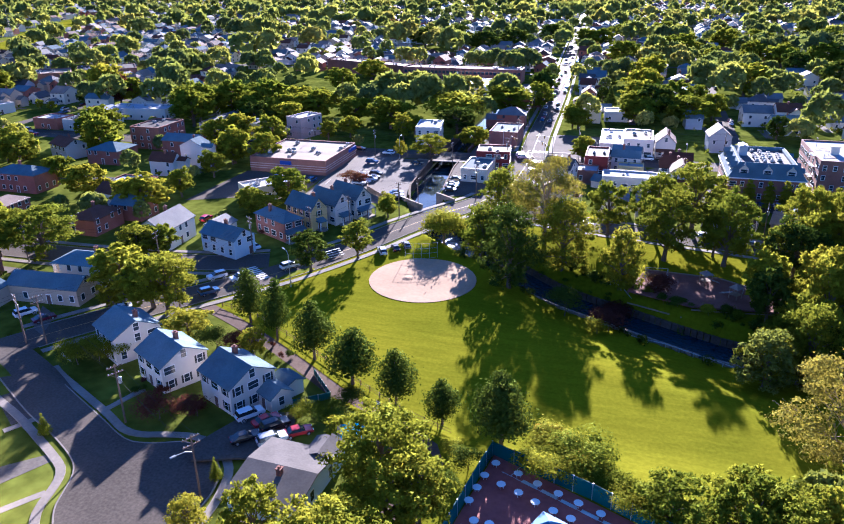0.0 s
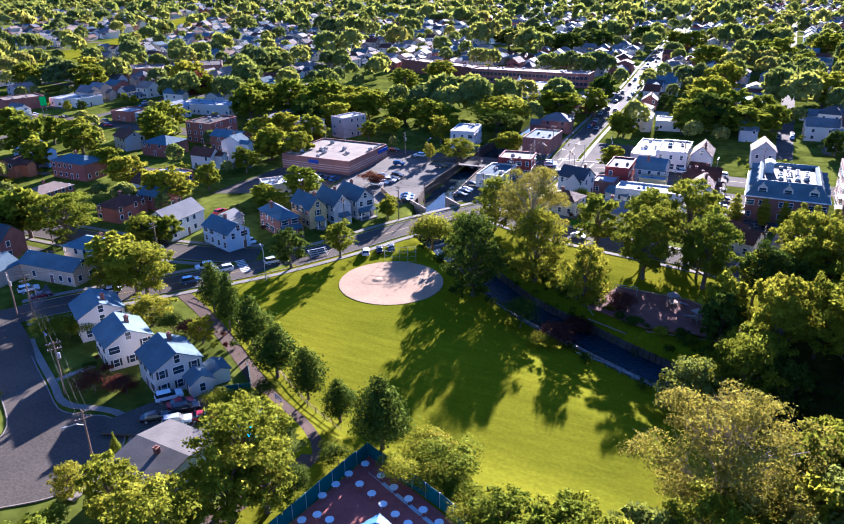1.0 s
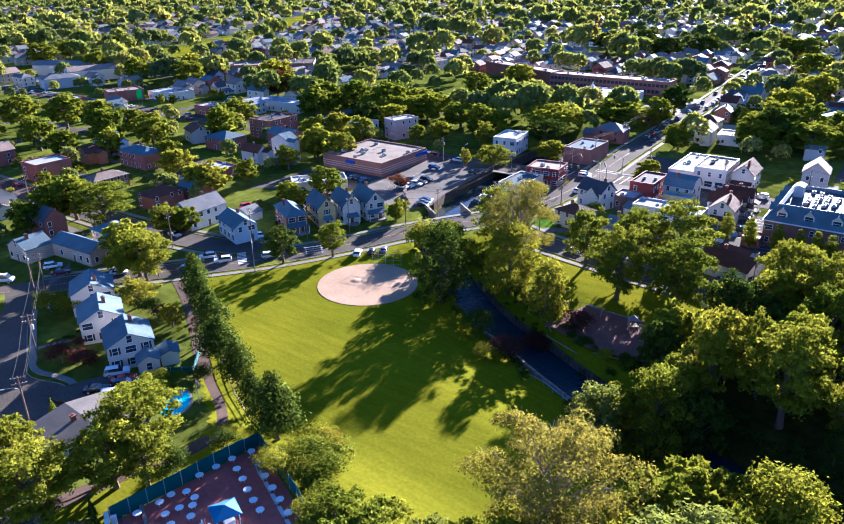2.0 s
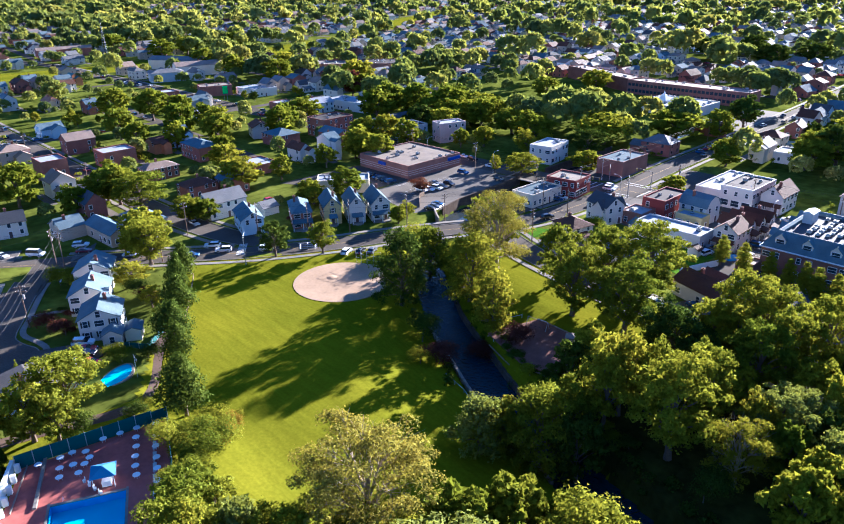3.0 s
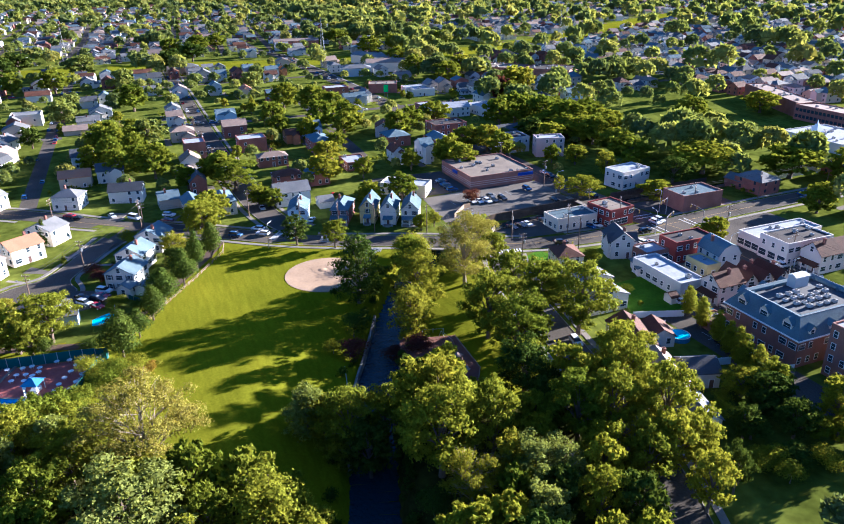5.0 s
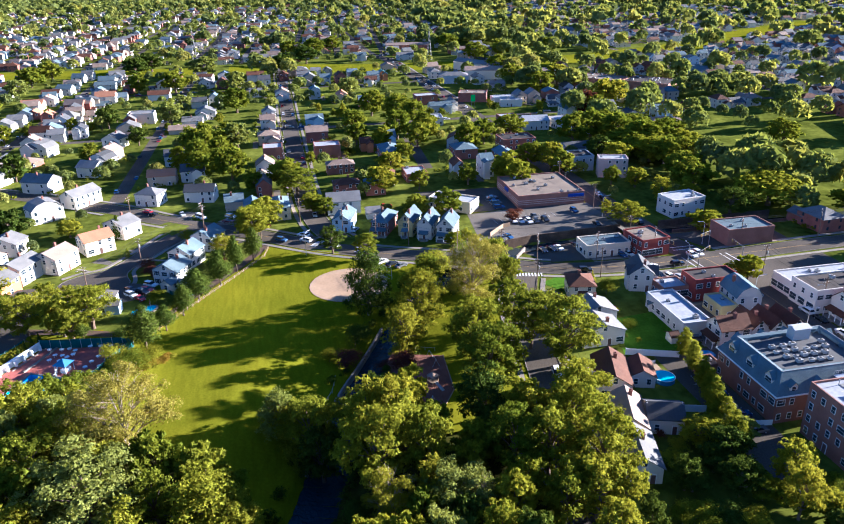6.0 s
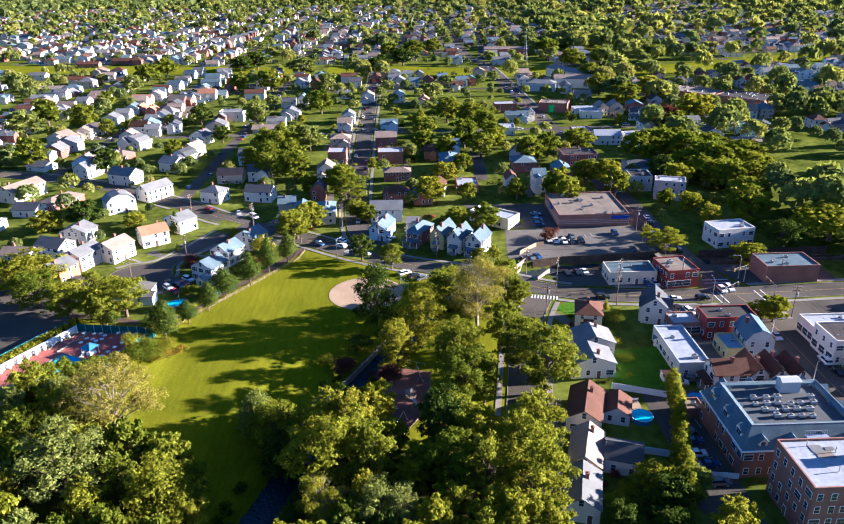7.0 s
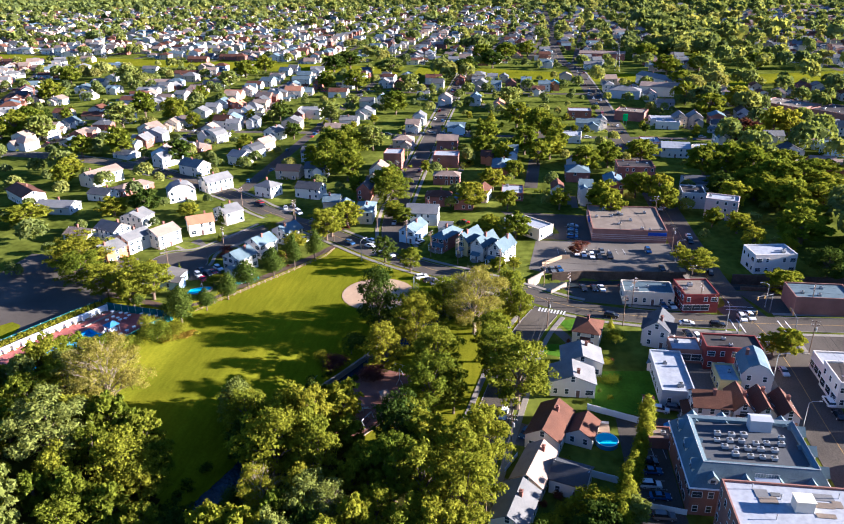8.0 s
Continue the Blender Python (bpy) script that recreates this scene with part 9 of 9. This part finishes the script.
lot("car_park", [(-22, 50.5), (-60, 44), (-60, 0), (-12, 0), (10, 30), (-4, 41)], ASPHALT, 0.02, "dark asphalt car park of the swim club", "car park")


# ---- garden pools, playground, field things ----
def kidney_pool(x, y, turn):
    ob = holder("garden_pool", pose(x, y, land_z(x, y), 0, 0, turn), "kidney-shaped garden pool with bright blue water", "swimming pool")
    ring = [((4.6 + 0.5 * math.cos(2 * a)) * math.cos(a), (2.2 + 0.5 * math.cos(a)) * math.sin(a) + 0.7 * math.cos(a) ** 2) for a in (i * math.tau / 36 for i in range(36))]
    g = Geo()
    g.prism([(p * 1.12, q * 1.2 - 0.05) for p, q in ring], -0.4, 0.1)
    part("coping", g, CONCRETE, ob)
    g = Geo()
    g.prism(ring, -0.3, 0.13)
    part("water", g, POOL, ob, "bright blue pool water")


def round_pool(x, y, r=2.6):
    ob = holder("round_pool", pose(x, y, 0), "round above-ground pool with a raised deck", "swimming pool")
    n = 24
    ring = [(r * math.cos(i * math.tau / n), r * math.sin(i * math.tau / n)) for i in range(n)]
    g = Geo()
    g.prism(ring, 0, 1.2)
    part("pool_wall", g, CANVAS_BLUE, ob)
    g = Geo()
    g.prism([(p * 0.95, q * 0.95) for p, q in ring], 1.0, 1.205)
    part("water", g, POOL, ob, "bright blue pool water")
    rim = Geo()
    for (ax, ay), (bx, by) in zip(ring, ring[1:] + ring[:1]):
        rim.tube((ax, ay, 1.22), (bx, by, 1.22), 0.07, 0.07, 5)
    part("rim", rim, PLASTIC, ob)
    deck = Geo()
    deck.box(-r - 2.0, -1.0, 0.9, 3.6, 4.2, 0.14)
    part("deck", deck, WOOD, ob, "grey timber pool deck")
    for k in range(5):
        p = Geo()
        p.box(-r - 3.7, -3.0 + k, 0, 0.1, 0.1, 1.9)
        part("post", p, PLASTIC, ob)
    for k in range(4):
        p = Geo()
        p.box(-r - 3.7, -2.5 + k, 1.2, 0.05, 0.9, 0.6)
        part("rail_panel", p, PLASTIC, ob)


kidney_pool(-35.2, 77.8, 118)
round_pool(30.4, 208.2)


def swing_set(x, y, turn, w=5.0):
    ob = holder("swing_set", pose(x, y, ground_z(x, y), 0, 0, turn), "steel frame swing set on the wood chips", "swing set")
    for s in (-1, 1):
        g = Geo()
        g.tube((s * w / 2, -1.1, 0), (s * w / 2, 0, 2.5), 0.05, 0.05, 6)
        g.tube((s * w / 2, 1.1, 0), (s * w / 2, 0, 2.5), 0.05, 0.05, 6)
        part("frame_leg", g, STEEL, ob)
    g = Geo()
    g.tube((-w / 2, 0, 2.5), (w / 2, 0, 2.5), 0.05, 0.05, 6)
    part("top_bar", g, STEEL, ob)
    for k in range(4):
        g = Geo()
        px = (k - 1.5) * w / 4.6
        for q in (-0.22, 0.22):
            g.tube((px + q, 0, 2.5), (px + q, 0, 0.55), 0.012, 0.012, 4)
        g.box(px, 0, 0.5, 0.5, 0.18, 0.05)
        part("swing", g, RUBBER, ob)


def climbing_frame(x, y, turn):
    ob = holder("climbing_frame", pose(x, y, ground_z(x, y), 0, 0, turn), "playground climbing frame with a grey slide", "climbing frame")
    for a in (-0.9, 0.9):
        for b in (-0.9, 0.9):
            g = Geo()
            g.box(a, b, 0, 0.12, 0.12, 2.9)
            part("post", g, WOOD, ob)
    g = Geo()
    g.box(0, 0, 1.3, 1.9, 1.9, 0.1)
    part("platform", g, WOOD, ob)
    g = Geo()
    g.prism([(-1.2, -1.2), (1.2, -1.2), (1.2, 1.2), (-1.2, 1.2)], 2.9, 3.7, 0, [(-0.05, -0.05), (0.05, -0.05), (0.05, 0.05), (-0.05, 0.05)])
    part("canopy", g, ROOFS["tan"], ob)
    g = Geo()
    g.face([(0.95, -0.35, 1.35), (3.6, -0.35, 0.25), (3.6, 0.35, 0.25), (0.95, 0.35, 1.35)])
    for s in (-0.37, 0.37):
        g.tube((0.95, s, 1.45), (3.6, s, 0.35), 0.07, 0.07, 5)
    part("slide", g, STEEL, ob, "grey metal slide")


swing_set(9.0, 155.6, 8), swing_set(29.5, 150.8, -20, 4.4)
climbing_frame(19.5, 153.4, 30), climbing_frame(25.2, 147.8, 140)
bed_rim = [(3, 145.7 + 0.4), (16, 141), (34.8, 142.9), (35.2, 150.4), (22.6, 157.9), (6.6, 158.9), (2.8, 145.7)]
edge = Geo()
for (ax, ay), (bx, by) in zip(bed_rim, bed_rim[1:]):
    edge.box((ax + bx) / 2, (ay + by) / 2, ground_z((ax + bx) / 2, (ay + by) / 2), math.hypot(bx - ax, by - ay), 0.2, 0.28, 0, math.atan2(by - ay, bx - ax))
tagged(part("timber_edge", edge, WOOD), "timber edging round the playground bed", "edging", kind="structure")


def bleacher(x, y, turn):
    ob = holder("bleacher", pose(x, y, ground_z(x, y), 0, 0, turn), "small aluminium bleacher beside the ball field", "bleacher")
    for k in range(4):
        g = Geo()
        g.box(0, k * 0.65, 0.4 + 0.33 * k, 5.2, 0.3, 0.06)
        part("seat", g, STEEL, ob)
    for s in (-2.2, 0, 2.2):
        g = Geo()
        g.tube((s, -0.1, 0), (s, 2.1, 1.4), 0.05, 0.05, 5)
        g.tube((s, 2.0, 0), (s, 2.0, 1.4), 0.05, 0.05, 5)
        part("support", g, STEEL, ob)


def backstop(x, y, turn):
    ob = holder("backstop", pose(x, y, ground_z(x, y), 0, 0, turn), "tall steel mesh backstop behind home plate", "backstop")
    for k in range(5):
        g = Geo()
        g.tube((-4 + 2 * k, 0.2 * (k - 2) ** 2, 0), (-4 + 2 * k, 0.2 * (k - 2) ** 2, 4), 0.05, 0.05, 6)
        part("post", g, STEEL, ob)
    for z in (0.1, 1.4, 2.7, 4.0):
        g = Geo()
        for k in range(4):
            g.tube((-4 + 2 * k, 0.2 * (k - 2) ** 2, z), (-2 + 2 * k, 0.2 * (k - 1) ** 2, z), 0.03, 0.03, 5)
        part("rail", g, STEEL, ob)


bleacher(-67.4, 146.6, 55)
backstop(-46.5, 151.6, 20)
mound = Geo()
mound.prism(round_ring(0, 0, 1.5, 1.5, 20), 0, 0.22, 0, round_ring(0, 0, 0.5, 0.5, 20))
tagged(part("pitching_mound", mound, CLAY, at=pose(-46.3, 139.4, 0.08)), "low clay pitching mound on the infield", "mound")

# bushes along the field's lower edge, the creek banks and the gardens
scrub = random.Random(9)
for k in range(30):
    u = k / 29
    tree(-8 + 34 * u + scrub.uniform(-1, 1), 79.5 - 13 * u + scrub.uniform(-1, 1.2), scrub.uniform(2, 4.5), scrub.uniform(3, 5.5), "shrub", scrub.choice(("mid", "light", "gold", "mid")), 1, "on the bank below the deck")
for k in range(26):
    u = k / 25
    x = -28 + 74 * u
    y = 160 - 33 * u - 5 * math.sin(u * 3.0) + scrub.uniform(-1, 1) + 4.2
    tree(x, y + 2.5, scrub.uniform(1.6, 3.4), scrub.uniform(2.4, 4.5), "shrub", scrub.choice(("dark", "mid", "dark", "light")), 1, "on the creek bank")
for x, y, n in ((-62.7, 80, 4), (-75, 84, 4), (-90, 92, 4), (-83, 171, 3), (-95, 160, 3), (12, 208, 3), (-10, 212, 3), (36, 196, 3), (52, 194, 3), (-18, 200, 2), (-103, 112, 3), (-60, 100, 5)):
    for _ in range(n):
        tree(x + scrub.uniform(-4, 4), y + scrub.uniform(-3, 3), scrub.uniform(0.9, 2.2), scrub.uniform(1.2, 2.6), "shrub", scrub.choice(("mid", "dark", "light", "maroon")), 2, "beside the house")
for k in range(4):
    tree(-21.5 + 2.4 * k, 54.5 - 1.0 * k, 3.6, 1.4, "cone", "dark", 1, "in the terrace bed")

# lawns and planting of the gardens by the flats
for ring in ([(-1.5, 209.8), (16.8, 204.7), (18.2, 222.2), (-3.3, 225.8)], [(-14.7, 195.5), (-9.7, 193.1), (-7.8, 199.4), (-15.5, 200.4)], [(-32.9, 206.9), (-29.2, 199.2), (-23.6, 202.6), (-26.4, 209.0)]):
    lot("lawn", ring, LAWN, 0.03, "bright mown garden lawn", "lawn")
for x, y, h, w, kind, leaf in ((66.9, 193.8, 6, 7, "broad", "dark"), (62.7, 201.0, 7, 8, "broad", "dark"), (68.3, 202.7, 5, 6, "shrub", "dark"), (71.8, 205.3, 6, 7, "broad", "mid"), (74.0, 208.2, 6, 6, "broad", "light"), (76.7, 210.6, 6, 7, "broad", "mid"), (78.2, 214.3, 6, 7, "broad", "light"), (73.1, 191.2, 5, 6, "shrub", "mid"), (76.6, 194.4, 5, 7, "shrub", "dark"), (78.2, 200.9, 4, 6, "shrub", "mid"), (69.1, 215.6, 4, 5, "shrub", "light"), (71.6, 219.5, 4, 5, "shrub", "mid"), (56.6, 209.8, 8, 9, "broad", "silver"), (58.6, 194.3, 3, 5, "shrub", "light"), (74.0, 187.6, 3, 5, "shrub", "mid"), (82.1, 212.8, 5, 6, "broad", "dark")):
    tree(x, y, h, w, kind, leaf, 1, "in a back garden")

# garden walks and drives
for ring in ([(-77.2, 75.2), (-78.3, 75.8), (-76.2, 82.4), (-75.2, 81.9)], [(-75.2, 51.2), (-71.9, 55.9), (-72.9, 56.5), (-76.2, 52.0)], [(-48.9, 60.9), (-45.4, 60.9), (-45.6, 61.7), (-49.1, 61.9)], [(-86.5, 71.9), (-89.8, 66.2), (-88.8, 65.6), (-85.4, 71.3)]):
    lot("garden_walk", ring, CONCRETE, 0.05, "narrow concrete garden walk", "path")
for ring in ([(-112, 96), (-108, 94), (-112, 102), (-118, 105)], [(-95, 102.5), (-89, 106), (-86.5, 102), (-91, 98)], [(24, 186), (33, 184.5), (34, 193), (26, 193)], [(44, 182), (54, 180), (55, 186), (46, 187)], [(-118, 82), (-126, 86.5), (-129, 82), (-121, 78)], [(-76.4, 62.3), (-78.1, 63.2), (-84.5, 57.4), (-80.2, 55.4)], [(-24, 197), (-12, 203.5), (-13.4, 206.5), (-25, 200)]):
    lot("driveway", ring, ASPHALT_OLD, 0.035, "short asphalt driveway beside a house", "driveway")


def flagpole(x, y):
    ob = holder("flagpole", pose(x, y, land_z(x, y)), "slim white flagpole with a small striped flag", "flagpole")
    g = Geo()
    g.tube((0, 0, 0), (0, 0, 5.4), 0.05, 0.03, 6)
    part("pole", g, TRIM, ob)
    for k in range(5):
        g = Geo()
        for i in range(5):  # cloth hanging in soft folds
            a, b = -0.25 * i, -0.25 * (i + 1)
            g.face([(0.03 - a, 0.1 * math.sin(i * 1.3), 5.2 - k * 0.16 + a * 0.35), (0.03 - b, 0.1 * math.sin((i + 1) * 1.3), 5.2 - k * 0.16 + b * 0.35), (0.03 - b, 0.1 * math.sin((i + 1) * 1.3), 5.05 - k * 0.16 + b * 0.35), (0.03 - a, 0.1 * math.sin(i * 1.3), 5.05 - k * 0.16 + a * 0.35)])
        part("flag_stripe", g, WALLS["red"] if k % 2 == 0 else TRIM, ob)


flagpole(-33.2, 81.6)


def price_sign(x, y, turn):
    ob = holder("price_sign", pose(x, y, 0, 0, 0, turn), "tall green price sign at the filling station", "sign")
    g = Geo()
    for s in (-0.9, 0.9):
        g.box(s, 0, 0, 0.2, 0.2, 5.2)
    part("post", g, PYLON_STEEL, ob)
    g = Geo()
    g.box(0, 0, 4.6, 3.0, 0.4, 4.4)
    part("sign_panel", g, material("green_sign_enamel", (0.01, 0.42, 0.08), 0.4, 0.06), ob, "bright green sign panel")


price_sign(-307, 254.2, 78)
for k in range(11):
    u = k / 10
    tree(-2.5 - 6.5 * u + scrub.uniform(-0.6, 0.6), 82.0 + 7.6 * u + scrub.uniform(-0.6, 0.6), scrub.uniform(1.4, 2.2), scrub.uniform(2.4, 3.6), "shrub", scrub.choice(("rust", "gold", "rust")), 1, "at the field's corner")

tarp = Geo()
tarp.prism(round_ring(0, 0, 2.3, 1.5, 20, 0.1), 0, 0.8, 0, round_ring(0.1, 0.1, 1.6, 0.9, 20, 0.12))
tarp.prism(round_ring(0.1, 0.1, 1.6, 0.9, 20, 0.12), 0.8, 1.2, 0, round_ring(0.3, 0.1, 0.6, 0.3, 20))
tagged(part("tarpaulin", tarp, FASCIA_LIGHT, at=pose(22.2, 224.6, 0.02, 0, 0, 70)), "blue tarpaulin over a heap beside the garages", "tarpaulin")

# rank growth hanging over the creek's banks
growth = []
for (ax, ay), (bx, by) in zip(CREEK_WAY, CREEK_WAY[1:]):
    if -50 < ax < 110 and ay < 178:
        l = math.hypot(bx - ax, by - ay)
        nx, ny = -(by - ay) / l, (bx - ax) / l
        for _ in range(7):
            side = scrub.choice((5.6, 6.6, 8.0, 9.5, -6.4, -7.6))
            off = side + scrub.uniform(-0.8, 0.8)
            if side < 0 and scrub.random() < 0.6 or noise.noise((ax * 0.07, ay * 0.07, side)) > 0.25:
                continue
            u = scrub.random()
            x, y, r = ax + (bx - ax) * u + nx * off, ay + (by - ay) * u + ny * off, scrub.uniform(0.5, 1.5)
            growth.append((x, y, ground_z(x, y) + r * 0.5, r, r * scrub.uniform(0.6, 1.1)))
tagged(new("bank_growth", quads_mesh("bank_growth", leaf_cloud(growth, 60 * len(growth), 0.34, 8), [LEAF["dark"]])), "dark green scrub and ivy on the creek banks", "scrub", kind="stuff")
